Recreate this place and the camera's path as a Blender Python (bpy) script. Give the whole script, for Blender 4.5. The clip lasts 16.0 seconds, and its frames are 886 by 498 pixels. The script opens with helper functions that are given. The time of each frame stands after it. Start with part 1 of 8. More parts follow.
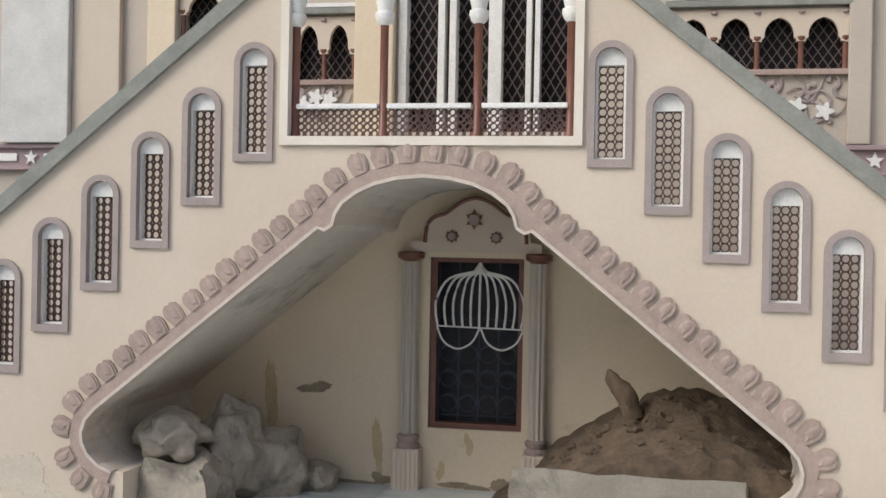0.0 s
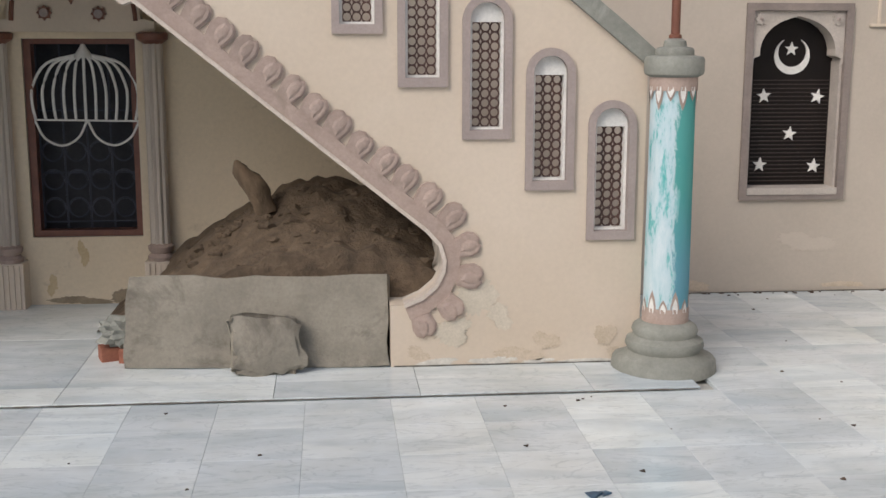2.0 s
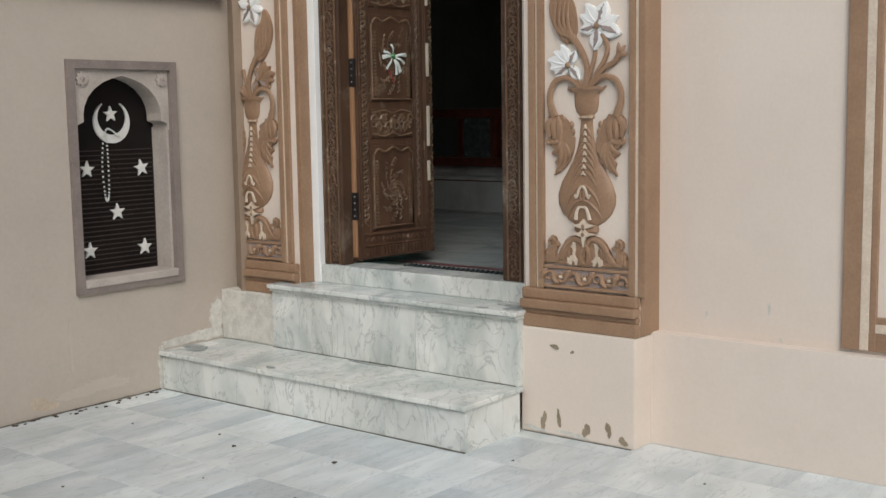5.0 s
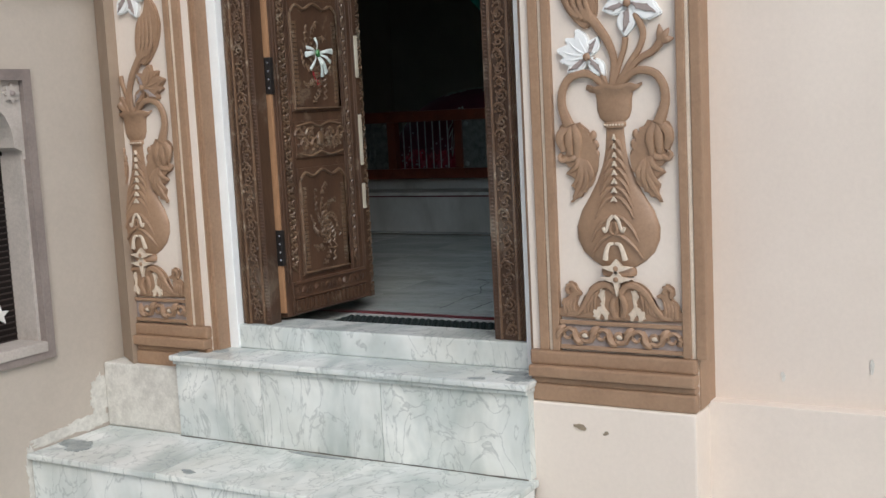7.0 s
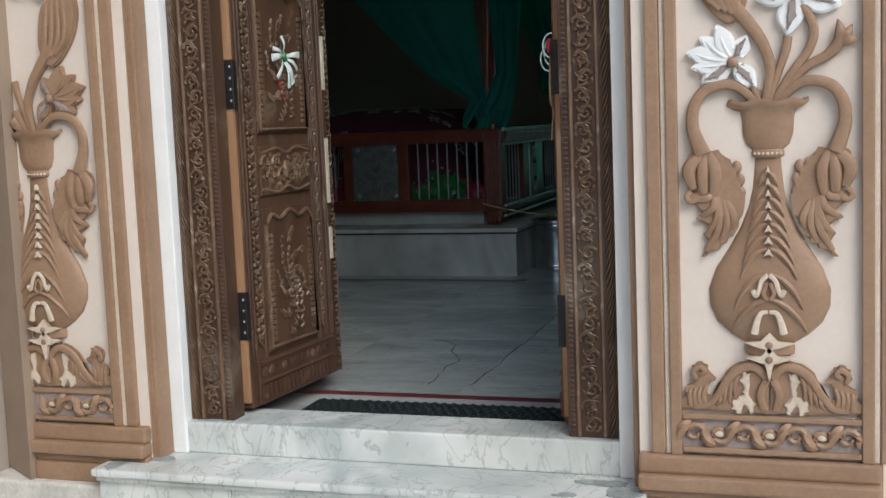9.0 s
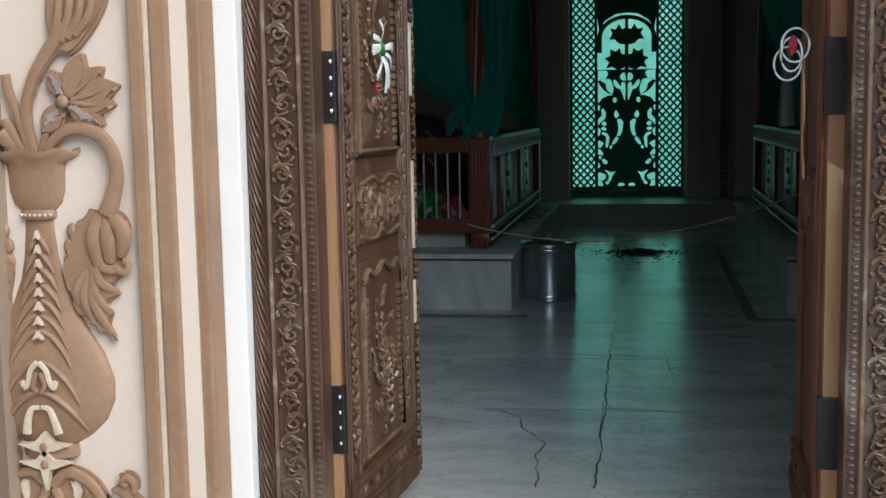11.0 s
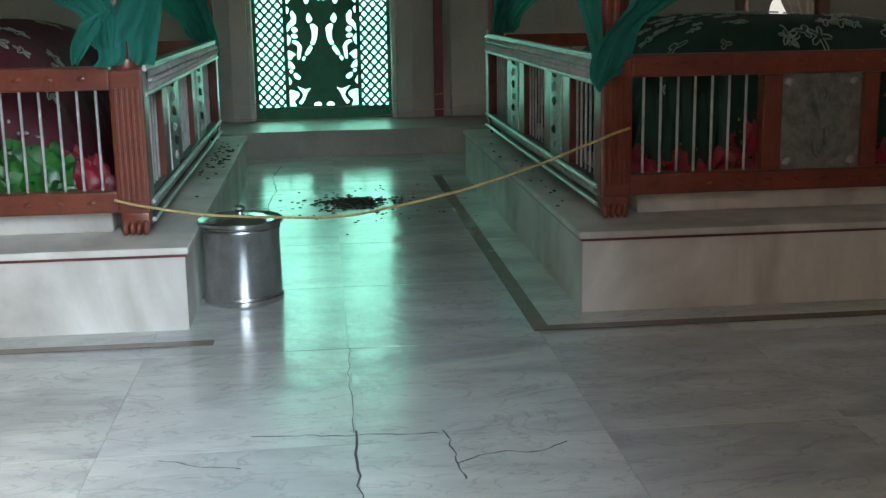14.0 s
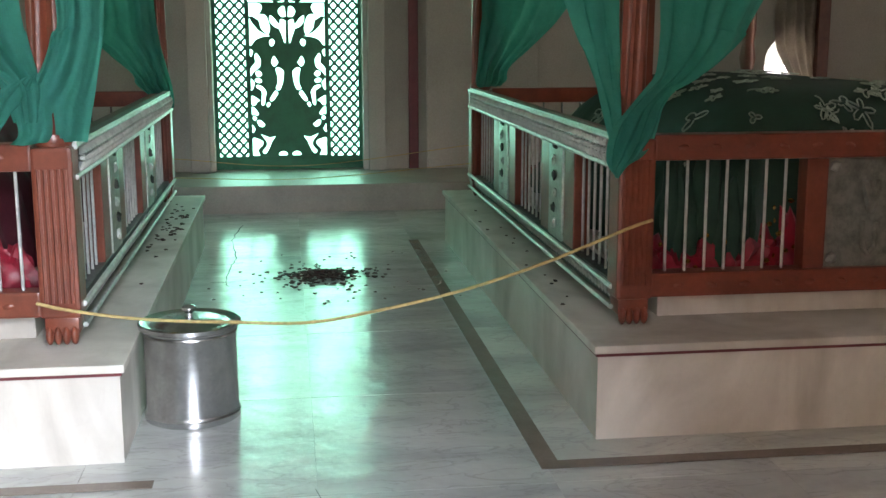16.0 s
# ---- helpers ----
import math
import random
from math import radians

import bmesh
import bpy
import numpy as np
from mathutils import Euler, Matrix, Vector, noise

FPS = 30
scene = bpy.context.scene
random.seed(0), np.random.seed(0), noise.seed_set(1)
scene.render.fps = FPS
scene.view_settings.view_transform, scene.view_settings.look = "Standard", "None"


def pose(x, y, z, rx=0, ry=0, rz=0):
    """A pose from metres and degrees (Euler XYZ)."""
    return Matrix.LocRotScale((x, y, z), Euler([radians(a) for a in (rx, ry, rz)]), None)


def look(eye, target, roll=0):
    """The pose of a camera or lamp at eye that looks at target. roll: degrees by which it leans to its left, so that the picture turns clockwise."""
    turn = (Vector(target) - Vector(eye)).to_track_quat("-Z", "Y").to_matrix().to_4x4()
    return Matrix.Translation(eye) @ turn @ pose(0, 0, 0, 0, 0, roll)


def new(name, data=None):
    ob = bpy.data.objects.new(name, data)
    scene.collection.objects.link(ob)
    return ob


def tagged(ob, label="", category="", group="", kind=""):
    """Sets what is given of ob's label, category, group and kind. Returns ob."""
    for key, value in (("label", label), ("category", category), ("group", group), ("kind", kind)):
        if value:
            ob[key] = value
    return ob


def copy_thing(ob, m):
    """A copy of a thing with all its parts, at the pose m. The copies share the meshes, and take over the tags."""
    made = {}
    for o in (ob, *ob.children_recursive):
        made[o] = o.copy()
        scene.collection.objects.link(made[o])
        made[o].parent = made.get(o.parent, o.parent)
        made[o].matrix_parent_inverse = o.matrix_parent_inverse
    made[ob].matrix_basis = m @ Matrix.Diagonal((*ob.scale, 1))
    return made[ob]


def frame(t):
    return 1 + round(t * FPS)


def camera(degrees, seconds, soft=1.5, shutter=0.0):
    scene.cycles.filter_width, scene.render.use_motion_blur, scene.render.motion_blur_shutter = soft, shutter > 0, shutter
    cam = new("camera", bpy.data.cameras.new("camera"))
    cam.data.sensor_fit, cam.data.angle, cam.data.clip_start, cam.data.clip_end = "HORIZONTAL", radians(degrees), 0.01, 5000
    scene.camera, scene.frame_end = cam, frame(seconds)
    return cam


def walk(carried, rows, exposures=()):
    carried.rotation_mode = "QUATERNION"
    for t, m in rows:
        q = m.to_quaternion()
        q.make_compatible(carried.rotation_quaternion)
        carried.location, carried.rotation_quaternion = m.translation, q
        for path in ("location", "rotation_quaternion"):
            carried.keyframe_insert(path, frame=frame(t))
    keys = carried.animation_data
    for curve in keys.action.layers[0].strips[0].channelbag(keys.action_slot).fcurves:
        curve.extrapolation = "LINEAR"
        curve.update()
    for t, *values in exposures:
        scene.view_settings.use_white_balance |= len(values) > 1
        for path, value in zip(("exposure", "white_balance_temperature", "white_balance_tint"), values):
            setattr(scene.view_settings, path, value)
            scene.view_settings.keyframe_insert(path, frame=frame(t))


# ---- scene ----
cam = camera(42.0, 16.0)

PATH = [
    (0, (0.393, 0.141, 1.596), (-0.013, 2.099, 1.583), 1.1),
    (0.5, (0.37, 0.301, 1.578), (-0.02, 2.256, 1.41), 1.0),
    (1, (0.375, 0.462, 1.542), (0.298, 2.44, 1.252), 1.6),
    (1.5, (0.416, 0.621, 1.483), (0.526, 2.574, 1.064), 0.4),
    (2, (0.477, 0.833, 1.498), (0.668, 2.792, 1.139), 0.1),
    (2.5, (0.449, 1.029, 1.465), (0.88, 2.956, 1.152), 0.7),
    (3, (0.391, 1.243, 1.487), (1.23, 3.033, 1.186), 0.5),
    (3.5, (0.491, 1.543, 1.455), (1.544, 3.214, 1.142), 0.7),
    (4, (0.617, 1.851, 1.451), (1.816, 3.434, 1.209), 0.5),
    (4.5, (0.72, 2.191, 1.463), (2.128, 3.595, 1.246), 0.7),
    (5, (0.932, 2.526, 1.422), (2.484, 3.766, 1.187), -0.9),
    (5.2, (1.048, 2.64, 1.432), (2.607, 3.871, 1.199), -1.4),
    (7.3, (1.692, 3.997, 1.49), (3.427, 4.964, 1.256), -2.7),
    (7.5, (1.712, 4.178, 1.495), (3.455, 5.134, 1.278), -2.5),
    (8, (1.831, 4.509, 1.493), (3.635, 5.344, 1.267), -2.7),
    (8.5, (2.069, 4.764, 1.507), (3.894, 5.556, 1.298), -2.8),
    (9, (2.274, 4.98, 1.497), (4.162, 5.603, 1.279), -2.3),
    (9.2, (2.347, 5.123, 1.516), (4.256, 5.679, 1.297), -2.1),
    (11.3, (3.204, 6.078, 1.577), (5.169, 6.341, 1.318), -1.0),
    (11.5, (3.316, 6.119, 1.562), (5.288, 6.303, 1.283), -1.0),
    (12, (3.626, 6.14, 1.586), (5.605, 6.156, 1.302), -0.4),
    (12.5, (3.888, 6.168, 1.557), (5.866, 6.123, 1.264), 0.8),
    (13, (4.188, 6.245, 1.606), (6.162, 6.111, 1.311), 0.8),
    (13.5, (4.501, 6.244, 1.551), (6.457, 6.05, 1.181), -0.1),
    (14, (4.944, 6.186, 1.645), (6.889, 5.989, 1.225), -1.0),
    (14.5, (5.078, 6.213, 1.765), (7.02, 6.015, 1.33), 0.2),
    (15, (5.137, 6.265, 1.806), (7.091, 6.068, 1.424), -0.2),
    (15.5, (5.251, 6.265, 1.786), (7.205, 6.035, 1.427), -0.2),
    (16, (5.616, 6.188, 1.76), (7.563, 5.927, 1.385), -0.1),
]
EXPOSURES = [(0, 0.12, 6300, 9), (0.7, 0.0, 6350, 10), (1.5, -0.05, 6400, 10), (2, -0.03, 6450, 11), (3, -0.06, 6050, 8), (3.5, -0.06, 6050, 8), (4, 0.04, 6150, 8), (4.5, -0.08, 6200, 8), (5, -0.33, 6250, 8),
             (7.5, 0.03, 5950, 8), (9, 0.05, 5980, 8), (11.3, 0.45, 5900, 8), (12, 0.9, 6000, 8), (12.5, 1.38, 5900, 6), (13, 1.95, 5950, 8), (13.5, 2.45, 6100, 10), (13.8, 2.85, 6300, 11), (14, 3.2, 6500, 13), (14.5, 3.68, 7000, 19), (15.5, 4.02, 7100, 22), (16, 4.06, 7100, 22)]
walk(cam, [(t, look(eye, target, roll)) for t, eye, target, roll in PATH], EXPOSURES)

# ---- world, sun, exposure ----
world = bpy.data.worlds.new("sky")
scene.world = world
world.use_nodes = True
wn = world.node_tree
sky = wn.nodes.new("ShaderNodeTexSky")
sky.sky_type = 'NISHITA'
sky.sun_disc = False
sky.sun_elevation, sky.sun_rotation = radians(40), radians(225)
sky.air_density, sky.dust_density = 1.0, 3.0
wn.links.new(sky.outputs[0], wn.nodes["Background"].inputs[0])
wn.nodes["Background"].inputs[1].default_value = 0.15
sun = new("sun", bpy.data.lights.new("sun", 'SUN'))
sun.data.energy, sun.data.angle, sun.data.color = 1.4, radians(35), (1.0, 0.97, 0.93)
sun.matrix_world = look((-12, -12, 14), (0, 0, 0))


def opening_lamp(place, target, w, h, watts, colour, spread=180):
    """An area lamp added in a window's or doorway's opening, strengthening the sky's daylight."""
    lamp = new("window_daylight", bpy.data.lights.new("window_daylight", 'AREA'))
    lamp.data.shape, lamp.data.size, lamp.data.size_y = 'RECTANGLE', w, h
    lamp.data.energy, lamp.data.color = watts, colour
    lamp.data.spread = radians(spread)
    lamp.matrix_world = look(place, target)


opening_lamp((14.12, 6.175, 1.9), (10, 6.175, 1.9), 1.02, 2.05, 6, (1.0, 0.98, 0.95))
opening_lamp((9.6, 0.12, 2.0), (9.6, 4, 2.0), 1.1, 1.5, 0.5, (1.0, 0.82, 0.66))
# Unseen north opening with a warm lamp, added to brighten the room.
opening_lamp((9.6, 11.68, 2.0), (9.6, 8, 2.0), 1.1, 1.5, 0.9, (1.0, 0.88, 0.76))
# Bluish lamp added in the doorway, brightening the floor and the north platform.
opening_lamp((5.43, 6.135, 1.9), (7.5, 6.95, 0.55), 1.0, 2.0, 2.8, (0.62, 0.86, 1.0), 70)

# ---- materials ----
def ramp(nt, src, stops):
    r = nt.nodes.new("ShaderNodeValToRGB")
    els = r.color_ramp.elements
    els[0].position, els[0].color = stops[0][0], (*stops[0][1], 1)
    els[1].position, els[1].color = stops[-1][0], (*stops[-1][1], 1)
    for p, c in stops[1:-1]:
        els.new(p).color = (*c, 1)
    nt.links.new(src, r.inputs[0])
    return r.outputs[0]


def noise_tex(nt, scale, detail=4, rough=0.6, stretch=(1, 1, 1), distort=0.0):
    co = nt.nodes.new("ShaderNodeNewGeometry")
    mp = nt.nodes.new("ShaderNodeMapping")
    mp.inputs["Scale"].default_value = stretch
    nt.links.new(co.outputs["Position"], mp.inputs[0])
    n = nt.nodes.new("ShaderNodeTexNoise")
    n.inputs["Scale"].default_value, n.inputs["Detail"].default_value = scale, detail
    n.inputs["Roughness"].default_value, n.inputs["Distortion"].default_value = rough, distort
    nt.links.new(mp.outputs[0], n.inputs["Vector"])
    return n, mp


def mixc(nt, fac, a, b, mode='MIX'):
    m = nt.nodes.new("ShaderNodeMix")
    m.data_type, m.blend_type = 'RGBA', mode
    for sock, v in ((m.inputs[0], fac), (m.inputs[6], a), (m.inputs[7], b)):
        if isinstance(v, (int, float)):
            sock.default_value = v
        elif isinstance(v, tuple):
            sock.default_value = (*v, 1)
        else:
            nt.links.new(v, sock)
    return m.outputs[2]


def surface(name, base, dark=None, rough=0.6, metal=0.0, scale=6.0, fine=90.0, amount=0.5, bump=0.15,
            bump_dist=0.004, stretch=(1, 1, 1), stain=None, stain_scale=2.0, stain_at=(0.58, 0.72), spec=0.5, random_tint=0.0, grain=0.12):
    """A procedural surface: coarse patches, fine grain, stains with a shape of their own, relief."""
    m = bpy.data.materials.new(name)
    m.use_nodes = True
    nt = m.node_tree
    b = nt.nodes["Principled BSDF"]
    b.inputs["Roughness"].default_value, b.inputs["Metallic"].default_value = rough, metal
    b.inputs["Specular IOR Level"].default_value = spec
    dark = dark or tuple(c * 0.78 for c in base)
    n1, _ = noise_tex(nt, scale, 5, 0.6, stretch)
    col = ramp(nt, n1.outputs[0], [(0.5 - amount * 0.35, dark), (0.5 + amount * 0.2, base)])
    n2, _ = noise_tex(nt, fine, 3, 0.7, stretch)
    fine_tone = ramp(nt, n2.outputs[0], [(0.3, (1 - grain,) * 3), (0.7, (1 + grain * 0.5,) * 3)])
    col = mixc(nt, 1.0, col, fine_tone, 'MULTIPLY')
    if stain:
        n3, _ = noise_tex(nt, stain_scale, 8, 0.7, distort=0.4)
        f = ramp(nt, n3.outputs[0], [(stain_at[0], (0, 0, 0)), (stain_at[1], (1, 1, 1))])
        col = mixc(nt, f, col, stain)
    if random_tint:
        oi = nt.nodes.new("ShaderNodeObjectInfo")
        t = ramp(nt, oi.outputs["Random"], [(0, (1 - random_tint,) * 3), (1, (1 + random_tint * 0.3,) * 3)])
        col = mixc(nt, 1.0, col, t, 'MULTIPLY')
    nt.links.new(col, b.inputs["Base Color"])
    if bump:
        bp = nt.nodes.new("ShaderNodeBump")
        bp.inputs["Strength"].default_value, bp.inputs["Distance"].default_value = bump, bump_dist
        nt.links.new(n2.outputs[0], bp.inputs["Height"])
        nt.links.new(bp.outputs[0], b.inputs["Normal"])
    return m


def marble(name, white, grey, vein, rough, per_piece=True, scale=1.6, tint=0.25, stretch=(0.7, 2.4, 1.6), veins=0.75, waves=0.0):
    """White marble with drifting grey clouds and thin veins, each slab cut from another part of the block."""
    m = bpy.data.materials.new(name)
    m.use_nodes = True
    nt = m.node_tree
    b = nt.nodes["Principled BSDF"]
    geo = nt.nodes.new("ShaderNodeNewGeometry")
    oi = nt.nodes.new("ShaderNodeObjectInfo")
    rnd = nt.nodes.new("ShaderNodeMath")
    rnd.operation = 'ADD'
    nt.links.new(oi.outputs["Random"], rnd.inputs[0])
    nt.links.new(geo.outputs["Random Per Island"], rnd.inputs[1])
    mul = nt.nodes.new("ShaderNodeVectorMath")
    mul.operation = 'SCALE'
    mul.inputs[0].default_value = (37.0, 19.0, 53.0)
    nt.links.new(rnd.outputs[0], mul.inputs["Scale"])
    add = nt.nodes.new("ShaderNodeVectorMath")
    nt.links.new(geo.outputs["Position"], add.inputs[0])
    if per_piece:
        nt.links.new(mul.outputs[0], add.inputs[1])
    mp = nt.nodes.new("ShaderNodeMapping")
    mp.inputs["Rotation"].default_value = (0.1, 0.2, 0.35)
    mp.inputs["Scale"].default_value = stretch
    nt.links.new(add.outputs[0], mp.inputs[0])
    n = nt.nodes.new("ShaderNodeTexNoise")
    n.inputs["Scale"].default_value, n.inputs["Detail"].default_value, n.inputs["Distortion"].default_value = scale, 6, 1.2
    nt.links.new(mp.outputs[0], n.inputs["Vector"])
    col = ramp(nt, n.outputs[0], [(0.34, grey), (0.6, white)])
    n2 = nt.nodes.new("ShaderNodeTexNoise")
    n2.inputs["Scale"].default_value, n2.inputs["Detail"].default_value, n2.inputs["Distortion"].default_value = scale * 2.2, 5, 2.2
    nt.links.new(mp.outputs[0], n2.inputs["Vector"])
    v = ramp(nt, n2.outputs[0], [(0.485, (0, 0, 0)), (0.5, (veins,) * 3), (0.53, (0, 0, 0))])
    col = mixc(nt, v, col, vein)
    if per_piece and tint:
        fr = nt.nodes.new("ShaderNodeMath")
        fr.operation = 'FRACT'
        nt.links.new(rnd.outputs[0], fr.inputs[0])
        t = ramp(nt, fr.outputs[0], [(0, (1 - tint, 1 - tint * 0.93, 1 - tint * 0.85)), (0.45, (1 - tint * 0.35,) * 3), (1, (1.05, 1.05, 1.03))])
        col = mixc(nt, 1.0, col, t, 'MULTIPLY')
    n3, _ = noise_tex(nt, 1.3, 6, 0.7)
    dirt = ramp(nt, n3.outputs[0], [(0.35, (0.84, 0.83, 0.80)), (0.6, (1, 1, 1))])
    col = mixc(nt, 1.0, col, dirt, 'MULTIPLY')
    nt.links.new(col, b.inputs["Base Color"])
    rr = ramp(nt, n3.outputs[0], [(0.3, (rough * 1.5,) * 3), (0.7, (rough * 0.8,) * 3)])
    nt.links.new(rr, b.inputs["Roughness"])
    if waves:
        n4 = nt.nodes.new("ShaderNodeTexNoise")
        n4.inputs["Scale"].default_value, n4.inputs["Detail"].default_value = 9.0, 3
        nt.links.new(add.outputs[0], n4.inputs["Vector"])
        bump = nt.nodes.new("ShaderNodeBump")
        bump.inputs["Strength"].default_value, bump.inputs["Distance"].default_value = 1.0, waves
        nt.links.new(n4.outputs[0], bump.inputs["Height"])
        nt.links.new(bump.outputs[0], b.inputs["Normal"])
    return m


M = {}
M["plaster"] = surface("cream_plaster", (0.61, 0.525, 0.425), (0.55, 0.465, 0.365), 0.85, grain=0.04, scale=1.3, fine=45, amount=0.7, bump=0.12,
                       stain=(0.45, 0.41, 0.33), stain_scale=1.1, stain_at=(0.64, 0.82))
M["plaster_cool"] = surface("beige_plaster", (0.495, 0.437, 0.368), (0.445, 0.392, 0.328), 0.85, grain=0.04, scale=1.5, fine=45, amount=0.6, bump=0.1,
                            stain=(0.46, 0.39, 0.31), stain_scale=1.6, stain_at=(0.66, 0.8))
M["plaster_pink"] = surface("peach_paint", (0.74, 0.655, 0.565), (0.69, 0.605, 0.52), 0.7, grain=0.03, scale=1.2, fine=60, amount=0.5, bump=0.06)
M["damp"] = surface("damp_plaster", (0.72, 0.61, 0.45), (0.62, 0.52, 0.37), 0.9, grain=0.06, scale=1.1, fine=40, amount=0.9, bump=0.2,
                    stain=(0.27, 0.20, 0.13), stain_scale=1.7, stain_at=(0.62, 0.78))
M["soffit"] = surface("whitewashed_soffit", (0.66, 0.60, 0.52), (0.54, 0.48, 0.41), 0.9, scale=1.6, fine=40, amount=0.9, bump=0.2,
                      stain=(0.26, 0.235, 0.20), stain_scale=1.8, stain_at=(0.56, 0.72))
M["mauve"] = surface("mauve_trim_paint", (0.36, 0.30, 0.275), (0.30, 0.25, 0.23), 0.75, scale=9, fine=70, amount=0.7, bump=0.12)
M["scallop"] = surface("dusty_pink_paint", (0.43, 0.335, 0.285), (0.33, 0.25, 0.21), 0.8, scale=14, fine=70, amount=1.0, bump=0.2,
                       stain=(0.29, 0.23, 0.19), stain_scale=9, stain_at=(0.56, 0.72), random_tint=0.15)
M["band"] = surface("dull_mauve_band", (0.36, 0.27, 0.27), (0.30, 0.22, 0.23), 0.7, scale=7, amount=0.6)
M["coping"] = surface("grey_green_cement", (0.28, 0.285, 0.25), (0.19, 0.195, 0.17), 0.9, scale=7, fine=60, amount=0.9, bump=0.3,
                      stain=(0.33, 0.33, 0.29), stain_scale=5, stain_at=(0.55, 0.7))
M["white"] = surface("white_paint", (0.78, 0.77, 0.73), (0.68, 0.67, 0.63), 0.6, scale=8, fine=60, amount=0.6, bump=0.08)
M["jamb_white"] = surface("fresh_white_gloss_paint", (0.86, 0.87, 0.85), (0.80, 0.81, 0.79), 0.4, scale=5, amount=0.5, bump=0.04, grain=0.03)
M["whitegrey"] = surface("pale_grey_paint", (0.62, 0.61, 0.57), (0.5, 0.49, 0.46), 0.7, scale=5, amount=0.7)
M["brownpaint"] = surface("brown_gloss_paint", (0.19, 0.075, 0.045), (0.13, 0.05, 0.035), 0.4, scale=12, amount=0.7, bump=0.1)
M["jali"] = surface("dark_brown_lattice_paint", (0.10, 0.05, 0.04), (0.06, 0.03, 0.025), 0.6, scale=14, amount=0.8, bump=0.1)
M["lath"] = surface("dusty_grey_brown_lath", (0.13, 0.095, 0.085), (0.08, 0.058, 0.052), 0.7, scale=14, amount=0.8, bump=0.1)
M["tan"] = surface("tan_brown_paint", (0.335, 0.213, 0.130), (0.28, 0.173, 0.104), 0.5, scale=8, fine=70, amount=0.6, bump=0.08)
M["creamrelief"] = surface("cream_highlight_paint", (0.68, 0.58, 0.46), (0.58, 0.48, 0.37), 0.6, scale=12)
M["black"] = surface("black_glazed_board", (0.012, 0.009, 0.008), (0.008, 0.006, 0.006), 0.5, scale=5, bump=0, spec=0.2)
M["slat"] = surface("dark_brown_slat_paint", (0.04, 0.026, 0.021), (0.025, 0.016, 0.013), 0.5, scale=12, bump=0)
# Near-black: darkness of unlit rooms put into colour; also fills the floor cracks.
M["dark"] = surface("unlit_room_and_crack_dark", (0.05, 0.05, 0.055), (0.03, 0.03, 0.035), 0.8, scale=5, bump=0)
M["iron"] = surface("dark_iron_paint", (0.05, 0.055, 0.075), (0.03, 0.033, 0.045), 0.5, scale=12, bump=0.1)
M["marble_out"] = marble("courtyard_marble", (0.78, 0.835, 0.84), (0.60, 0.67, 0.70), (0.46, 0.52, 0.55), 0.178, tint=0.20, veins=0.5)
M["marble_step"] = marble("step_marble", (0.79, 0.81, 0.78), (0.50, 0.55, 0.53), (0.27, 0.30, 0.30), 0.178, scale=1.9, tint=0.06, stretch=(1.2, 1.5, 0.8), veins=0.5)
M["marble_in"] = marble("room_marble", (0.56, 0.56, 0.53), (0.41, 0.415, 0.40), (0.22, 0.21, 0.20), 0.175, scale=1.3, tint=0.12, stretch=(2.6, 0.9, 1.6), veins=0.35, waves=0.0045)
M["marble_plat"] = marble("platform_marble", (0.68, 0.64, 0.59), (0.47, 0.43, 0.385), (0.36, 0.30, 0.25), 0.42, scale=1.8, tint=0.1, stretch=(1.2, 1.5, 0.7), veins=0.06)
# The brown of this plaster carries the shade seen on the corner return.
M["corner"] = surface("brown_plaster_painted_shade", (0.36, 0.275, 0.20), (0.31, 0.235, 0.17), 0.8, scale=5, grain=0.04)
M["grout"] = surface("dirty_joint", (0.42, 0.43, 0.42), (0.30, 0.31, 0.30), 0.9, scale=10, amount=0.8)
M["inlay"] = surface("brown_stone_inlay", (0.20, 0.15, 0.12), (0.14, 0.11, 0.09), 0.25, scale=9, amount=0.7, bump=0)
M["redline"] = surface("dark_red_stone_line", (0.16, 0.03, 0.035), (0.11, 0.02, 0.025), 0.3, scale=9, bump=0)
M["sandstone"] = surface("weathered_sandstone", (0.30, 0.275, 0.225), (0.17, 0.155, 0.125), 0.95, scale=4, fine=60, amount=0.9, bump=0.5,
                         bump_dist=0.008, stain=(0.145, 0.13, 0.105), stain_scale=3.5, stain_at=(0.54, 0.66))
M["mud"] = surface("brown_mud", (0.16, 0.115, 0.075), (0.055, 0.040, 0.027), 0.97, scale=11, fine=38, amount=0.9, bump=0.8, bump_dist=0.02,
                   stain=(0.06, 0.042, 0.028), stain_scale=8, stain_at=(0.56, 0.68))
M["greyrock"] = surface("painted_grey_rock", (0.44, 0.385, 0.31), (0.26, 0.23, 0.19), 0.9, scale=4, fine=30, amount=1.0, bump=0.6, bump_dist=0.015,
                        stain=(0.16, 0.16, 0.135), stain_scale=5, stain_at=(0.54, 0.68))
M["brick"] = surface("red_brick", (0.33, 0.13, 0.08), (0.24, 0.09, 0.06), 0.9, scale=14, fine=80, bump=0.4)
M["bark"] = surface("dry_bark", (0.20, 0.14, 0.09), (0.11, 0.08, 0.05), 0.95, scale=20, stretch=(1, 1, 0.3), bump=0.6, bump_dist=0.01)
M["teak"] = surface("carved_dark_wood", (0.085, 0.045, 0.026), (0.04, 0.022, 0.014), 0.42, scale=10, fine=70, amount=0.9, bump=0.35,
                    stretch=(1, 1, 0.35), stain=(0.21, 0.165, 0.12), stain_scale=4, stain_at=(0.56, 0.74))
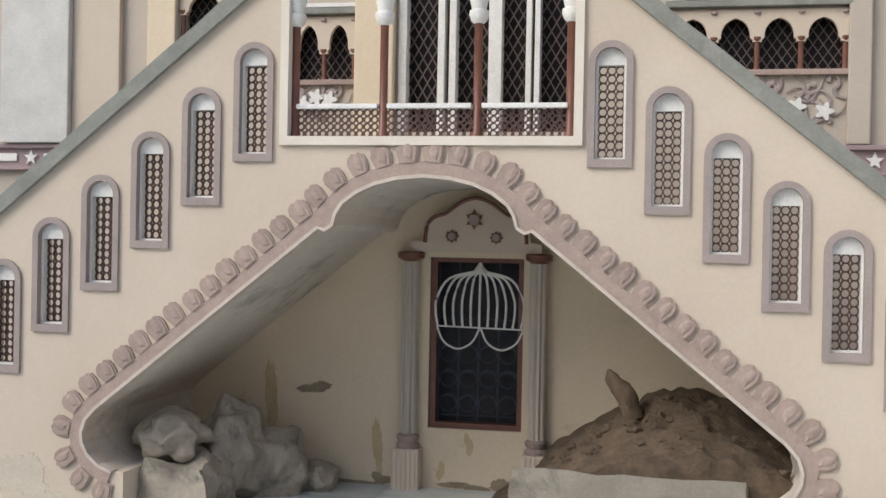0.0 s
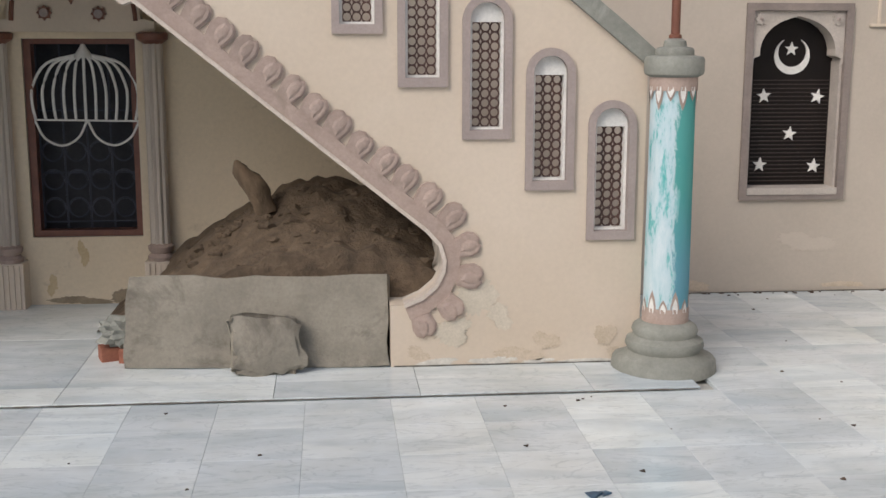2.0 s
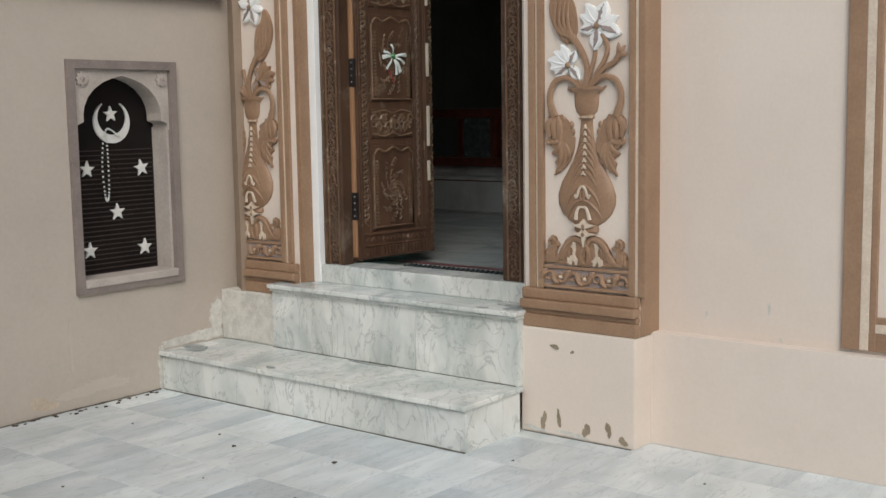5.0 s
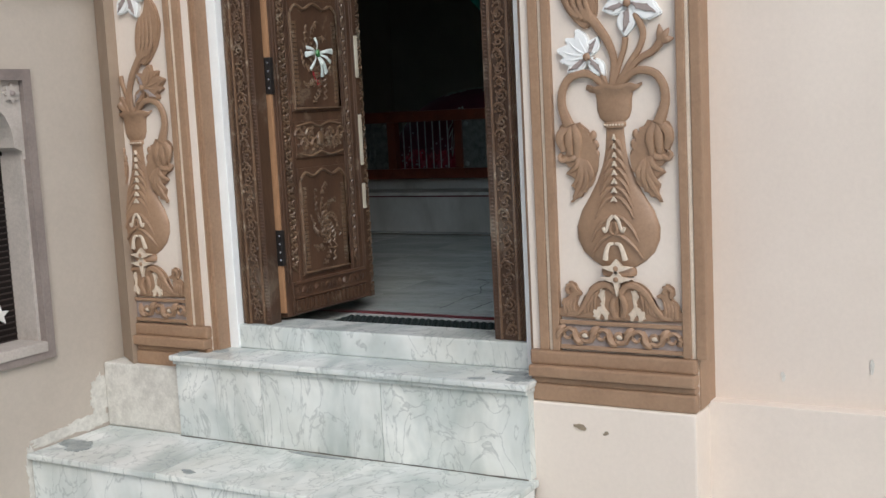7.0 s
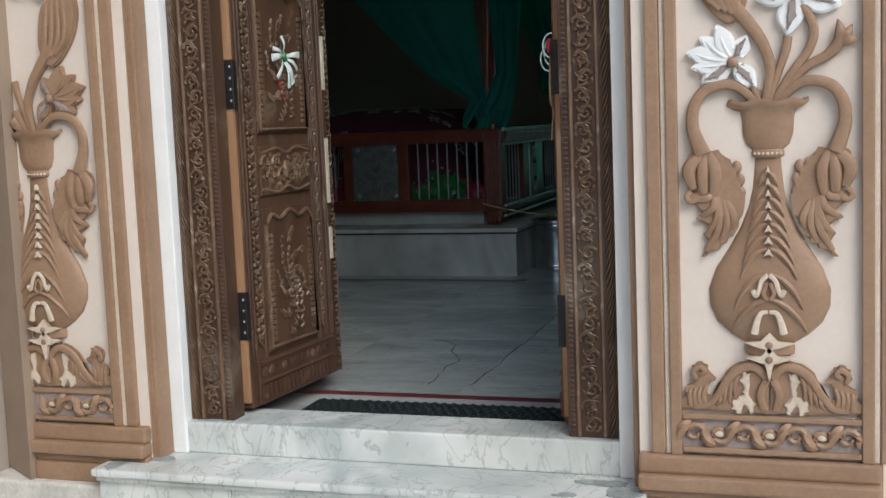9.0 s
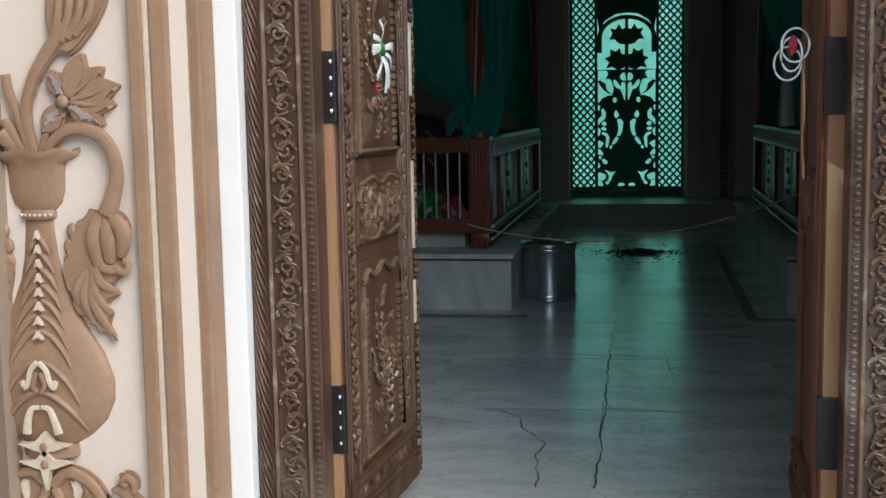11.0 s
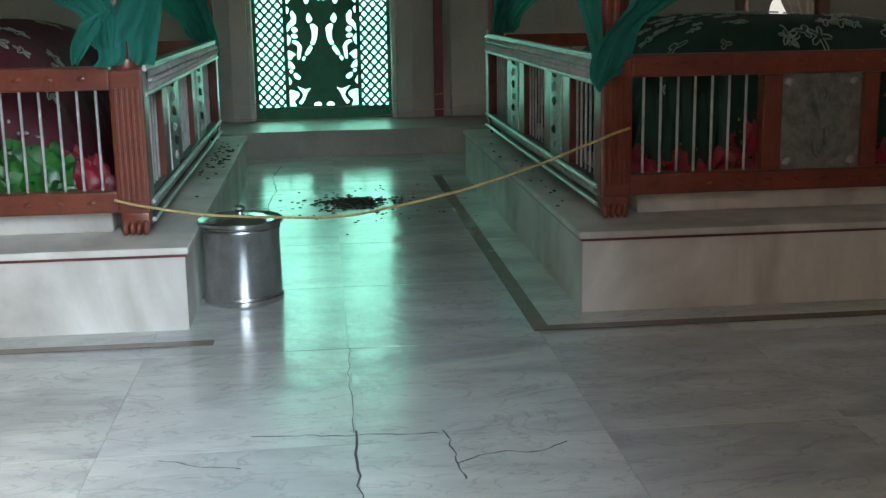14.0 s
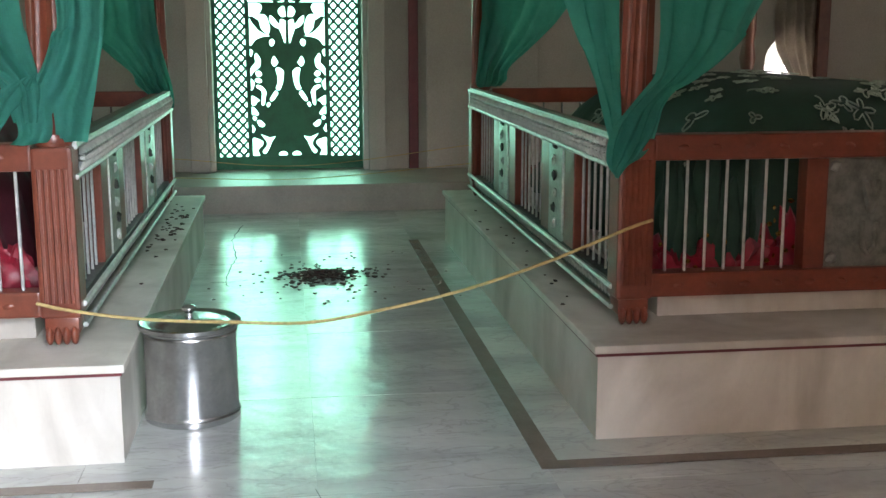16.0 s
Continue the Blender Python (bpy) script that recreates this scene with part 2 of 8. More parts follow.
# Weathered board, darkened further: the carving's recess shade is put into its colour.
M["teak_dark"] = surface("weathered_wood_recess_dark", (0.10, 0.05, 0.028), (0.04, 0.021, 0.013), 0.45, scale=12, fine=70, amount=0.9, bump=0.5,
                         stretch=(1, 1, 0.3), stain=(0.22, 0.165, 0.11), stain_scale=9, stain_at=(0.58, 0.72))
# Carving paler than the board: real wear plus highlights put into the colour.
M["teak_worn"] = surface("bleached_wood_with_highlights", (0.175, 0.103, 0.058), (0.055, 0.031, 0.019), 0.4, scale=18, fine=70, amount=0.9, bump=0.4,
                         stretch=(1, 1, 0.25), stain=(0.30, 0.24, 0.17), stain_scale=22, stain_at=(0.55, 0.70))
M["teak_left"] = surface("weathered_carved_wood", (0.13, 0.072, 0.038), (0.055, 0.030, 0.018), 0.5, scale=8, fine=70, amount=0.9, bump=0.35,
                         stretch=(1, 1, 0.3), stain=(0.27, 0.215, 0.15), stain_scale=6, stain_at=(0.55, 0.72))
M["stain_white"] = surface("peeling_whitewash", (0.66, 0.64, 0.58), (0.52, 0.50, 0.45), 0.9, scale=20, bump=0.3)
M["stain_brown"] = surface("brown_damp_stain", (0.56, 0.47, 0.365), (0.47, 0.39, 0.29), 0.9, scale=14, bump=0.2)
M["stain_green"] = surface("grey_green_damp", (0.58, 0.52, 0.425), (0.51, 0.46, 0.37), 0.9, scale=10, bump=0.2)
M["stain_dark"] = surface("dark_grime", (0.32, 0.26, 0.18), (0.24, 0.19, 0.13), 0.95, scale=14, bump=0.3)
M["stain_ochre"] = surface("ochre_run", (0.56, 0.44, 0.27), (0.50, 0.38, 0.22), 0.9, scale=14, bump=0.2)
M["packed_dirt"] = surface("packed_grey_dirt", (0.15, 0.14, 0.115), (0.07, 0.065, 0.055), 0.95, scale=30, amount=0.9, bump=0.3)
M["grime"] = surface("grey_step_grime", (0.36, 0.39, 0.38), (0.20, 0.22, 0.21), 0.6, scale=30, amount=0.9, bump=0.1)
M["stain_pale"] = surface("pale_damp_bloom", (0.525, 0.465, 0.395), (0.49, 0.435, 0.367), 0.9, scale=6, bump=0.05, grain=0.04)
M["teak_red"] = surface("reddish_varnished_wood", (0.19, 0.076, 0.040), (0.09, 0.036, 0.020), 0.55, scale=9, fine=60, amount=0.9, bump=0.35,
                        stretch=(1, 1, 0.2), stain=(0.17, 0.085, 0.05), stain_scale=9, stain_at=(0.56, 0.70))
M["raw"] = surface("pale_raw_wood", (0.40, 0.215, 0.105), (0.20, 0.095, 0.048), 0.6, scale=7, fine=80, amount=0.9, bump=0.2, stretch=(1, 1, 0.15))
M["railwood"] = surface("red_brown_rail_wood", (0.20, 0.050, 0.027), (0.125, 0.030, 0.018), 0.3, scale=10, fine=70, amount=0.7, bump=0.15)
M["steel"] = surface("brushed_steel", (0.62, 0.62, 0.62), (0.52, 0.52, 0.53), 0.25, 1.0, scale=20, amount=0.5, bump=0.03)
M["silver"] = surface("pressed_silver_sheet", (0.50, 0.51, 0.48), (0.26, 0.27, 0.25), 0.42, 1.0, scale=40, amount=0.9, bump=0.5, bump_dist=0.004)
M["pale"] = surface("bare_bleached_wood", (0.62, 0.55, 0.44), (0.42, 0.33, 0.22), 0.7, scale=30, fine=80, amount=0.9, bump=0.3, stretch=(1, 1, 0.2))
M["silver_ground"] = surface("blackened_silver_ground", (0.10, 0.10, 0.095), (0.05, 0.05, 0.05), 0.5, 0.7, scale=40, bump=0.3)
M["bar_steel"] = surface("dull_pale_steel", (0.58, 0.58, 0.55), (0.42, 0.42, 0.40), 0.45, 0.35, scale=20, bump=0.05)
M["tarnish_plate"] = surface("tarnished_metal_plate", (0.26, 0.26, 0.23), (0.15, 0.15, 0.135), 0.5, 0.6, scale=25, bump=0.4)
M["hinge"] = surface("blackened_hinge_iron", (0.045, 0.038, 0.034), (0.03, 0.026, 0.024), 0.5, 0.6, scale=20)
M["teal"] = surface("teal_gauze_cloth", (0.065, 0.42, 0.345), (0.04, 0.29, 0.24), 0.8, scale=12, fine=55, amount=0.8, bump=0.6, bump_dist=0.008)
nt = M["teal"].node_tree
thin, veil = nt.nodes.new("ShaderNodeBsdfTranslucent"), nt.nodes.new("ShaderNodeMixShader")
thin.inputs[0].default_value, veil.inputs[0].default_value = (0.08, 0.50, 0.40, 1), 0.40
nt.links.new(nt.nodes["Principled BSDF"].outputs[0], veil.inputs[1])
nt.links.new(thin.outputs[0], veil.inputs[2])
nt.links.new(veil.outputs[0], nt.nodes["Material Output"].inputs[0])
M["greencloth"] = surface("dark_green_velvet", (0.010, 0.050, 0.030), (0.005, 0.026, 0.016), 0.75, scale=9, fine=110, amount=0.9, bump=0.3)
M["maroon"] = surface("maroon_velvet", (0.12, 0.016, 0.030), (0.06, 0.008, 0.016), 0.75, scale=7, fine=110, amount=0.9, bump=0.3)
M["brightgreen"] = surface("bright_green_satin", (0.03, 0.17, 0.03), (0.012, 0.08, 0.018), 0.35, scale=14, bump=0.2)
M["redcloth"] = surface("crimson_satin", (0.30, 0.012, 0.03), (0.16, 0.008, 0.018), 0.45, scale=16, bump=0.3)
M["thread"] = surface("silver_thread", (0.45, 0.52, 0.44), (0.3, 0.36, 0.3), 0.4, 0.4, scale=40, bump=0.1)
M["gold"] = surface("gold_tinsel", (0.75, 0.5, 0.15), (0.5, 0.32, 0.1), 0.25, 1.0, scale=40)
M["rope"] = surface("yellow_cotton_cord", (0.52, 0.38, 0.16), (0.38, 0.27, 0.11), 0.85, scale=60, bump=0.3)
M["petal"] = surface("dried_rose_petal", (0.075, 0.018, 0.018), (0.025, 0.012, 0.010), 0.8, scale=30, random_tint=0.3)
M["litter"] = surface("dry_leaf", (0.10, 0.065, 0.04), (0.04, 0.03, 0.02), 0.9, scale=30, random_tint=0.3)
M["greenboard"] = surface("green_painted_screen", (0.010, 0.20, 0.10), (0.006, 0.13, 0.065), 0.5, scale=10, bump=0.05)
M["ground"] = surface("pale_ground", (0.42, 0.41, 0.37), (0.33, 0.32, 0.28), 0.9, scale=1, fine=20)
M["rubber"] = surface("black_rubber", (0.012, 0.02, 0.018), (0.008, 0.012, 0.012), 0.6, scale=20)
M["plastic_white"] = surface("white_plastic_strip", (0.72, 0.75, 0.70), (0.6, 0.65, 0.6), 0.4, scale=20)
M["redthread"] = surface("red_thread", (0.35, 0.02, 0.03), (0.25, 0.01, 0.02), 0.8, scale=40)
M["blue"] = surface("blue_wrapper", (0.04, 0.10, 0.16), (0.03, 0.06, 0.1), 0.4, scale=40)
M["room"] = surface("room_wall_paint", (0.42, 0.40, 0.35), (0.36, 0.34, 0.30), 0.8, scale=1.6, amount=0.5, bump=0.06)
M["darkstone"] = surface("aged_sill_stone", (0.36, 0.33, 0.28), (0.25, 0.23, 0.20), 0.4, scale=4, amount=0.9, bump=0.1)
M["stoneaqua"] = surface("flaking_aqua_paint", (0.50, 0.60, 0.64), (0.36, 0.46, 0.5), 0.7, scale=9)


def aqua_material():
    """Flaking column paint: turquoise under pale blue-white, streaked downwards; one side mostly turquoise, bluer
    below.
    """
    m = M["stoneaqua"]
    nt = m.node_tree
    b = nt.nodes["Principled BSDF"]
    n, _ = noise_tex(nt, 13, 8, 0.72, (1.7, 1.7, 0.42), 0.25)
    col = ramp(nt, n.outputs[0], [(0.33, (0.06, 0.36, 0.33)), (0.40, (0.16, 0.44, 0.44)), (0.455, (0.42, 0.57, 0.61)), (0.64, (0.56, 0.65, 0.68)), (0.74, (0.34, 0.52, 0.60))])
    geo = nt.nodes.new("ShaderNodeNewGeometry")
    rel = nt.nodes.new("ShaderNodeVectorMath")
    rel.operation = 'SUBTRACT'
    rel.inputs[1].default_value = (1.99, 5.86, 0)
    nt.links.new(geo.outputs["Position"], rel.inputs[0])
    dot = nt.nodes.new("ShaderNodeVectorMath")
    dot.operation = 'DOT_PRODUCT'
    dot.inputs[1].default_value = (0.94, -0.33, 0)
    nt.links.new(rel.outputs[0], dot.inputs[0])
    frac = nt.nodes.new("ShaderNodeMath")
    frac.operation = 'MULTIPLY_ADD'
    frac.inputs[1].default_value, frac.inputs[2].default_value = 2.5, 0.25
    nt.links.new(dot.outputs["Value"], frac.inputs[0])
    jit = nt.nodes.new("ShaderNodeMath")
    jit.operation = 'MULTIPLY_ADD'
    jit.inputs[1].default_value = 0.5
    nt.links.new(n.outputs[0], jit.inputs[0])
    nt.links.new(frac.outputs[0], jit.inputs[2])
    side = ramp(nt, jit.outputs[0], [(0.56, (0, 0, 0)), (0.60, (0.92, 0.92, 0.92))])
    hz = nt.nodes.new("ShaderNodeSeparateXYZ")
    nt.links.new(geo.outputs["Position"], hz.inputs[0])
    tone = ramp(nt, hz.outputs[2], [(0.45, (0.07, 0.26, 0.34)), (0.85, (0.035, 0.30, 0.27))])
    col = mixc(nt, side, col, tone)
    nt.links.new(col, b.inputs["Base Color"])


aqua_material()


def tinted_glass(name, tint):
    m = bpy.data.materials.new(name)
    m.use_nodes = True
    nt = m.node_tree
    nt.nodes.remove(nt.nodes["Principled BSDF"])
    tr, gl, mx = nt.nodes.new("ShaderNodeBsdfTransparent"), nt.nodes.new("ShaderNodeBsdfGlossy"), nt.nodes.new("ShaderNodeMixShader")
    n, _ = noise_tex(nt, 3.0, 3)
    nt.links.new(ramp(nt, n.outputs[0], [(0.35, tint), (0.7, tuple(min(1, c * 1.25) for c in tint))]), tr.inputs[0])
    gl.inputs["Roughness"].default_value = 0.05
    mx.inputs[0].default_value = 0.06
    nt.links.new(tr.outputs[0], mx.inputs[1])
    nt.links.new(gl.outputs[0], mx.inputs[2])
    nt.links.new(mx.outputs[0], nt.nodes["Material Output"].inputs[0])
    return m


M["glass"] = tinted_glass("green_tinted_glass", (0.47, 0.86, 0.73))


def glow(name, colour, strength):
    m = bpy.data.materials.new(name)
    m.use_nodes = True
    nt = m.node_tree
    nt.nodes.remove(nt.nodes["Principled BSDF"])
    em = nt.nodes.new("ShaderNodeEmission")
    em.inputs[0].default_value, em.inputs[1].default_value = (*colour, 1), strength
    nt.links.new(em.outputs[0], nt.nodes["Material Output"].inputs[0])
    return m


M["bead"] = surface("grimy_cream_bead", (0.60, 0.53, 0.46), (0.46, 0.39, 0.33), 0.8, scale=12, amount=0.8, bump=0.15)
# Niche cream toned down: shade of the deep recess is put into the colour.
M["niche_cream"] = surface("cream_niche_paint_with_shade", (0.50, 0.45, 0.40), (0.37, 0.33, 0.29), 0.8, scale=7, amount=0.9, bump=0.15)
M["niche_border"] = surface("dark_taupe_border", (0.27, 0.225, 0.20), (0.20, 0.165, 0.15), 0.75, scale=9, fine=70, amount=0.7, bump=0.12)
M["plaster_pale"] = surface("pale_cream_paint", (0.72, 0.66, 0.57), (0.64, 0.58, 0.49), 0.8, scale=4, amount=0.6, bump=0.08, grain=0.04)
M["daylight"] = glow("bright_day_outside", (0.93, 1.0, 0.98), 0.52)


# ---- building helpers ----
def raw(name, bm, material, smooth=False):
    me = bpy.data.meshes.new(name)
    bmesh.ops.recalc_face_normals(bm, faces=bm.faces)
    for f in bm.faces:
        f.smooth = smooth
    if smooth:
        for e in bm.edges:
            e.smooth = not (len(e.link_faces) == 2 and e.calc_face_angle(0) > 0.75)
    bm.to_mesh(me)
    bm.free()
    me.materials.append(material)
    return me


ORIGIN = {}


def solid(name, bm, material, label="", category="", group="", kind="", smooth=False, base=None):
    """A top-level mesh object; base is its origin."""
    if base:
        bmesh.ops.translate(bm, verts=bm.verts, vec=-Vector(base))
    ob = new(name, raw(name, bm, material, smooth))
    if base:
        ob.location = base
    ORIGIN[ob.name] = Vector(base or (0, 0, 0))
    return tagged(ob, label, category, group, kind)


def thing(name, base, label="", category="", group="", kind=""):
    ob = new(name)
    ob.location = base
    ob.empty_display_size = 0.1
    ORIGIN[ob.name] = Vector(base)
    return tagged(ob, label, category, group, kind)


def part(name, bm, material, parent, label="", smooth=False):
    o = ORIGIN[parent.name]
    bmesh.ops.translate(bm, verts=bm.verts, vec=-o)
    ob = new(name, raw(name, bm, material, smooth))
    ob.parent = parent
    ORIGIN[ob.name] = o
    return tagged(ob, label)


def piece(name, mesh, parent, m):
    """A piece that shares its mesh with its like, at pose m in the world."""
    ob = new(name, mesh)
    ob.parent = parent
    ob.matrix_local = Matrix.Translation(-ORIGIN[parent.name]) @ m
    return ob


def box(bm, x0, x1, y0, y1, z0, z1, bevel=0.0):
    r = bmesh.ops.create_cube(bm, size=1)
    vs = r["verts"]
    bmesh.ops.scale(bm, verts=vs, vec=(abs(x1 - x0), abs(y1 - y0), abs(z1 - z0)))
    bmesh.ops.translate(bm, verts=vs, vec=((x0 + x1) / 2, (y0 + y1) / 2, (z0 + z1) / 2))
    if bevel:
        es = list({e for v in vs for e in v.link_edges})
        bmesh.ops.bevel(bm, geom=es, offset=bevel, segments=2, profile=0.6, affect='EDGES')
    return bm


def boxes(*bs, bevel=0.0):
    bm = bmesh.new()
    for b in bs:
        box(bm, *b, bevel=bevel)
    return bm


AX = {"y": lambda u, v, d: (u, d, v), "x": lambda u, v, d: (d, u, v), "z": lambda u, v, d: (u, v, d)}


def plate(loops, axis, d0, d1, bm=None):
    """A flat board: the first loop is its outline, the rest are holes; between depths d0 and d1 along the axis."""
    bm = bm or bmesh.new()
    f = AX[axis]
    edges, rims = [], []
    for lp in loops:
        vs = [bm.verts.new(f(u, v, d0)) for u, v in lp]
        es = [bm.edges.new((vs[i], vs[(i + 1) % len(vs)])) for i in range(len(vs))]
        edges += es
        rims.append(vs)
    res = bmesh.ops.triangle_fill(bm, edges=edges, use_beauty=True)
    faces = [g for g in res["geom"] if isinstance(g, bmesh.types.BMFace)]
    off = Vector(f(0, 0, d1)) - Vector(f(0, 0, d0))
    twin = {}
    for vs in rims:
        for v in vs:
            twin[v] = bm.verts.new(v.co + off)
    for fc in faces:
        try:
            bm.faces.new([twin[v] for v in reversed(fc.verts[:])])
        except ValueError:
            pass
    for vs in rims:
        for i in range(len(vs)):
            a, b = vs[i], vs[(i + 1) % len(vs)]
            bm.faces.new((a, b, twin[b], twin[a]))
    return bm


def rect(u0, u1, v0, v1):
    return [(u0, v0), (u1, v0), (u1, v1), (u0, v1)]


def lathe(bm, prof, cx, cy, seg=28, squash=(1, 1)):
    rings = []
    for r, z in prof:
        rings.append([bm.verts.new((cx + squash[0] * r * math.cos(2 * math.pi * k / seg), cy + squash[1] * r * math.sin(2 * math.pi * k / seg), z)) for k in range(seg)])
    for a, b in zip(rings, rings[1:]):
        for k in range(seg):
            bm.faces.new((a[k], a[(k + 1) % seg], b[(k + 1) % seg], b[k]))
    bm.faces.new(rings[0][::-1])
    bm.faces.new(rings[-1])
    return bm


def smooth_path(pts, n=6):
    """A Catmull-Rom curve through the points."""
    P = [Vector(p) for p in pts]
    P = [2 * P[0] - P[1]] + P + [2 * P[-1] - P[-2]]
    out = []
    for i in range(1, len(P) - 2):
        for k in range(n):
            t = k / n
            a, b, c, d = P[i - 1], P[i], P[i + 1], P[i + 2]
            out.append(0.5 * (2 * b + (c - a) * t + (2 * a - 5 * b + 4 * c - d) * t * t + (3 * b - a - 3 * c + d) * t ** 3))
    out.append(P[-2])
    return out


def tube(bm, pts, r, seg=8, taper=None, flat=1.0, up=(0, 0, 1)):
    pts = [Vector(p) for p in pts]
    rings = []
    for i, p in enumerate(pts):
        d = (pts[min(i + 1, len(pts) - 1)] - pts[max(i - 1, 0)]).normalized()
        u = Vector(up)
        if abs(d.dot(u)) > 0.95:
            u = Vector((1, 0, 0)) if abs(d.x) < 0.9 else Vector((0, 1, 0))
        s = d.cross(u).normalized()
        w = s.cross(d)
        rr = r * (taper(i / (len(pts) - 1)) if taper else 1)
        rings.append([bm.verts.new(p + s * math.cos(2 * math.pi * k / seg) * rr + w * math.sin(2 * math.pi * k / seg) * rr * flat) for k in range(seg)])
    for a, b in zip(rings, rings[1:]):
        for k in range(seg):
            bm.faces.new((a[k], a[(k + 1) % seg], b[(k + 1) % seg], b[k]))
    bm.faces.new(rings[0][::-1])
    bm.faces.new(rings[-1])
    return bm


def blob(bm, c, s, sub=2, rough=0.0, seed=0, freq=3.0):
    """An uneven lump."""
    r = bmesh.ops.create_icosphere(bm, subdivisions=sub, radius=1)
    for v in r["verts"]:
        k = 1 + rough * noise.noise(v.co * freq + Vector((seed * 7.1, seed * 3.3, seed)))
        v.co = Vector((c[0] + v.co.x * s[0] * k, c[1] + v.co.y * s[1] * k, c[2] + v.co.z * s[2] * k))
    return bm


def star(cu, cv, r, n=5, inner=0.42, turn=90):
    return [(cu + (r if k % 2 == 0 else r * inner) * math.cos(radians(turn + 180 * k / n)), cv + (r if k % 2 == 0 else r * inner) * math.sin(radians(turn + 180 * k / n))) for k in range(2 * n)]


def disc(cu, cv, r, n=16, a0=0):
    return [(cu + r * math.cos(a0 + 2 * math.pi * k / n), cv + r * math.sin(a0 + 2 * math.pi * k / n)) for k in range(n)]


def arch_loop(u0, u1, v0, v1, n=12, point=0.0):
    """A window outline with a round (or slightly pointed) head."""
    r, c = (u1 - u0) / 2, (u0 + u1) / 2
    pts = [(u0, v0), (u1, v0)]
    for k in range(n + 1):
        a = math.pi * k / n
        pts.append((c + r * math.cos(a), v1 - r + r * math.sin(a) + point * (1 - abs(math.cos(a))) ** 2))
    return pts


def cusped(u0, u1, v0, v1, spring, n=5):
    """A cusped (multifoil) pointed arch outline."""
    c, w = (u0 + u1) / 2, (u1 - u0) / 2
    half = [(1.0, 0.0), (1.0, 0.10), (0.86, 0.16), (0.86, 0.30), (0.83, 0.44), (0.75, 0.60), (0.61, 0.75), (0.42, 0.87), (0.21, 0.945), (0.0, 1.0)]
    h = v1 - spring
    right = [(c + w * a, spring + h * b) for a, b in half]
    left = [(c - w * a, spring + h * b) for a, b in half[-2::-1]]
    return [(u0 + 0.0, v0), (u1, v0)] + right + left


# ---- courtyard: ground and stair wall ----
SY, BY, DX = 5.961, 7.408, 5.14          # stair face, building face, pilaster face
bm = bmesh.new()
box(bm, -60, 60, -60, 60, -0.4, -0.022)
solid("ground", bm, M["ground"], "pale dusty ground around the courtyard", "ground", kind="structure")
XC = -0.92
SLOPE = 0.81


def coping_z(x):
    return 2.743 - SLOPE * (abs(x - XC) - 1.131)


HALF = [(0.736, 0.0), (0.736, 0.30), (0.80, 0.298), (0.88, 0.33), (0.945, 0.385), (0.98, 0.45), (0.986, 0.51), (0.965, 0.58), (0.905, 0.648),
        (0.60, 0.894), (0.26, 1.168), (-0.08, 1.442), (-0.35, 1.66), (-0.392, 1.648), (-0.428, 1.672), (-0.445, 1.735), (-0.48, 1.79), (-0.56, 1.85), (-0.66, 1.895), (-0.78, 1.924)]
ARCH = HALF + [(XC, 1.936)] + [(2 * XC - x, z) for x, z in reversed(HALF)]


def offset_path(pts, d):
    out = []
    for i, p in enumerate(pts):
        a, b = pts[max(i - 1, 0)], pts[min(i + 1, len(pts) - 1)]
        tx, tz = b[0] - a[0], b[1] - a[1]
        L = math.hypot(tx, tz)
        out.append((p[0] + tz / L * d, p[1] - tx / L * d))
    return out


NICHES = [(0.027 + 0.2862 * k, 1.981 - 0.2315 * k) for k in range(7)] + [(-1.857 - 0.292 * k, 2.003 - 0.237 * k) for k in range(6)]
NW, NH = 0.111, 0.635
outline = [(-3.75, 0), (-3.75, coping_z(-3.75)), (-1.76, coping_z(-1.76)), (-1.76, 3.35), (-0.06, 3.35), (-0.06, coping_z(-0.06)), (1.90, coping_z(1.90)), (1.90, 0)] + ARCH
holes = [rect(-1.665, -0.149, 2.135, 3.2)] + [arch_loop(x - 0.078, x + 0.078, z + 0.04, z + NH - 0.03, 10) for x, z in NICHES]
stair_wall = solid("wall_stair", plate([outline] + holes, "y", SY, SY + 0.13), M["plaster"], "cream plastered flank wall of an outdoor staircase", "wall", kind="structure")

# hollow under the stairs
bm = plate([ARCH + list(reversed(offset_path(ARCH, 0.08)))], "y", SY + 0.13, BY - 0.003)
solid("ceiling_under_stairs", bm, M["soffit"], "stained whitewashed sloping underside of the staircase", "soffit", kind="structure")

# flights of steps inside, on top of the hollow; coloured pale to bounce light
for sgn, nm in ((1, "stairs_east"), (-1, "stairs_west")):
    bm = bmesh.new()
    for k in range(8):
        xa = XC + sgn * (0.82 + 0.25 * k)
        box(bm, min(xa, xa + sgn * 0.25), max(xa, xa + sgn * 0.25), SY + 0.14, BY - 0.004, 0.30 + 0.2 * (7 - k) if k < 7 else 0.002, 0.42 + 0.2 * (7 - k))
    solid(nm, bm, M["plaster"], "plain steps behind the flank wall, coloured pale to bounce light", "stairs", kind="structure")
bm = boxes((XC - 0.82, XC + 0.82, SY + 0.14, BY - 0.004, 2.02, 2.10))
solid("floor_landing", bm, M["plaster"], "landing at the head of the stairs, coloured pale to bounce light", "landing", kind="structure")

# scalloped trim round the hollow
arch_trim = thing("scalloped_arch_trim", (XC, SY, 0), "dusty pink scalloped plaster trim framing the hollow under the stairs", "trim", kind="structure")
body = ARCH[2:-2]
CUSP = [(-0.392, 1.648), (-0.428, 1.672), (-0.445, 1.735)]
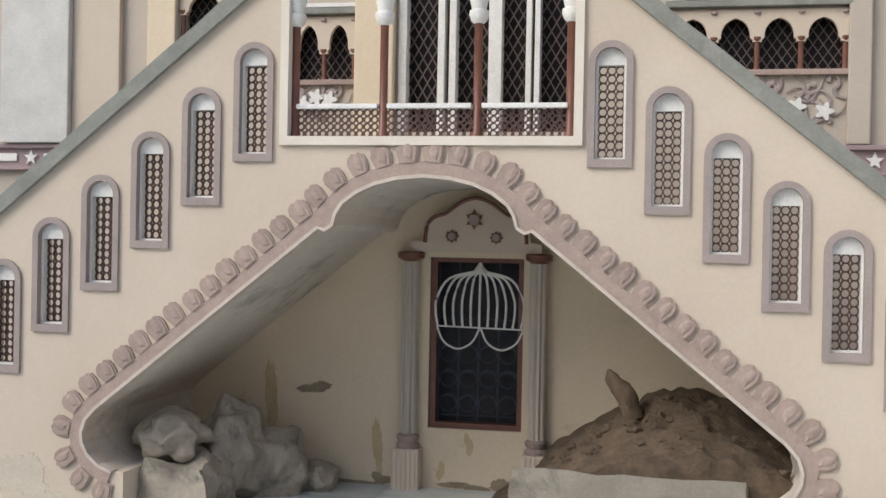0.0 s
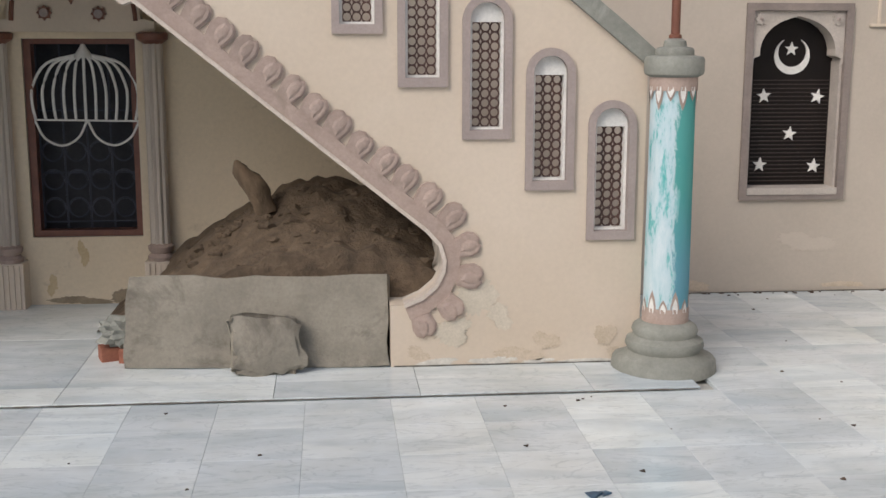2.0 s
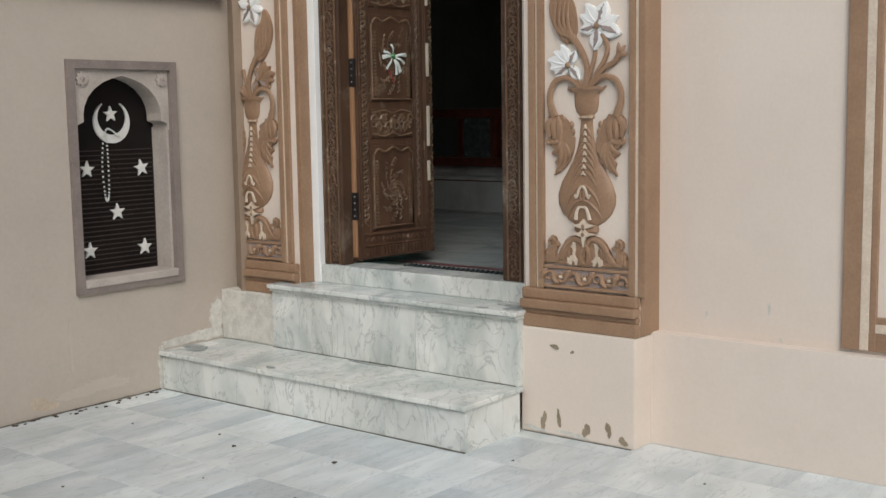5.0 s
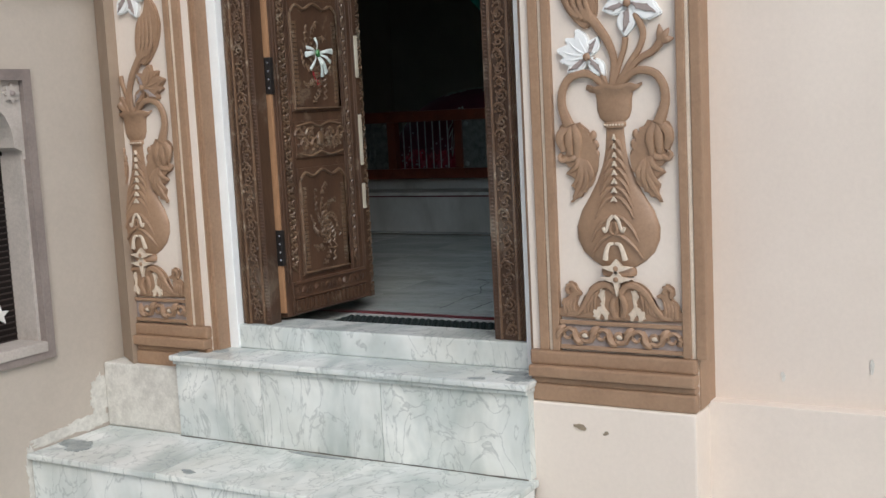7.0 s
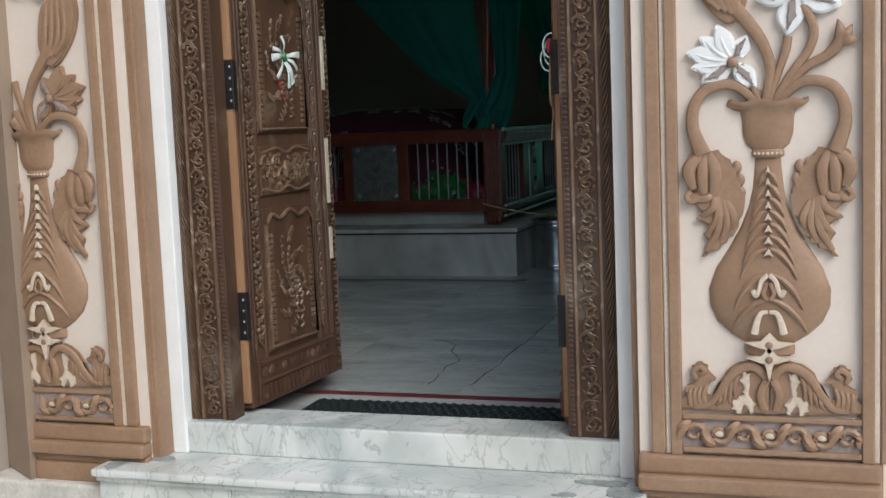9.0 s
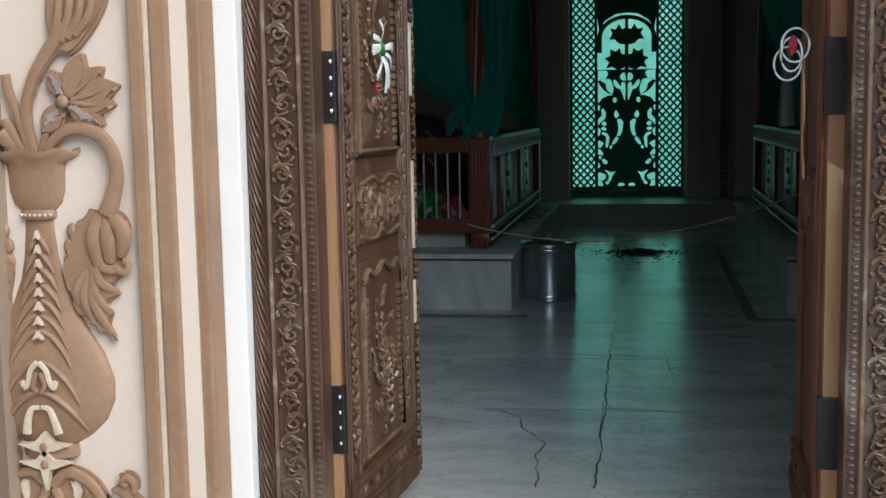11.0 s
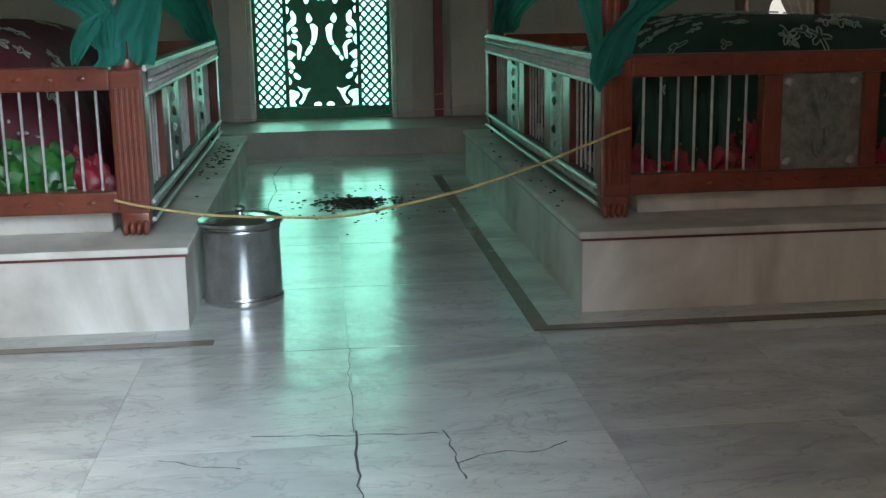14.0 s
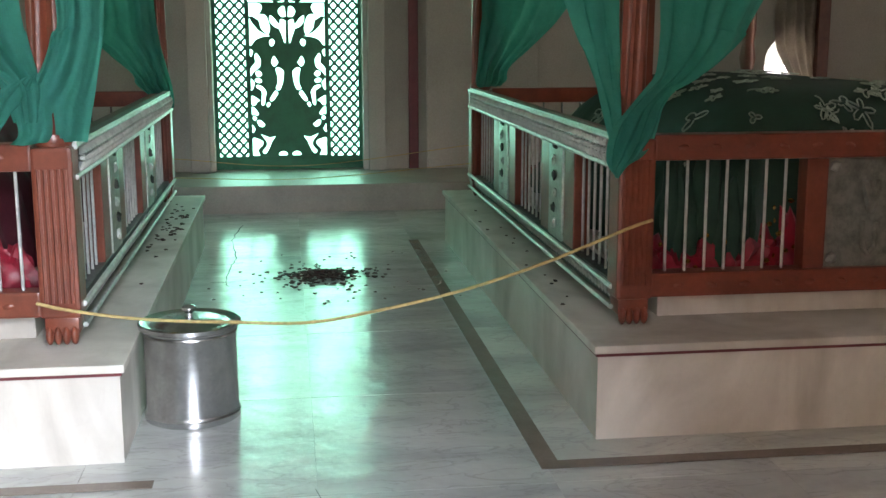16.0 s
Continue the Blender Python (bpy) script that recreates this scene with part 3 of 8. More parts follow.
CUSP += [(2 * XC - x, z) for x, z in CUSP]
body_out = [p for p in body if all(math.hypot(p[0] - c[0], p[1] - c[1]) > 1e-4 for c in CUSP)]
part("band", plate([offset_path(body, 0.004) + list(reversed(offset_path(body_out, 0.07)))], "y", SY - 0.014, SY + 0.01), M["scallop"], arch_trim)
part("bead", plate([offset_path(body, -0.012) + list(reversed(offset_path(body, 0.006)))], "y", SY - 0.024, SY + 0.05), M["bead"], arch_trim, "chipped cream bead")
bm = plate([[(-0.030, 0), (0.030, 0), (0.036, 0.03), (0.040, 0.055), (0.034, 0.082), (0.016, 0.098), (0.004, 0.092), (-0.012, 0.10), (-0.032, 0.086), (-0.041, 0.06), (-0.036, 0.03)]], "y", -0.02, 0.01)
blob(bm, (0.004, -0.018, 0.05), (0.020, 0.009, 0.038), 2, 0.4, 3)
bmesh.ops.bevel(bm, geom=[e for e in bm.edges if len(e.link_faces) == 2 and e.calc_face_angle(0) > 1.2 and all(abs(v.co.y + 0.02) < 1e-4 for v in e.verts)], offset=0.007, segments=2, affect='EDGES')
lobe = raw("scallop", bm, M["scallop"])
run = offset_path(body_out, 0.062)
dist, nxt = 0.0, 0.05
for a, b in zip(run, run[1:]):
    L = math.hypot(b[0] - a[0], b[1] - a[1])
    while nxt < dist + L:
        f = (nxt - dist) / L
        ang = math.degrees(math.atan2(b[1] - a[1], b[0] - a[0]))
        piece("scallop", lobe, arch_trim, pose(a[0] + (b[0] - a[0]) * f, SY + random.uniform(-0.003, 0.003), a[1] + (b[1] - a[1]) * f, 0, 180 - ang + random.uniform(-4, 4), 0) @ Matrix.Diagonal((random.uniform(1.32, 1.52), 1.1, random.uniform(1.12, 1.32), 1)))
        nxt += 0.128
    dist += L

# coping on the slopes
for sgn, x_end, nm in ((1, 1.93, "coping_east"), (-1, -3.78, "coping_west")):
    x_top = -0.06 if sgn > 0 else -1.76
    bm = bmesh.new()
    n = 14
    for k in range(n):
        xa, xb = x_top + (x_end - x_top) * k / n, x_top + (x_end - x_top) * (k + 1) / n
        w = 0.004 * math.sin(k * 2.3)
        plate([[(xa, coping_z(xa)), (xb, coping_z(xb)), (xb, coping_z(xb) + 0.10 + w), (xa, coping_z(xa) + 0.10 + 0.004 * math.sin((k - 1) * 2.3))]], "y", SY - 0.035, SY + 0.17, bm)
    solid(nm, bm, M["coping"], "grey-green weathered cement coping on the sloping wall", "coping", kind="structure")

# niche windows
x0, z0 = NICHES[0]
niche = thing("niche_window", (x0, SY, z0), "narrow round-headed niche with mauve border and brown lattice", "window", "stair niches")
outer = arch_loop(x0 - NW, x0 + NW, z0, z0 + NH, 14)
inner = arch_loop(x0 - 0.077, x0 + 0.077, z0 + 0.041, z0 + NH - 0.034, 14)
part("border", plate([outer, inner], "y", SY - 0.018, SY + 0.03), M["mauve"], niche, "mauve painted border")
inn2 = rect(x0 - 0.064, x0 + 0.064, z0 + 0.052, z0 + 0.515)
part("white_surround", plate([arch_loop(x0 - 0.0765, x0 + 0.0765, z0 + 0.0415, z0 + NH - 0.0345, 14), inn2], "y", SY + 0.022, SY + 0.10), M["white"], niche, "white painted reveal and head")
CELL = 0.128 / 3
bm = bmesh.new()
for i in range(3):
    for j in range(11):
        cu, cv = x0 - 0.064 + CELL * (i + 0.5), z0 + 0.052 + (0.463 / 11) * (j + 0.5)
        ring = disc(cu, cv, CELL * 0.42, 10, 0.314)
        sq = []
        for a, b in ring:
            k = max(abs(a - cu) / (CELL / 2), abs(b - cv) / (0.463 / 22))
            sq.append((cu + (a - cu) / k, cv + (b - cv) / k))
        for d in (SY + 0.062, SY + 0.078):
            A = [bm.verts.new((u, d, v)) for u, v in ring]
            B = [bm.verts.new((u, d, v)) for u, v in sq]
            for k in range(10):
                bm.faces.new((A[k], A[(k + 1) % 10], B[(k + 1) % 10], B[k]))
            if d < SY + 0.07:
                A0 = A
            else:
                for k in range(10):
                    bm.faces.new((A0[k], A0[(k + 1) % 10], A[(k + 1) % 10], A[k]))
part("lattice", bm, M["jali"], niche, "dark brown pierced lattice")
for x, z in NICHES[1:]:
    copy_thing(niche, pose(x, SY, z))

# balcony
balcony = thing("balcony_railing", (-0.907, SY, 2.1), "white and brown balcony front with pierced lattice railing", "balcony")
part("frame", plate([rect(-1.705, -0.108, 2.09, 3.3), rect(-1.66, -0.153, 2.137, 3.19)], "y", SY - 0.025, SY + 0.135), M["plaster_pale"], balcony, "cream painted surround")
for xa, xb in ((-1.63, -1.185), (-1.135, -0.685), (-0.632, -0.19)):
    part("handrail", boxes((xa, xb, SY + 0.02, SY + 0.09, 2.285, 2.312), bevel=0.006), M["white"], balcony)
    bm = bmesh.new()
    nx, nz = 11, 4
    cw, ch = (xb - xa) / nx, 0.147 / nz
    for i in range(nx):
        for j in range(nz):
            cu, cv = xa + cw * (i + 0.5), 2.138 + ch * (j + 0.5)
            ring = disc(cu, cv, 0.37 * min(cw, ch), 8, 0.39)
            sq = []
            for a, b in ring:
                k = max(abs(a - cu) / (cw / 2), abs(b - cv) / (ch / 2))
                sq.append((cu + (a - cu) / k, cv + (b - cv) / k))
            for d in (SY + 0.045, SY + 0.062):
                A = [bm.verts.new((u, d, v)) for u, v in ring]
                B = [bm.verts.new((u, d, v)) for u, v in sq]
                for k in range(8):
                    bm.faces.new((A[k], A[(k + 1) % 8], B[(k + 1) % 8], B[k]))
    part("lattice", bm, M["jali"], balcony, "brown pierced lattice")
for xc in (-1.645, -1.16, -0.658, -0.178):
    bm = bmesh.new()
    lathe(bm, [(0.03, 2.137), (0.03, 2.16), (0.022, 2.17), (0.022, 2.72), (0.026, 2.725)], xc, SY + 0.055, 16)
    col = part("column", bm, M["brownpaint"], balcony, "slim red-brown column", True)
    bm = bmesh.new()
    lathe(bm, [(0.026, 2.723), (0.042, 2.74), (0.052, 2.77), (0.05, 2.79), (0.038, 2.795), (0.045, 2.83), (0.055, 2.87), (0.05, 2.95)], xc, SY + 0.055, 16)
    part("capital", bm, M["white"], col, "white moulded capital", True)
part("arcade", plate([[(-1.66, 3.19), (-1.66, 2.93)] + [(-1.66 + 1.507 * (k + (j + 0.5) / 6) / 3, 2.95 + 0.2 * math.sin(math.pi * (j + 0.5) / 6) ** 0.6) for k in range(3) for j in range(6)] + [(-0.153, 2.93), (-0.153, 3.19)]], "y", SY + 0.03, SY + 0.09), M["plaster"], balcony)

# round column at the foot of the stairs
CX, CYY = 1.99, 5.86
column = thing("stair_column", (CX, CYY, 0), "round column with flaking turquoise paint and cement base", "column")
bm = bmesh.new()
lathe(bm, [(0.235, 0.0), (0.232, 0.05), (0.218, 0.07), (0.178, 0.082), (0.165, 0.095), (0.178, 0.12), (0.172, 0.145), (0.150, 0.158), (0.142, 0.166), (0.150, 0.19), (0.142, 0.21), (0.112, 0.232)], CX, CYY, 40)
for v in bm.verts:
    k = 1 + 0.05 * noise.noise(v.co * 7)
    v.co.x, v.co.y = CX + (v.co.x - CX) * k, CYY + (v.co.y - CYY) * k
part("base", bm, M["coping"], column, "chipped grey cement base", True)
bm = bmesh.new()
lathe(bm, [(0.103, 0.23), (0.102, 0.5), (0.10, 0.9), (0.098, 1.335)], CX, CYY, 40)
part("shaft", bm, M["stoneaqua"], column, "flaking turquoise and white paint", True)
for za, zb, sg in ((0.232, 0.30, 1), (1.333, 1.275, -1)):
    bm = bmesh.new()
    lathe(bm, [(0.106, min(za, zb)), (0.106, max(za, zb))], CX, CYY, 40)
    ring = part("collar", bm, M["scallop"], column, "dull pink painted collar", True)
    for k in range(12):
        a = 2 * math.pi * (k + 0.25) / 12
        for sc, mt, out, nm in ((1.0, "scallop", 0.1035, "petal_edge"), (0.62, "white", 0.1062, "petal")):
            bm = bmesh.new()
            h = 0.115 if k % 2 else 0.075
            pts = [(-0.017, 0), (0.017, 0), (0.021, 0.35 * h), (0.013, 0.7 * h), (0, h), (-0.013, 0.7 * h), (-0.021, 0.35 * h)]
            vs = [bm.verts.new((CX + out * math.cos(a + u * sc / 0.1), CYY + out * math.sin(a + u * sc / 0.1), zb - sg * 0.03 + sg * (0.012 + v * sc if sc < 1 else v))) for u, v in pts]
            bm.faces.new(vs)
            bmesh.ops.solidify(bm, geom=bm.faces[:], thickness=0.002)
            part(nm, bm, M[mt], ring)
bm = bmesh.new()
lathe(bm, [(0.105, 1.333), (0.128, 1.345), (0.132, 1.36), (0.132, 1.41), (0.125, 1.422), (0.085, 1.428), (0.085, 1.45), (0.078, 1.46), (0.052, 1.465), (0.048, 1.49), (0.03, 1.50)], CX, CYY, 36)
part("capital", bm, M["coping"], column, "grey stepped cement capital", True)
bm = bmesh.new()
lathe(bm, [(0.028, 1.495), (0.028, 1.515), (0.02, 1.52), (0.02, 3.4)], CX, CYY, 16)
part("pole", bm, M["brownpaint"], column, "thin red-brown pole", True)

# ---- building wall ----
W1, W2 = (2.871, 3.508), (4.168, 4.817)
wins = [rect(a + 0.04, b - 0.04, 0.60, 1.665) for a, b in (W1, W2)]
BIG = rect(-1.40, -0.30, 2.3, 3.7)
LOW = rect(-1.192, -0.585, 0.395, 1.494)
RW = rect(0.30, 1.325, 2.675, 3.02)
LW = rect(-2.14, -1.73, 2.64, 3.03)
LW2 = rect(-2.93, -2.62, 2.92, 3.25)
bm = plate([rect(-9, 5.62, 0, 5.2)] + wins + [BIG, LOW, RW, LW, LW2], "y", BY, BY + 0.3)
wall_b = solid("wall_north", bm, M["plaster_cool"], "beige plastered building wall with niches and windows", "wall", kind="structure")
bm = plate([[(-2.9, 0)] + [(-2.9, 0.9), (-1.9, 1.75), (-1.4, 2.0), (-0.4, 2.0), (0.1, 1.75), (1.0, 0.9), (1.0, 0)], LOW], "y", BY - 0.006, BY - 0.001)
solid("wall_under_stairs", bm, M["damp"], "damp yellowed plaster at the back of the hollow", "wall", kind="structure")
# Added board: the darkness of the rooms behind is put into its colour.
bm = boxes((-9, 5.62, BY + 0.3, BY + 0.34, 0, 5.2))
solid("wall_north_backing", bm, M["dark"], "near-black board standing in for unlit rooms behind the openings", "wall", kind="structure")

# mauve string course with stars
course = thing("string_course", (1.0, BY, 2.1), "mauve string course with white stars and bars", "cornice", kind="structure")
for xa, xb in ((-9, -3.30), (1.32, 5.13)):
    part("course", boxes((xa, xb, BY - 0.035, BY + 0.002, 2.06, 2.185)), M["band"], course)
    part("ledge", boxes((xa, xb, BY - 0.07, BY + 0.002, 2.185, 2.215), bevel=0.006), M["band"], course)
    part("lower_ledge", boxes((xa, xb, BY - 0.055, BY + 0.002, 2.035, 2.06), bevel=0.006), M["band"], course)
bm = plate([star(0, 0, 0.055)], "y", -0.012, 0.002)
smesh = raw("star", bm, M["white"])
bmb = boxes((-0.11, 0.11, -0.012, 0.002, -0.028, 0.028), bevel=0.008)
bmesh_bar = raw("bar", bmb, M["white"])
for x in [-4.02 + 0.42 * k for k in range(-8, 2)] + [1.50 + 0.40 * k for k in range(9)]:
    if x < -3.35 or x > 1.4:
        piece("star", smesh, course, pose(x, BY - 0.037, 2.122))
        if -9 < x + 0.2 < -3.45 or 1.4 < x + 0.2 < 5.0:
            piece("bar", bmesh_bar, course, pose(x + 0.205, BY - 0.037, 2.122))

# piers on the upper wall
for xa, xb, d, mt, lb in ((-4.23, -3.72, 0.10, "whitegrey", "pale grey painted pier"), (-3.72, -3.37, 0.05, "plaster", "cream plaster pier"), (-3.16, -2.96, 0.07, "damp", "yellowed plaster pier"),
                          (-1.71, -1.45, 0.08, "damp", "yellowed plaster pier"), (1.34, 1.47, 0.06, "plaster_cool", "beige plaster pier")):
    solid("pier", boxes((xa, xb, BY - d, BY + 0.002, 2.22, 5.2), bevel=0.01), M[mt], lb + " on the upper building wall", "pier", kind="structure")


def lattice_strips(bm, u0, u1, v0, v1, step, w, d0, d1, ang=45):
    """Crossing diagonal laths clipped to a rectangle."""
    t = math.tan(radians(ang))
    span = (v1 - v0) / t
    for sg in (1, -1):
        c = u0 - span
        while c < u1 + span:
            pts = []
            ua, va = (c, v0) if sg > 0 else (c, v1)
            ub, vb = ua + span, (v1 if sg > 0 else v0)
            if ua < u0:
                va += (u0 - ua) * t * sg
                ua = u0
            if ub > u1:
                vb -= (ub - u1) * t * sg
                ub = u1
            if ub - ua > 0.004:
                dx, dz = ub - ua, vb - va
                L = math.hypot(dx, dz)
                nx, nz = -dz / L * w / 2, dx / L * w / 2
                plate([[(ua - nx, va - nz), (ub - nx, vb - nz), (ub + nx, vb + nz), (ua + nx, va + nz)]], "y", d0 + (0.003 if sg > 0 else 0), d1 + (0.003 if sg > 0 else 0), bm)
            c += step
    return bm


big = thing("tall_window", (-0.85, BY, 2.3), "tall white-framed window with dark diagonal lattice", "window")
part("backing", boxes((-1.39, -0.31, BY + 0.12, BY + 0.14, 2.3, 3.7)), M["black"], big)
for xa, xb in ((-1.43, -1.375), (-1.17, -1.125), (-1.095, -1.05), (-0.84, -0.755), (-0.60, -0.565), (-0.545, -0.51), (-0.30, -0.25)):
    part("frame_post", boxes((xa, xb, BY - 0.02, BY + 0.09, 2.28, 3.7), bevel=0.004), M["white"], big)
for xa, xb in ((-1.375, -1.17), (-1.05, -0.84), (-0.755, -0.60), (-0.51, -0.30)):
    part("lattice", lattice_strips(bmesh.new(), xa, xb, 2.3, 3.7, 0.062, 0.008, BY + 0.06, BY + 0.066, 60), M["lath"], big, "brown diagonal lattice")

for rc, nar, lb in ((RW, 4, "dark"), (LW, 2, "dark"), (LW2, 1, "dark")):
    (ua, va), (ub, _), (_, vb), _ = rc
    w = thing("arcaded_window", ((ua + ub) / 2, BY, va), "row of dark cusped window arches with mauve sill", "window")
    cw = (ub - ua) / nar
    rim = [(ua - 0.02, vb + 0.02), (ua - 0.02, va + 0.16)]
    for k in range(nar):
        rim += [(u, v) for u, v in reversed(cusped(ua + cw * k + 0.028, ua + cw * (k + 1) - 0.028, va + 0.16, vb - 0.03, va + 0.17)[2:])]
    rim += [(ub + 0.02, va + 0.16), (ub + 0.02, vb + 0.02)]
    part("arcade", plate([rim], "y", BY - 0.02, BY + 0.02), M["plaster"], w)
    part("backing", boxes((ua, ub, BY + 0.10, BY + 0.12, va, vb)), M["black"], w)
    part("lattice", lattice_strips(bmesh.new(), ua, ub, va, vb - 0.02, 0.06, 0.007, BY + 0.07, BY + 0.075, 55), M["lath"], w)
    for k in range(nar + 1):
        xk = ua + cw * k
        bm = bmesh.new()
        lathe(bm, [(0.02, va), (0.016, va + 0.02), (0.016, va + 0.165), (0.03, va + 0.185), (0.03, va + 0.20)], xk, BY + 0.0, 10)
        part("colonnette", bm, M["brownpaint"], w)
        part("boss", lathe(bmesh.new(), [(0.016, vb - 0.01), (0.022, vb), (0.016, vb + 0.012)], xk, BY - 0.02, 10), M["mauve"], w)
    part("sill", boxes((ua - 0.03, ub + 0.03, BY - 0.04, BY + 0.05, va - 0.035, va), bevel=0.005), M["scallop"], w, "mauve sill")
    part("cornice", boxes((ua - 0.04, ub + 0.04, BY - 0.06, BY + 0.01, vb + 0.035, vb + 0.075), bevel=0.008), M["coping"], w)
    part("upper_frame", boxes((ua - 0.02, ub + 0.02, BY - 0.03, BY + 0.01, vb + 0.085, vb + 0.11)), M["white"], w)


def floral_relief(x, z, w, h, seed):
    """Low plaster relief: scrolling stems, leaves and two flowers."""
    rnd = random.Random(seed)
    t = thing("floral_relief", (x, BY, z), "brown and white plaster flower relief on the upper wall", "relief")
    for k in range(int(w * 46)):
        u, v = x + rnd.uniform(-0.5, 0.5) * w, z + rnd.uniform(-0.5, 0.5) * h
        bm = bmesh.new()
        a = rnd.uniform(0, 6.28)
        tube(bm, smooth_path([(u + 0.05 * s * math.cos(a + s), BY - 0.012, v + 0.05 * s * math.sin(a + s)) for s in (0, 0.6, 1.2, 1.8, 2.4)], 4), 0.016, 6, lambda q: 1.1 - 0.8 * q, 0.6, (0, 1, 0))
        part("leaf", bm, M["mauve"], t)
    for k in range(3):
        u, v = x + (k - 1) * w * 0.32, z + rnd.uniform(-0.2, 0.2) * h
        part("flower", plate([[(u + (0.045 + 0.014 * math.cos(5 * q)) * math.cos(q), v + (0.045 + 0.014 * math.cos(5 * q)) * math.sin(q)) for q in [2 * math.pi * i / 30 for i in range(30)]]], "y", BY - 0.03, BY), M["white"], t, "white flower")


floral_relief(1.05, 2.46, 0.5, 0.28, 3)
floral_relief(0.75, 2.50, 0.3, 0.2, 4)
floral_relief(-1.98, 2.50, 0.28, 0.14, 5)

# niche doorway in the hollow
low = thing("barred_window", (-0.885, BY, 0), "dark barred window under the stairs between slim fluted columns", "window")
part("frame", plate([rect(-1.19, -0.586, 0.396, 1.493), rect(-1.15, -0.62, 0.43, 1.465)], "y", BY + 0.02, BY + 0.10), M["brownpaint"], low, "dark brown timber frame")
# Near-black sheet in place of the unlit space behind the bars.
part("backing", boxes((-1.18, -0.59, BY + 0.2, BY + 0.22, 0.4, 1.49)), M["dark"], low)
bm = bmesh.new()
for k in range(4):
    for j in range(3):
        cu, cv = -1.08 + 0.13 * k, 0.55 + 0.16 * j
        tube(bm, [(cu + 0.055 * math.cos(a), BY + 0.09, cv + 0.055 * math.sin(a)) for a in [2 * math.pi * q / 14 for q in range(15)]], 0.006, 5)
for k in range(5):
    tube(bm, [(-1.145 + 0.13 * k, BY + 0.095, 0.43), (-1.145 + 0.13 * k, BY + 0.095, 1.46)], 0.006, 5)
for v in (0.75, 0.47, 1.1):
    tube(bm, [(-1.15, BY + 0.09, v), (-0.62, BY + 0.09, v)], 0.006, 5)
part("grille", bm, M["iron"], low, "dark blue scrolled iron grille")
cage = part("hood", lathe(bmesh.new(), [(0.05, 1.39), (0.045, 1.41), (0.018, 1.45), (0.006, 1.475)], -0.872, BY + 0.03, 14), M["white"], low, "white painted cap of the onion-shaped bars", True)
for k in range(11):
    e = (k - 5) / 5
    pts = [(-0.872 + 0.02 * e, BY + 0.03, 1.41), (-0.872 + e * 0.20, BY + 0.03, 1.36), (-0.872 + e * 0.278, BY + 0.025, 1.24), (-0.872 + e * 0.286, BY + 0.02, 1.14), (-0.872 + e * 0.27, BY + 0.02, 1.048)]
    part("bar", tube(bmesh.new(), smooth_path(pts, 4), 0.0085, 6), M["white"], cage)
part("crossbar", tube(bmesh.new(), [(-1.15, BY + 0.02, 1.052), (-0.585, BY + 0.02, 1.042)], 0.006, 6), M["white"], cage)
for u in (-1.01, -0.725):
    part("swag", tube(bmesh.new(), smooth_path([(u - 0.138, BY + 0.02, 1.045), (u - 0.09, BY + 0.02, 0.95), (u, BY + 0.02, 0.908), (u + 0.09, BY + 0.02, 0.95), (u + 0.14, BY + 0.02, 1.04)], 5), 0.007, 6), M["white"], cage)
for u in (-1.308, -0.482):
    bm = boxes((u - 0.085, u + 0.085, BY - 0.13, BY + 0.001, 0, 0.27), bevel=0.006)
    ped = part("pedestal", bm, M["plaster"], low, "fluted pedestal")
    for k in range(5):
        part("flute", boxes((u - 0.07 + k * 0.03, u - 0.055 + k * 0.03, BY - 0.138, BY - 0.129, 0.01, 0.26)), M["plaster"], ped)
    bm = bmesh.new()
    lathe(bm, [(0.07, 0.268), (0.075, 0.29), (0.055, 0.31), (0.07, 0.33), (0.072, 0.35), (0.05, 0.365)], u, BY - 0.06, 20)
    part("column_base", bm, M["scallop"], low, "pinkish ring moulding", True)
    bm = bmesh.new()
    seg = 40
    rings = []
    for z in (0.36, 1.47):
        rings.append([bm.verts.new((u + (0.05 + 0.005 * math.cos(10 * a)) * math.cos(a), BY - 0.06 + (0.05 + 0.005 * math.cos(10 * a)) * math.sin(a), z)) for a in [2 * math.pi * k / seg for k in range(seg)]])
    for k in range(seg):
        bm.faces.new((rings[0][k], rings[0][(k + 1) % seg], rings[1][(k + 1) % seg], rings[1][k]))
    part("column", bm, M["plaster_cool"], low, "slim fluted plaster column")
    bm = bmesh.new()
    lathe(bm, [(0.05, 1.465), (0.06, 1.475), (0.085, 1.49), (0.088, 1.52), (0.07, 1.53)], u, BY - 0.06, 20)
    part("capital", bm, M["brownpaint"], low, "dark red capital", True)
half = [(0.42, 1.53), (0.42, 1.585), (0.35, 1.60), (0.345, 1.66), (0.33, 1.72), (0.28, 1.765), (0.21, 1.785), (0.16, 1.82), (0.09, 1.862), (0.0, 1.885)]
C0 = -0.885
tymp = [(C0 + u, v) for u, v in half] + [(C0 - u, v) for u, v in reversed(half[:-1])]
part("tympanum", plate([tymp], "y", BY - 0.10, BY), M["plaster"], low, "lobed plaster head")
edge = [(C0 + u * 0.93, BY - 0.105, v - 0.012) for u, v in half[2:]] + [(C0 - u * 0.93, BY - 0.105, v - 0.012) for u, v in reversed(half[2:-1])]
part("head_moulding", tube(bmesh.new(), smooth_path(edge, 3), 0.013, 6), M["brownpaint"], low, "dark red lobed moulding")
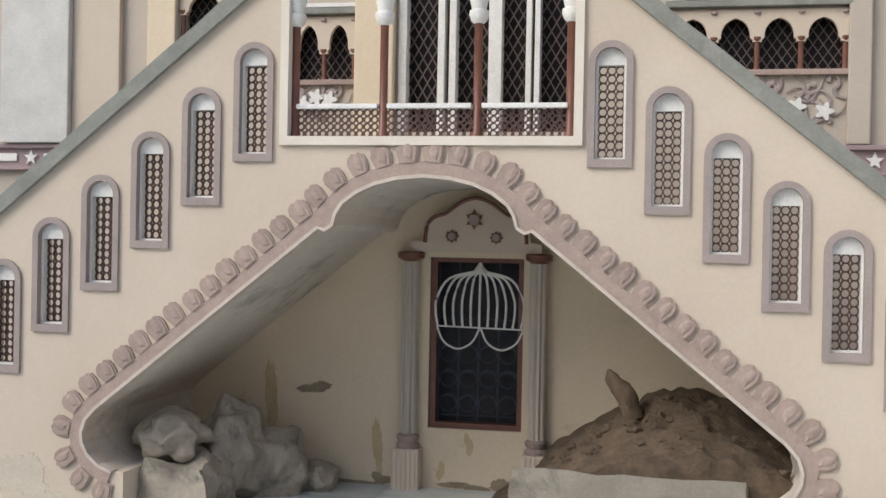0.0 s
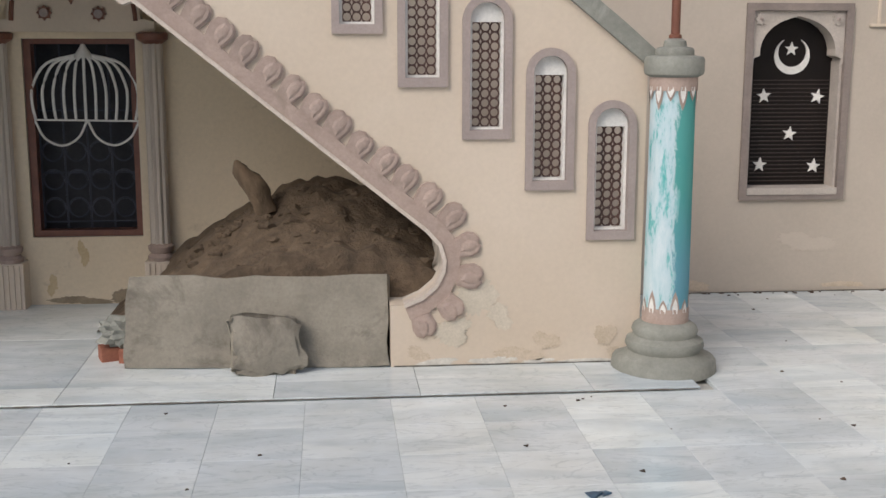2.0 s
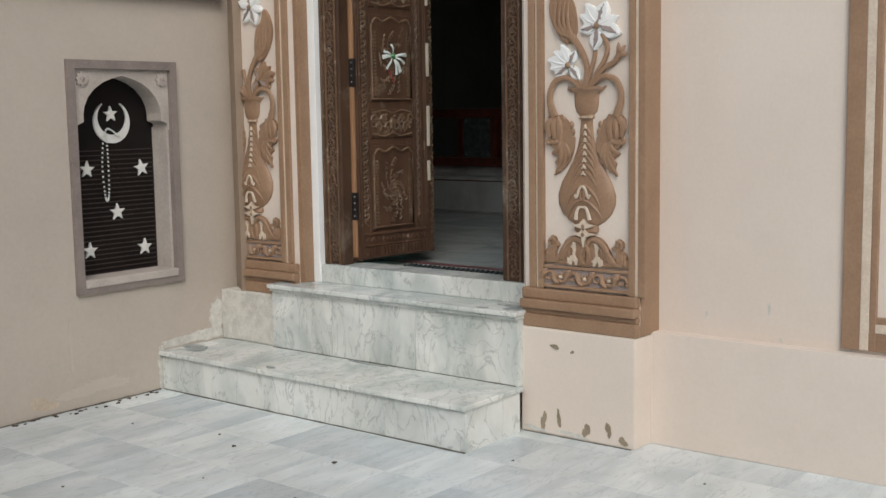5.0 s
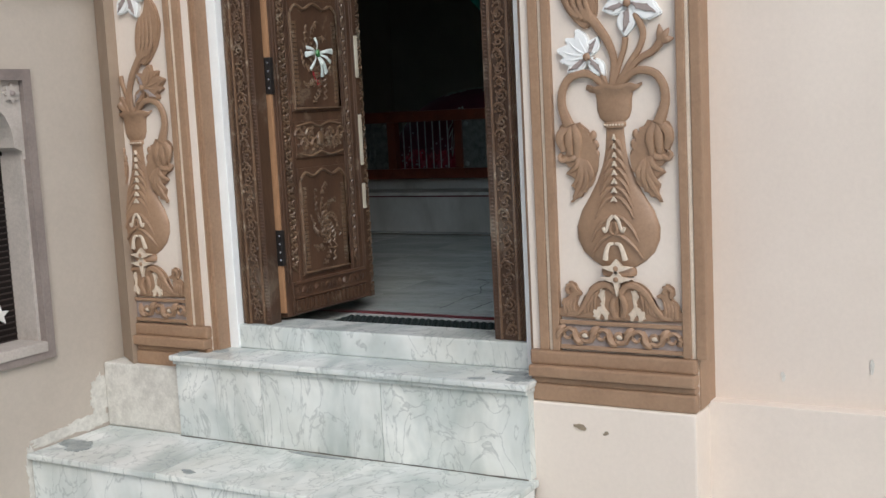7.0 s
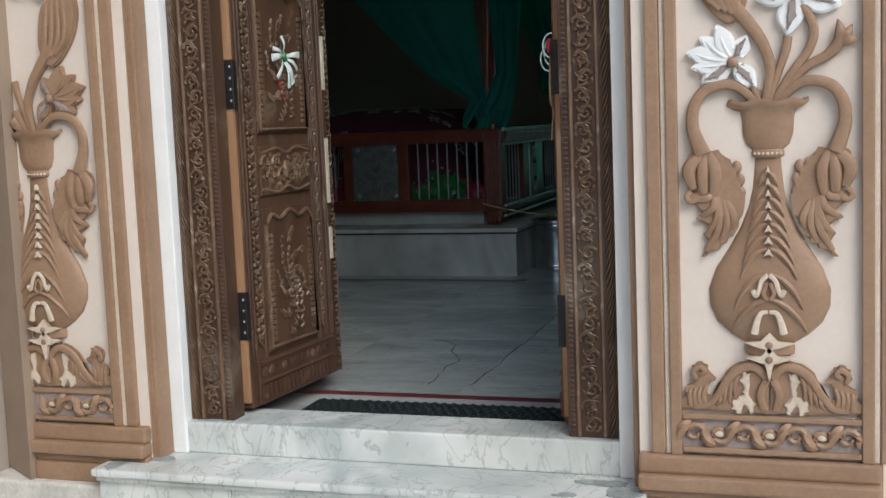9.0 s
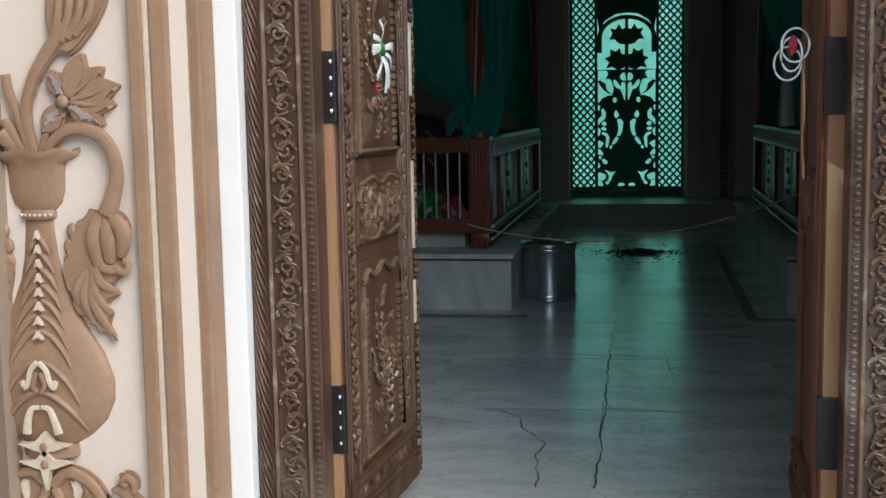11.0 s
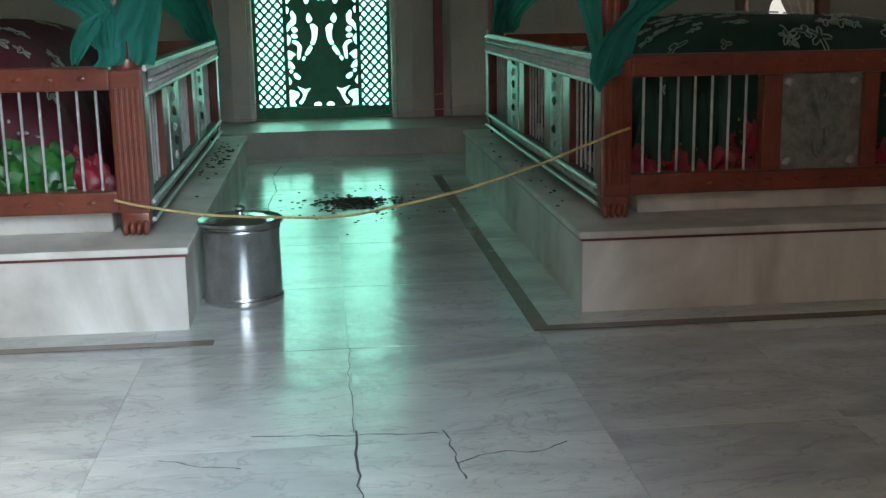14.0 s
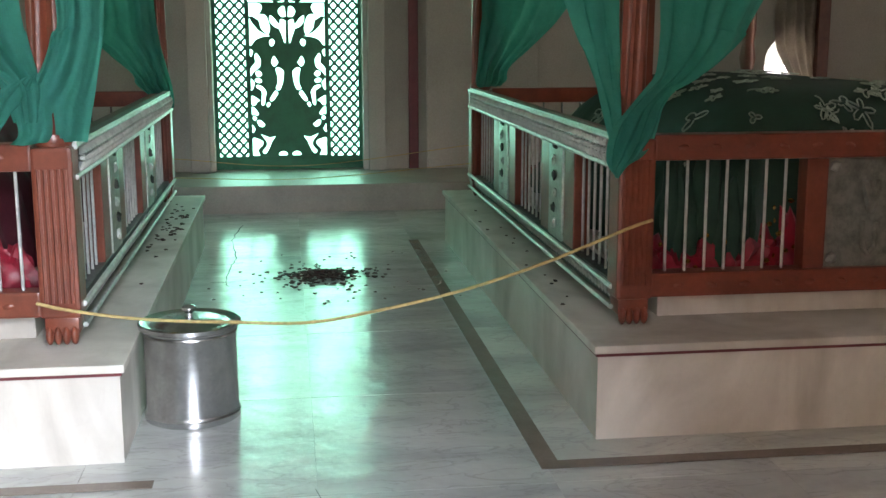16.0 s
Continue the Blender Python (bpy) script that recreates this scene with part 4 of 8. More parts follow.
for u, v, r, n in ((-0.893, 1.735, 0.062, 6), (-1.035, 1.63, 0.042, 8), (-0.752, 1.625, 0.042, 8)):
    ro = part("rosette", plate([star(u, v, r, n, 0.72 if n == 8 else 0.55)], "y", BY - 0.115, BY - 0.095), M["brownpaint"], low, "dark red painted rosette")
    part("boss", plate([disc(u, v, r * 0.55)], "y", BY - 0.125, BY - 0.11), M["mauve"], ro)

# crescent niches
def crescent(cu, cv, R):
    a = [(cu + R * math.cos(t), cv + R * math.sin(t)) for t in [radians(60 - 300 * k / 28) for k in range(29)]]
    r2, off = R * 0.80, R * 0.20
    b = [(cu + r2 * math.cos(t), cv + off + r2 * math.sin(t)) for t in [radians(52 - 284 * k / 24) for k in range(25)]]
    return a + b[::-1]


for wi, (ua, ub) in enumerate((W1, W2)):
    w = thing("star_niche", ((ua + ub) / 2, BY, 0.56), "recessed black panel with white crescent and stars" + (" and hanging beads" if wi else ""), "niche")
    part("border", plate([rect(ua, ub, 0.56, 1.703), rect(ua + 0.042, ub - 0.042, 0.602, 1.66)], "y", BY - 0.022, BY + 0.05), M["niche_border"], w, "dark taupe painted border")
    a, b = ua + 0.043, ub - 0.043
    cs = cusped(a + 0.012, b - 0.012, 1.3, 1.63, 1.36)
    lp = [(a, 1.659), (a, 1.355)] + [(a + 0.012, 1.355)] + [p for p in cs[2:][::-1]][1:-1] + [(b - 0.012, 1.355), (b, 1.355), (b, 1.659)]
    part("arch", plate([lp], "y", BY + 0.0, BY + 0.12), M["niche_cream"], w, "pale cusped arch")
    part("panel", boxes((a, b, BY + 0.13, BY + 0.145, 0.6, 1.66)), M["black"], w, "black panel")
    bm = bmesh.new()
    for k in range(27):
        box(bm, a + 0.005, b - 0.005, BY + 0.126, BY + 0.13, 0.63 + 0.024 * k, 0.63 + 0.024 * k + 0.006)
    part("slats", bm, M["slat"], w)
    for ux, s in ((a, 1), (b, -1)):
        part("jamb", boxes((ux, ux + s * 0.014, BY + 0.01, BY + 0.13, 0.602, 1.37)), M["niche_cream"], w)
    part("sill", boxes((a, b, BY - 0.03, BY + 0.13, 0.59, 0.632), bevel=0.006), M["niche_cream"], w, "pale chipped sill")
    for ux in (a + 0.045, b - 0.045):
        ro = part("rosette", plate([[(ux + (0.032 + 0.006 * math.cos(8 * q)) * math.cos(q), 1.612 + (0.032 + 0.006 * math.cos(8 * q)) * math.sin(q)) for q in [2 * math.pi * i / 32 for i in range(32)]]], "y", BY - 0.012, BY), M["niche_cream"], w)
        part("boss", lathe(bmesh.new(), [(0.01, 1.604), (0.012, 1.612), (0.01, 1.62)], ux, BY - 0.013, 10), M["mauve"], ro)
    c = (a + b) / 2 + 0.02
    dp = BY + 0.118
    part("crescent", plate([crescent(c - 0.005, 1.40, 0.108)], "y", dp, dp + 0.012), M["white"], w, "white crescent")
    for (u, v, r) in ((c - 0.01, 1.44, 0.042), (c - 0.165, 1.165, 0.045), (c + 0.165, 1.16, 0.045), (c + 0.005, 0.94, 0.045), (c - 0.17, 0.755, 0.045), (c + 0.165, 0.745, 0.045)):
        part("star", plate([star(u, v, r, 5, 0.42, 90 + random.uniform(-12, 12))], "y", dp, dp + 0.012), M["white"], w, "white star")
    if wi:
        u = c - 0.075
        bm = bmesh.new()
        path = smooth_path([(u + 0.10, dp - 0.012, 1.33), (u + 0.02, dp - 0.014, 1.36), (u - 0.01, dp - 0.014, 1.2), (u, dp - 0.014, 1.02), (u + 0.02, dp - 0.014, 1.03), (u + 0.025, dp - 0.014, 1.2), (u + 0.02, dp - 0.014, 1.36)], 8)
        for p in path:
            blob(bm, p, (0.006, 0.006, 0.006), 1)
        solid("prayer_beads", bm, M["plastic_white"], "pale green string of beads hanging on a crescent", "beads", base=tuple(path[0]))

mark = thing("wall_bracket_mark", (3.666, BY, 1.7), "faint cream bracket shape fixed on the beige wall", "bracket")
part("stem", boxes((3.657, 3.675, BY - 0.012, BY + 0.001, 1.585, 1.80), bevel=0.003), M["plaster"], mark)
for v in (1.578, 1.803):
    part("bar", boxes((3.61, 3.722, BY - 0.018, BY + 0.001, v - 0.009, v + 0.009), bevel=0.003), M["plaster"], mark)

# ---- door wall ----
WX = 5.30
DC = 6.135
bm = plate([[(-3.0, 0), (5.45, 0), (5.45, 3.4), (6.82, 3.4), (6.82, 0), (7.72, 0), (7.72, 5.2), (-3.0, 5.2)]], "x", WX, WX + 0.3)
solid("wall_east", bm, M["plaster_pink"], "peach painted shrine wall beside the door", "wall", kind="structure")
solid("plinth_east", boxes((5.24, WX + 0.01, -3.0, 4.86, 0, 0.485), bevel=0.004), M["plaster_pink"], "slightly proud peach plinth along the wall", "plinth", kind="structure")
wp = thing("wall_panel_moulding", (WX, 4.0, 0.5), "brown and cream panel moulding on the peach wall", "moulding", kind="structure")
for ya, yb, mt in ((3.985, 4.055, "tan"), (3.95, 3.985, "creamrelief"), (3.925, 3.95, "tan")):
    part("strip", boxes((WX - 0.02, WX + 0.002, ya, yb, 0.5, 3.2), bevel=0.004), M[mt], wp)
    part("cross_strip", boxes((WX - 0.019, WX + 0.002, 2.0, yb, 0.5 + (4.055 - yb), 0.5 + (4.055 - ya)), bevel=0.004), M[mt], wp)


def pilaster(yc, sg, lo, hi):
    """Painted pilaster with plinth, base moulding and a scroll band; sg is the side on which the door lies."""
    p = thing("pilaster", (DX, yc, 0), "cream pilaster with tan mouldings beside the door", "pilaster", kind="structure")
    ya, yb = (4.845, 5.42) if yc < 6 else (6.85, 7.238)
    part("core", boxes((DX, WX + 0.002, ya, yb, 0.48, 3.4)), M["plaster_pink"], p)
    part("plinth", boxes((DX - 0.04, WX + 0.002, ya, yb if yc < 6 else 7.404, 0, 0.475), bevel=0.008), M["plaster_pink"], p, "peach plinth with flaking foot")
    for d, za, zb in ((0.035, 0.475, 0.535), (0.028, 0.535, 0.56), (0.05, 0.56, 0.60), (0.03, 0.60, 0.648)):
        part("base_moulding", boxes((DX - d, DX + 0.01, ya - 0.0, yb + 0.0, za, zb), bevel=0.008), M["tan"], p, "tan base moulding")
    for k, (off, w, d, mt) in enumerate(((0.225, 0.028, 0.022, "tan"), (0.245, 0.014, 0.014, "creamrelief"), (0.270, 0.034, 0.018, "tan"))):
        for s in (1, -1):
            y = yc + s * off
            if lo < y < hi:
                part("side_strip", boxes((DX - d, DX + 0.004, y - w / 2, y + w / 2, 0.648, 3.3), bevel=0.004), M[mt], p)
    part("side_face", boxes((DX + 0.004, WX, ya - 0.004, ya + 0.004, 0.48, 3.4)), M["tan"], p) if lo < yc - 0.3 else None
    band = part("scroll_band", boxes((DX - 0.012, DX + 0.002, max(yc - 0.21, lo), min(yc + 0.21, hi), 0.66, 0.752)), M["mauve"], p)
    for v in (0.664, 0.748):
        part("band_edge", boxes((DX - 0.022, DX - 0.010, max(yc - 0.21, lo), min(yc + 0.21, hi), v - 0.007, v + 0.007), bevel=0.003), M["tan"], band)
    for k in range(7):
        y, s = yc - 0.180 + 0.060 * k, 1 if k % 2 else -1
        if not lo + 0.02 < y < hi - 0.02:
            continue
        coil = [(DX - 0.018, y + (0.027 - 0.0016 * q) * math.cos(0.6 * q + 2.4), 0.706 + s * (0.027 - 0.0016 * q) * math.sin(0.6 * q + 2.4)) for q in range(13)]
        part("scroll", tube(bmesh.new(), coil, 0.0085, 6, lambda q: 1.1 - 0.5 * q), M["tan"], band, "", True)
        part("scroll_leaf", tube(bmesh.new(), smooth_path([(DX - 0.014, y + 0.012, 0.706 - s * 0.030), (DX - 0.020, y + 0.028, 0.706 - s * 0.016), (DX - 0.014, y + 0.042, 0.706 + s * 0.022)], 4), 0.010, 6, lambda q: 0.6 + 0.8 * math.sin(3.0 * q)), M["tan"], band, "", True)
        if k % 2:
            part("scroll_tip", blob(bmesh.new(), (DX - 0.020, y, 0.706), (0.004, 0.012, 0.008), 2), M["creamrelief"], band, "cream painted tip")
    return p


pilaster(5.10, 1, -9, 9)
pilaster(7.17, -1, -9, 7.236)
# tan and white door surround
for s in (1, -1):
    sur = thing("door_surround", (DX, DC + s * 0.70, 0.545), "tan moulded strip and white painted jamb beside the door", "surround", kind="structure")
    f = lambda a, b: (min(DC + s * a, DC + s * b), max(DC + s * a, DC + s * b))
    y0, y1 = f(0.695, 0.755)
    part("tan_strip", boxes((DX + 0.02, WX + 0.02, y0, y1, 0.545, 3.3), bevel=0.006), M["tan"], sur)
    y0, y1 = f(0.712, 0.738)
    part("tan_bead", boxes((DX + 0.008, DX + 0.03, y0, y1, 0.545, 3.3), bevel=0.006), M["tan"], sur)
    y0, y1 = f(0.648, 0.695)
    part("white_jamb", boxes((DX + 0.085, WX + 0.02, y0, y1, 0.545, 3.3), bevel=0.004), M["jamb_white"], sur)


def urn_relief(yc, ymax, m=1, low_lily="jamb_white"):
    """A vase of lilies in low relief; u runs away from the building corner. What lies past ymax is buried in the corner; m mirrors it."""
    t = thing("urn_relief", (DX, yc, 0.755), "tan relief of a vase with white lilies on the pilaster", "relief", "door pilaster reliefs")
    inside = lambda pts: all(yc - m * u < ymax for u, v in pts)
    P = lambda u, v, d=0.0: (DX - d, yc - m * u, v)

    def cut(loop, d0, d1, mat, name, parent, label=""):
        """A raised leaf with a rounded edge, smaller at its face than at its root."""
        lp = [(p.x, p.y) for p in smooth_path([(u, v, 0) for u, v in loop + loop[:1]], 3)][:-1]
        lp = [(u, v) for u, v in lp if yc - m * u < ymax]
        if len(lp) < 8:
            return None
        bm = plate([[(yc - m * u, v) for u, v in lp]], "x", DX - d1, DX - d0)
        rim = [e for e in bm.edges if len(e.link_faces) == 2 and e.calc_face_angle(0) > 0.8 and all(v.co.x < DX - d1 + 1e-4 for v in e.verts)]
        bmesh.ops.bevel(bm, geom=rim, offset=min(0.005, (d1 - d0) * 0.45), segments=2, affect='EDGES')
        return part(name, bm, M[mat], parent, label)

    def line(pts, r, name, parent, mat="tan", taper=None, flat=0.75, label="", n=5):
        pts = [p for p in pts if yc - m * p[0] < ymax]
        if len(pts) > 1:
            part(name, tube(bmesh.new(), smooth_path([P(*p) for p in pts], n), r, 8, taper, flat, (1, 0, 0)), M[mat], parent, label, True)

    prof = [(0.057, 0.935), (0.09, 0.955), (0.122, 0.985), (0.140, 1.025), (0.142, 1.066), (0.124, 1.118), (0.094, 1.165), (0.066, 1.215), (0.046, 1.265), (0.036, 1.31), (0.031, 1.36), (0.030, 1.385)]
    vase = part("vase", lathe(bmesh.new(), prof, DX, yc, 36, (0.24, 1)), M["tan"], t, "", True)
    part("neck_ring", lathe(bmesh.new(), [(0.033, 1.384), (0.038, 1.388), (0.038, 1.398), (0.034, 1.403)], DX, yc, 24, (0.5, 1)), M["tan"], t, "", True)
    for k in range(7):
        part("pearl", blob(bmesh.new(), P(-0.030 + 0.010 * k, 1.393, 0.019 - 0.002 * abs(k - 3)), (0.004, 0.0045, 0.004), 1), M["creamrelief"], t)
    bm = bmesh.new()
    seg, rings = 40, []
    for r, z in ((0.036, 1.402), (0.050, 1.415), (0.058, 1.440), (0.060, 1.475), (0.064, 1.494), (0.082, 1.503), (0.095, 1.511), (0.094, 1.520), (0.080, 1.517), (0.06, 1.50)):
        w = 0.004 if z > 1.5 else 0.0
        rings.append([bm.verts.new((DX + 0.32 * r * math.cos(a), yc + r * math.sin(a), z + w * math.sin(7 * a) + 0.0)) for a in [2 * math.pi * q / seg for q in range(seg)]])
    for a, b in zip(rings, rings[1:]):
        for q in range(seg):
            bm.faces.new((a[q], a[(q + 1) % seg], b[(q + 1) % seg], b[q]))
    part("cup", bm, M["tan"], t, "wavy-rimmed cup of the vase", True)
    part("foot_ring", lathe(bmesh.new(), [(0.050, 0.905), (0.058, 0.909), (0.060, 0.920), (0.058, 0.931), (0.050, 0.936)], DX, yc, 24, (0.5, 1)), M["tan"], t, "", True)
    for v, drop in ((0.934, 0.022), (0.898, 0.055)):
        part("foot_leaf", plate([[(yc - 0.056, v + 0.004), (yc - 0.02, v + 0.008), (yc, v + 0.030), (yc + 0.02, v + 0.008), (yc + 0.056, v + 0.004), (yc + 0.022, v - 0.008), (yc + 0.010, v - 0.010), (yc, v - drop), (yc - 0.010, v - 0.010), (yc - 0.022, v - 0.008)]], "x", DX - 0.036, DX - 0.02), M["creamrelief"], t, "cream painted leaf")
        part("foot_boss", blob(bmesh.new(), P(0, v, 0.037), (0.004, 0.009, 0.009), 2), M["tan"], t)

    def swell(u, v):
        R = float(np.interp(v, [p[1] for p in prof], [p[0] for p in prof]))
        return 0.24 * math.sqrt(max(R * R - u * u, 0.0))

    # branch of leaves down the middle of the vase
    for k in range(11):
        v, w = 1.345 - 0.030 * k, 0.012 + 0.0072 * k
        for s in (1, -1):
            run = smooth_path([(s * 0.004, v, 0), (s * (0.006 + 0.35 * w), v - 0.004 - 0.1 * w, 0), (s * (0.008 + 0.75 * w), v - 0.012 - 0.45 * w, 0), (s * (0.010 + w), v - 0.018 - 0.95 * w, 0)], 3)
            run = [P(p.x, p.y, swell(p.x, p.y) + 0.003) for p in run if swell(p.x, p.y) > 0.004]
            if len(run) > 2 and k not in (7, 9):
                part("rib", tube(bmesh.new(), run, 0.0062, 6, lambda q: 0.7 + 0.6 * math.sin(3.1 * q) - 0.4 * q), M["tan"], vase, "", True)
    for k in range(8):
        v = 1.352 - 0.028 * k
        part("chevron", plate([[(yc, v + 0.011), (yc + 0.005 + 0.0008 * k, v - 0.007), (yc, v - 0.002), (yc - 0.005 - 0.0008 * k, v - 0.007)]], "x", DX - 0.014 - swell(0, v), DX - 0.004), M["creamrelief"], vase, "cream painted chevron")
    for s in (1, -1):
        d = swell(0.02, 1.05) + 0.006
        line([(s * 0.002, 1.105, d), (s * 0.016, 1.09, d), (s * 0.022, 1.068, d), (s * 0.030, 1.055, d), (s * 0.036, 1.068, d)], 0.006, "curl", vase, "creamrelief", label="cream painted curl")
        line([(s * 0.002, 1.015, d), (s * 0.018, 1.012, d), (s * 0.028, 0.99, d), (s * 0.034, 0.962, d - 0.004)], 0.0075, "vase_leaf", vase, "creamrelief", lambda q: 0.6 + 0.7 * q, label="cream painted drop leaf")
        line([(s * 0.004, 1.085, d + 0.002), (s * 0.012, 1.06, d + 0.002), (s * 0.004, 1.045, d + 0.002)], 0.005, "bud_rib", vase)

    # handles that end in acanthus leaves
    LEAF = [(0.116, 1.401), (0.090, 1.378), (0.070, 1.342), (0.058, 1.294), (0.064, 1.248), (0.079, 1.210), (0.101, 1.183), (0.131, 1.160), (0.152, 1.151), (0.141, 1.176), (0.148, 1.20),
            (0.135, 1.217), (0.164, 1.239), (0.146, 1.258), (0.181, 1.279), (0.188, 1.30), (0.169, 1.304), (0.180, 1.332), (0.192, 1.363), (0.183, 1.390), (0.157, 1.403)]
    for s in (1, -1):
        line([(s * 0.030, 1.518, 0.012), (s * 0.063, 1.550, 0.016), (s * 0.10, 1.560, 0.018), (s * 0.145, 1.546, 0.018), (s * 0.170, 1.508, 0.018), (s * 0.174, 1.462, 0.018), (s * 0.163, 1.424, 0.018), (s * 0.152, 1.395, 0.016)],
             0.0115, "handle", t, "tan", lambda q: 0.95 + 0.55 * q + 0.55 * max(0.0, q - 0.72) * 2)
        leaf = cut([(s * u, v) for u, v in LEAF], 0.0, 0.016, "tan", "leaf", t)
        if leaf is None:
            continue
        for q in range(7):
            f = q / 6
            v = 1.362 - 0.185 * f
            u = 0.072 - 0.030 * math.sin(math.pi * min(f * 1.2, 1)) * 0.5 + 0.05 * f * f
            part("lobe", blob(bmesh.new(), P(s * u, v, 0.009), (0.007, 0.012, 0.016), 2), M["tan"], leaf, "", True) if yc - m * s * u < ymax else None
        for a, b, c, r in (((0.150, 1.398), (0.184, 1.360), (0.174, 1.312), 0.013), ((0.146, 1.396), (0.152, 1.345), (0.150, 1.300), 0.012), ((0.138, 1.396), (0.122, 1.350), (0.128, 1.290), 0.012)):
            line([(s * a[0], a[1], 0.016), (s * b[0], b[1], 0.020), (s * c[0], c[1], 0.014)], r, "calyx", leaf, "tan", lambda q: 0.55 + 0.75 * math.sin(math.pi * (0.1 + 0.8 * q)))
        for q, (eu, ev) in enumerate(((0.180, 1.284), (0.160, 1.242), (0.146, 1.198), (0.146, 1.160), (0.112, 1.180), (0.086, 1.212))):
            su, sv = 0.132 - 0.007 * q, 1.30 - 0.004 * q
            mu, mv = (su + eu) / 2 - (0.014 if q < 4 else 0.012), (sv + ev) / 2 - 0.004
            line([(s * su, sv, 0.014), (s * mu, mv, 0.019), (s * eu, ev, 0.012)], 0.0075, "flute", leaf, "tan", lambda q: 0.6 + 0.7 * math.sin(math.pi * (0.15 + 0.75 * q)))
        line([(s * 0.160, 1.292, 0.018), (s * 0.180, 1.281, 0.020), (s * 0.190, 1.294, 0.018), (s * 0.180, 1.306, 0.016)], 0.007, "leaf_curl", leaf)
        # acanthus scrolls at the foot
        FOOT = [(0.004, 0.764), (0.004, 0.862), (0.033, 0.889), (0.068, 0.883), (0.100, 0.860), (0.122, 0.822), (0.138, 0.795), (0.150, 0.808), (0.142, 0.832), (0.132, 0.846), (0.146, 0.862), (0.152, 0.876), (0.166, 0.881), (0.182, 0.872), (0.185, 0.854), (0.176, 0.840), (0.192, 0.824), (0.201, 0.800), (0.205, 0.764)]
        foot = cut([(s * u, v) for u, v in FOOT], 0.0, 0.015, "tan", "scroll_foot", t)
        if foot is None:
            continue
        line([(s * 0.006, 0.85, 0.014), (s * 0.035, 0.878, 0.020), (s * 0.070, 0.870, 0.020), (s * 0.098, 0.845, 0.020), (s * 0.122, 0.805, 0.018), (s * 0.148, 0.778, 0.016), (s * 0.180, 0.772, 0.014)], 0.012, "arch_rib", foot, "tan", lambda q: 1.1 - 0.4 * q)
        for q in range(4):
            line([(s * (0.075 + 0.014 * q), 0.855 - 0.014 * q, 0.016), (s * (0.082 + 0.012 * q), 0.825 - 0.012 * q, 0.020), (s * (0.080 + 0.016 * q), 0.785 - 0.003 * q, 0.014)], 0.006, "rib", foot, "tan", lambda q: 1.2 - 0.7 * q)
            line([(s * (0.150 + 0.013 * q), 0.775, 0.014), (s * (0.158 + 0.011 * q), 0.80, 0.019), (s * (0.150 + 0.013 * q), 0.828 - 0.004 * q, 0.014)], 0.0065, "rib", foot, "tan", lambda q: 1.2 - 0.6 * q)
        line([(s * 0.176, 0.842, 0.016), (s * 0.180, 0.862, 0.020), (s * 0.164, 0.873, 0.020), (s * 0.154, 0.862, 0.018), (s * 0.164, 0.854, 0.016)], 0.007, "foot_curl", foot)
        line([(s * 0.008, 0.845, 0.016), (s * 0.022, 0.81, 0.02), (s * 0.014, 0.77, 0.014)], 0.010, "inner_rib", foot)
        cut([(s * u, v) for u, v in ((0.048, 0.858), (0.060, 0.860), (0.067, 0.842), (0.060, 0.820), (0.064, 0.805), (0.082, 0.792), (0.087, 0.772), (0.070, 0.764), (0.061, 0.782), (0.046, 0.764), (0.037, 0.784), (0.050, 0.806), (0.047, 0.832))],
            0.012, 0.021, "creamrelief", "drop", foot, "cream painted drop")

    # stems
    for pts, r, grow in (([(-0.004, 1.515), (0.008, 1.592), (-0.011, 1.654), (-0.041, 1.700), (-0.065, 1.730), (-0.085, 1.76)], 0.0105, 0.9),
                         ([(0.004, 1.515), (0.022, 1.575), (0.042, 1.630), (0.048, 1.665)], 0.0095, 0.1),
                         ([(0.016, 1.515), (0.055, 1.578), (0.092, 1.628), (0.106, 1.672), (0.094, 1.712), (0.080, 1.735)], 0.0100, 0.15),
                         ([(0.026, 1.520), (0.086, 1.590), (0.132, 1.614), (0.152, 1.632), (0.166, 1.652)], 0.0090, 0.7),
                         ([(-0.018, 1.515), (-0.030, 1.545), (-0.042, 1.575), (-0.060, 1.605)], 0.0080, 0.1)):
        line([(u, v, 0.012) for u, v in pts], r, "stem", t, "tan", lambda q, g=grow: 1.0 + g * q, 0.9)
    bud = cut([(-0.060, 1.715), (-0.09, 1.70), (-0.13, 1.735), (-0.165, 1.79), (-0.18, 1.86), (-0.16, 1.93), (-0.12, 1.97), (-0.10, 1.91), (-0.06, 1.87), (-0.045, 1.80), (-0.045, 1.75)], 0.0, 0.018, "tan", "bud", t)
    if bud is not None:
        for q in range(4):
            line([(-0.062 - 0.014 * q, 1.72 + 0.006 * q, 0.018), (-0.078 - 0.022 * q, 1.79, 0.025), (-0.082 - 0.018 * q, 1.88 + 0.016 * q, 0.016)], 0.009, "vein", bud, "tan", lambda q: 1.2 - 0.8 * q)
    for a0, L in ((52, 0.048), (92, 0.052), (8, 0.045)):
        c, d = math.cos(radians(a0)), math.sin(radians(a0))
        line([(0.160, 1.645, 0.012), (0.160 + 0.5 * L * c + 0.004, 1.645 + 0.5 * L * d, 0.020), (0.160 + L * c, 1.645 + L * d, 0.012)], 0.0105, "bud_petal", t, "tan", lambda q: 1.05 + 0.25 * math.sin(math.pi * q) - 0.85 * q * q)

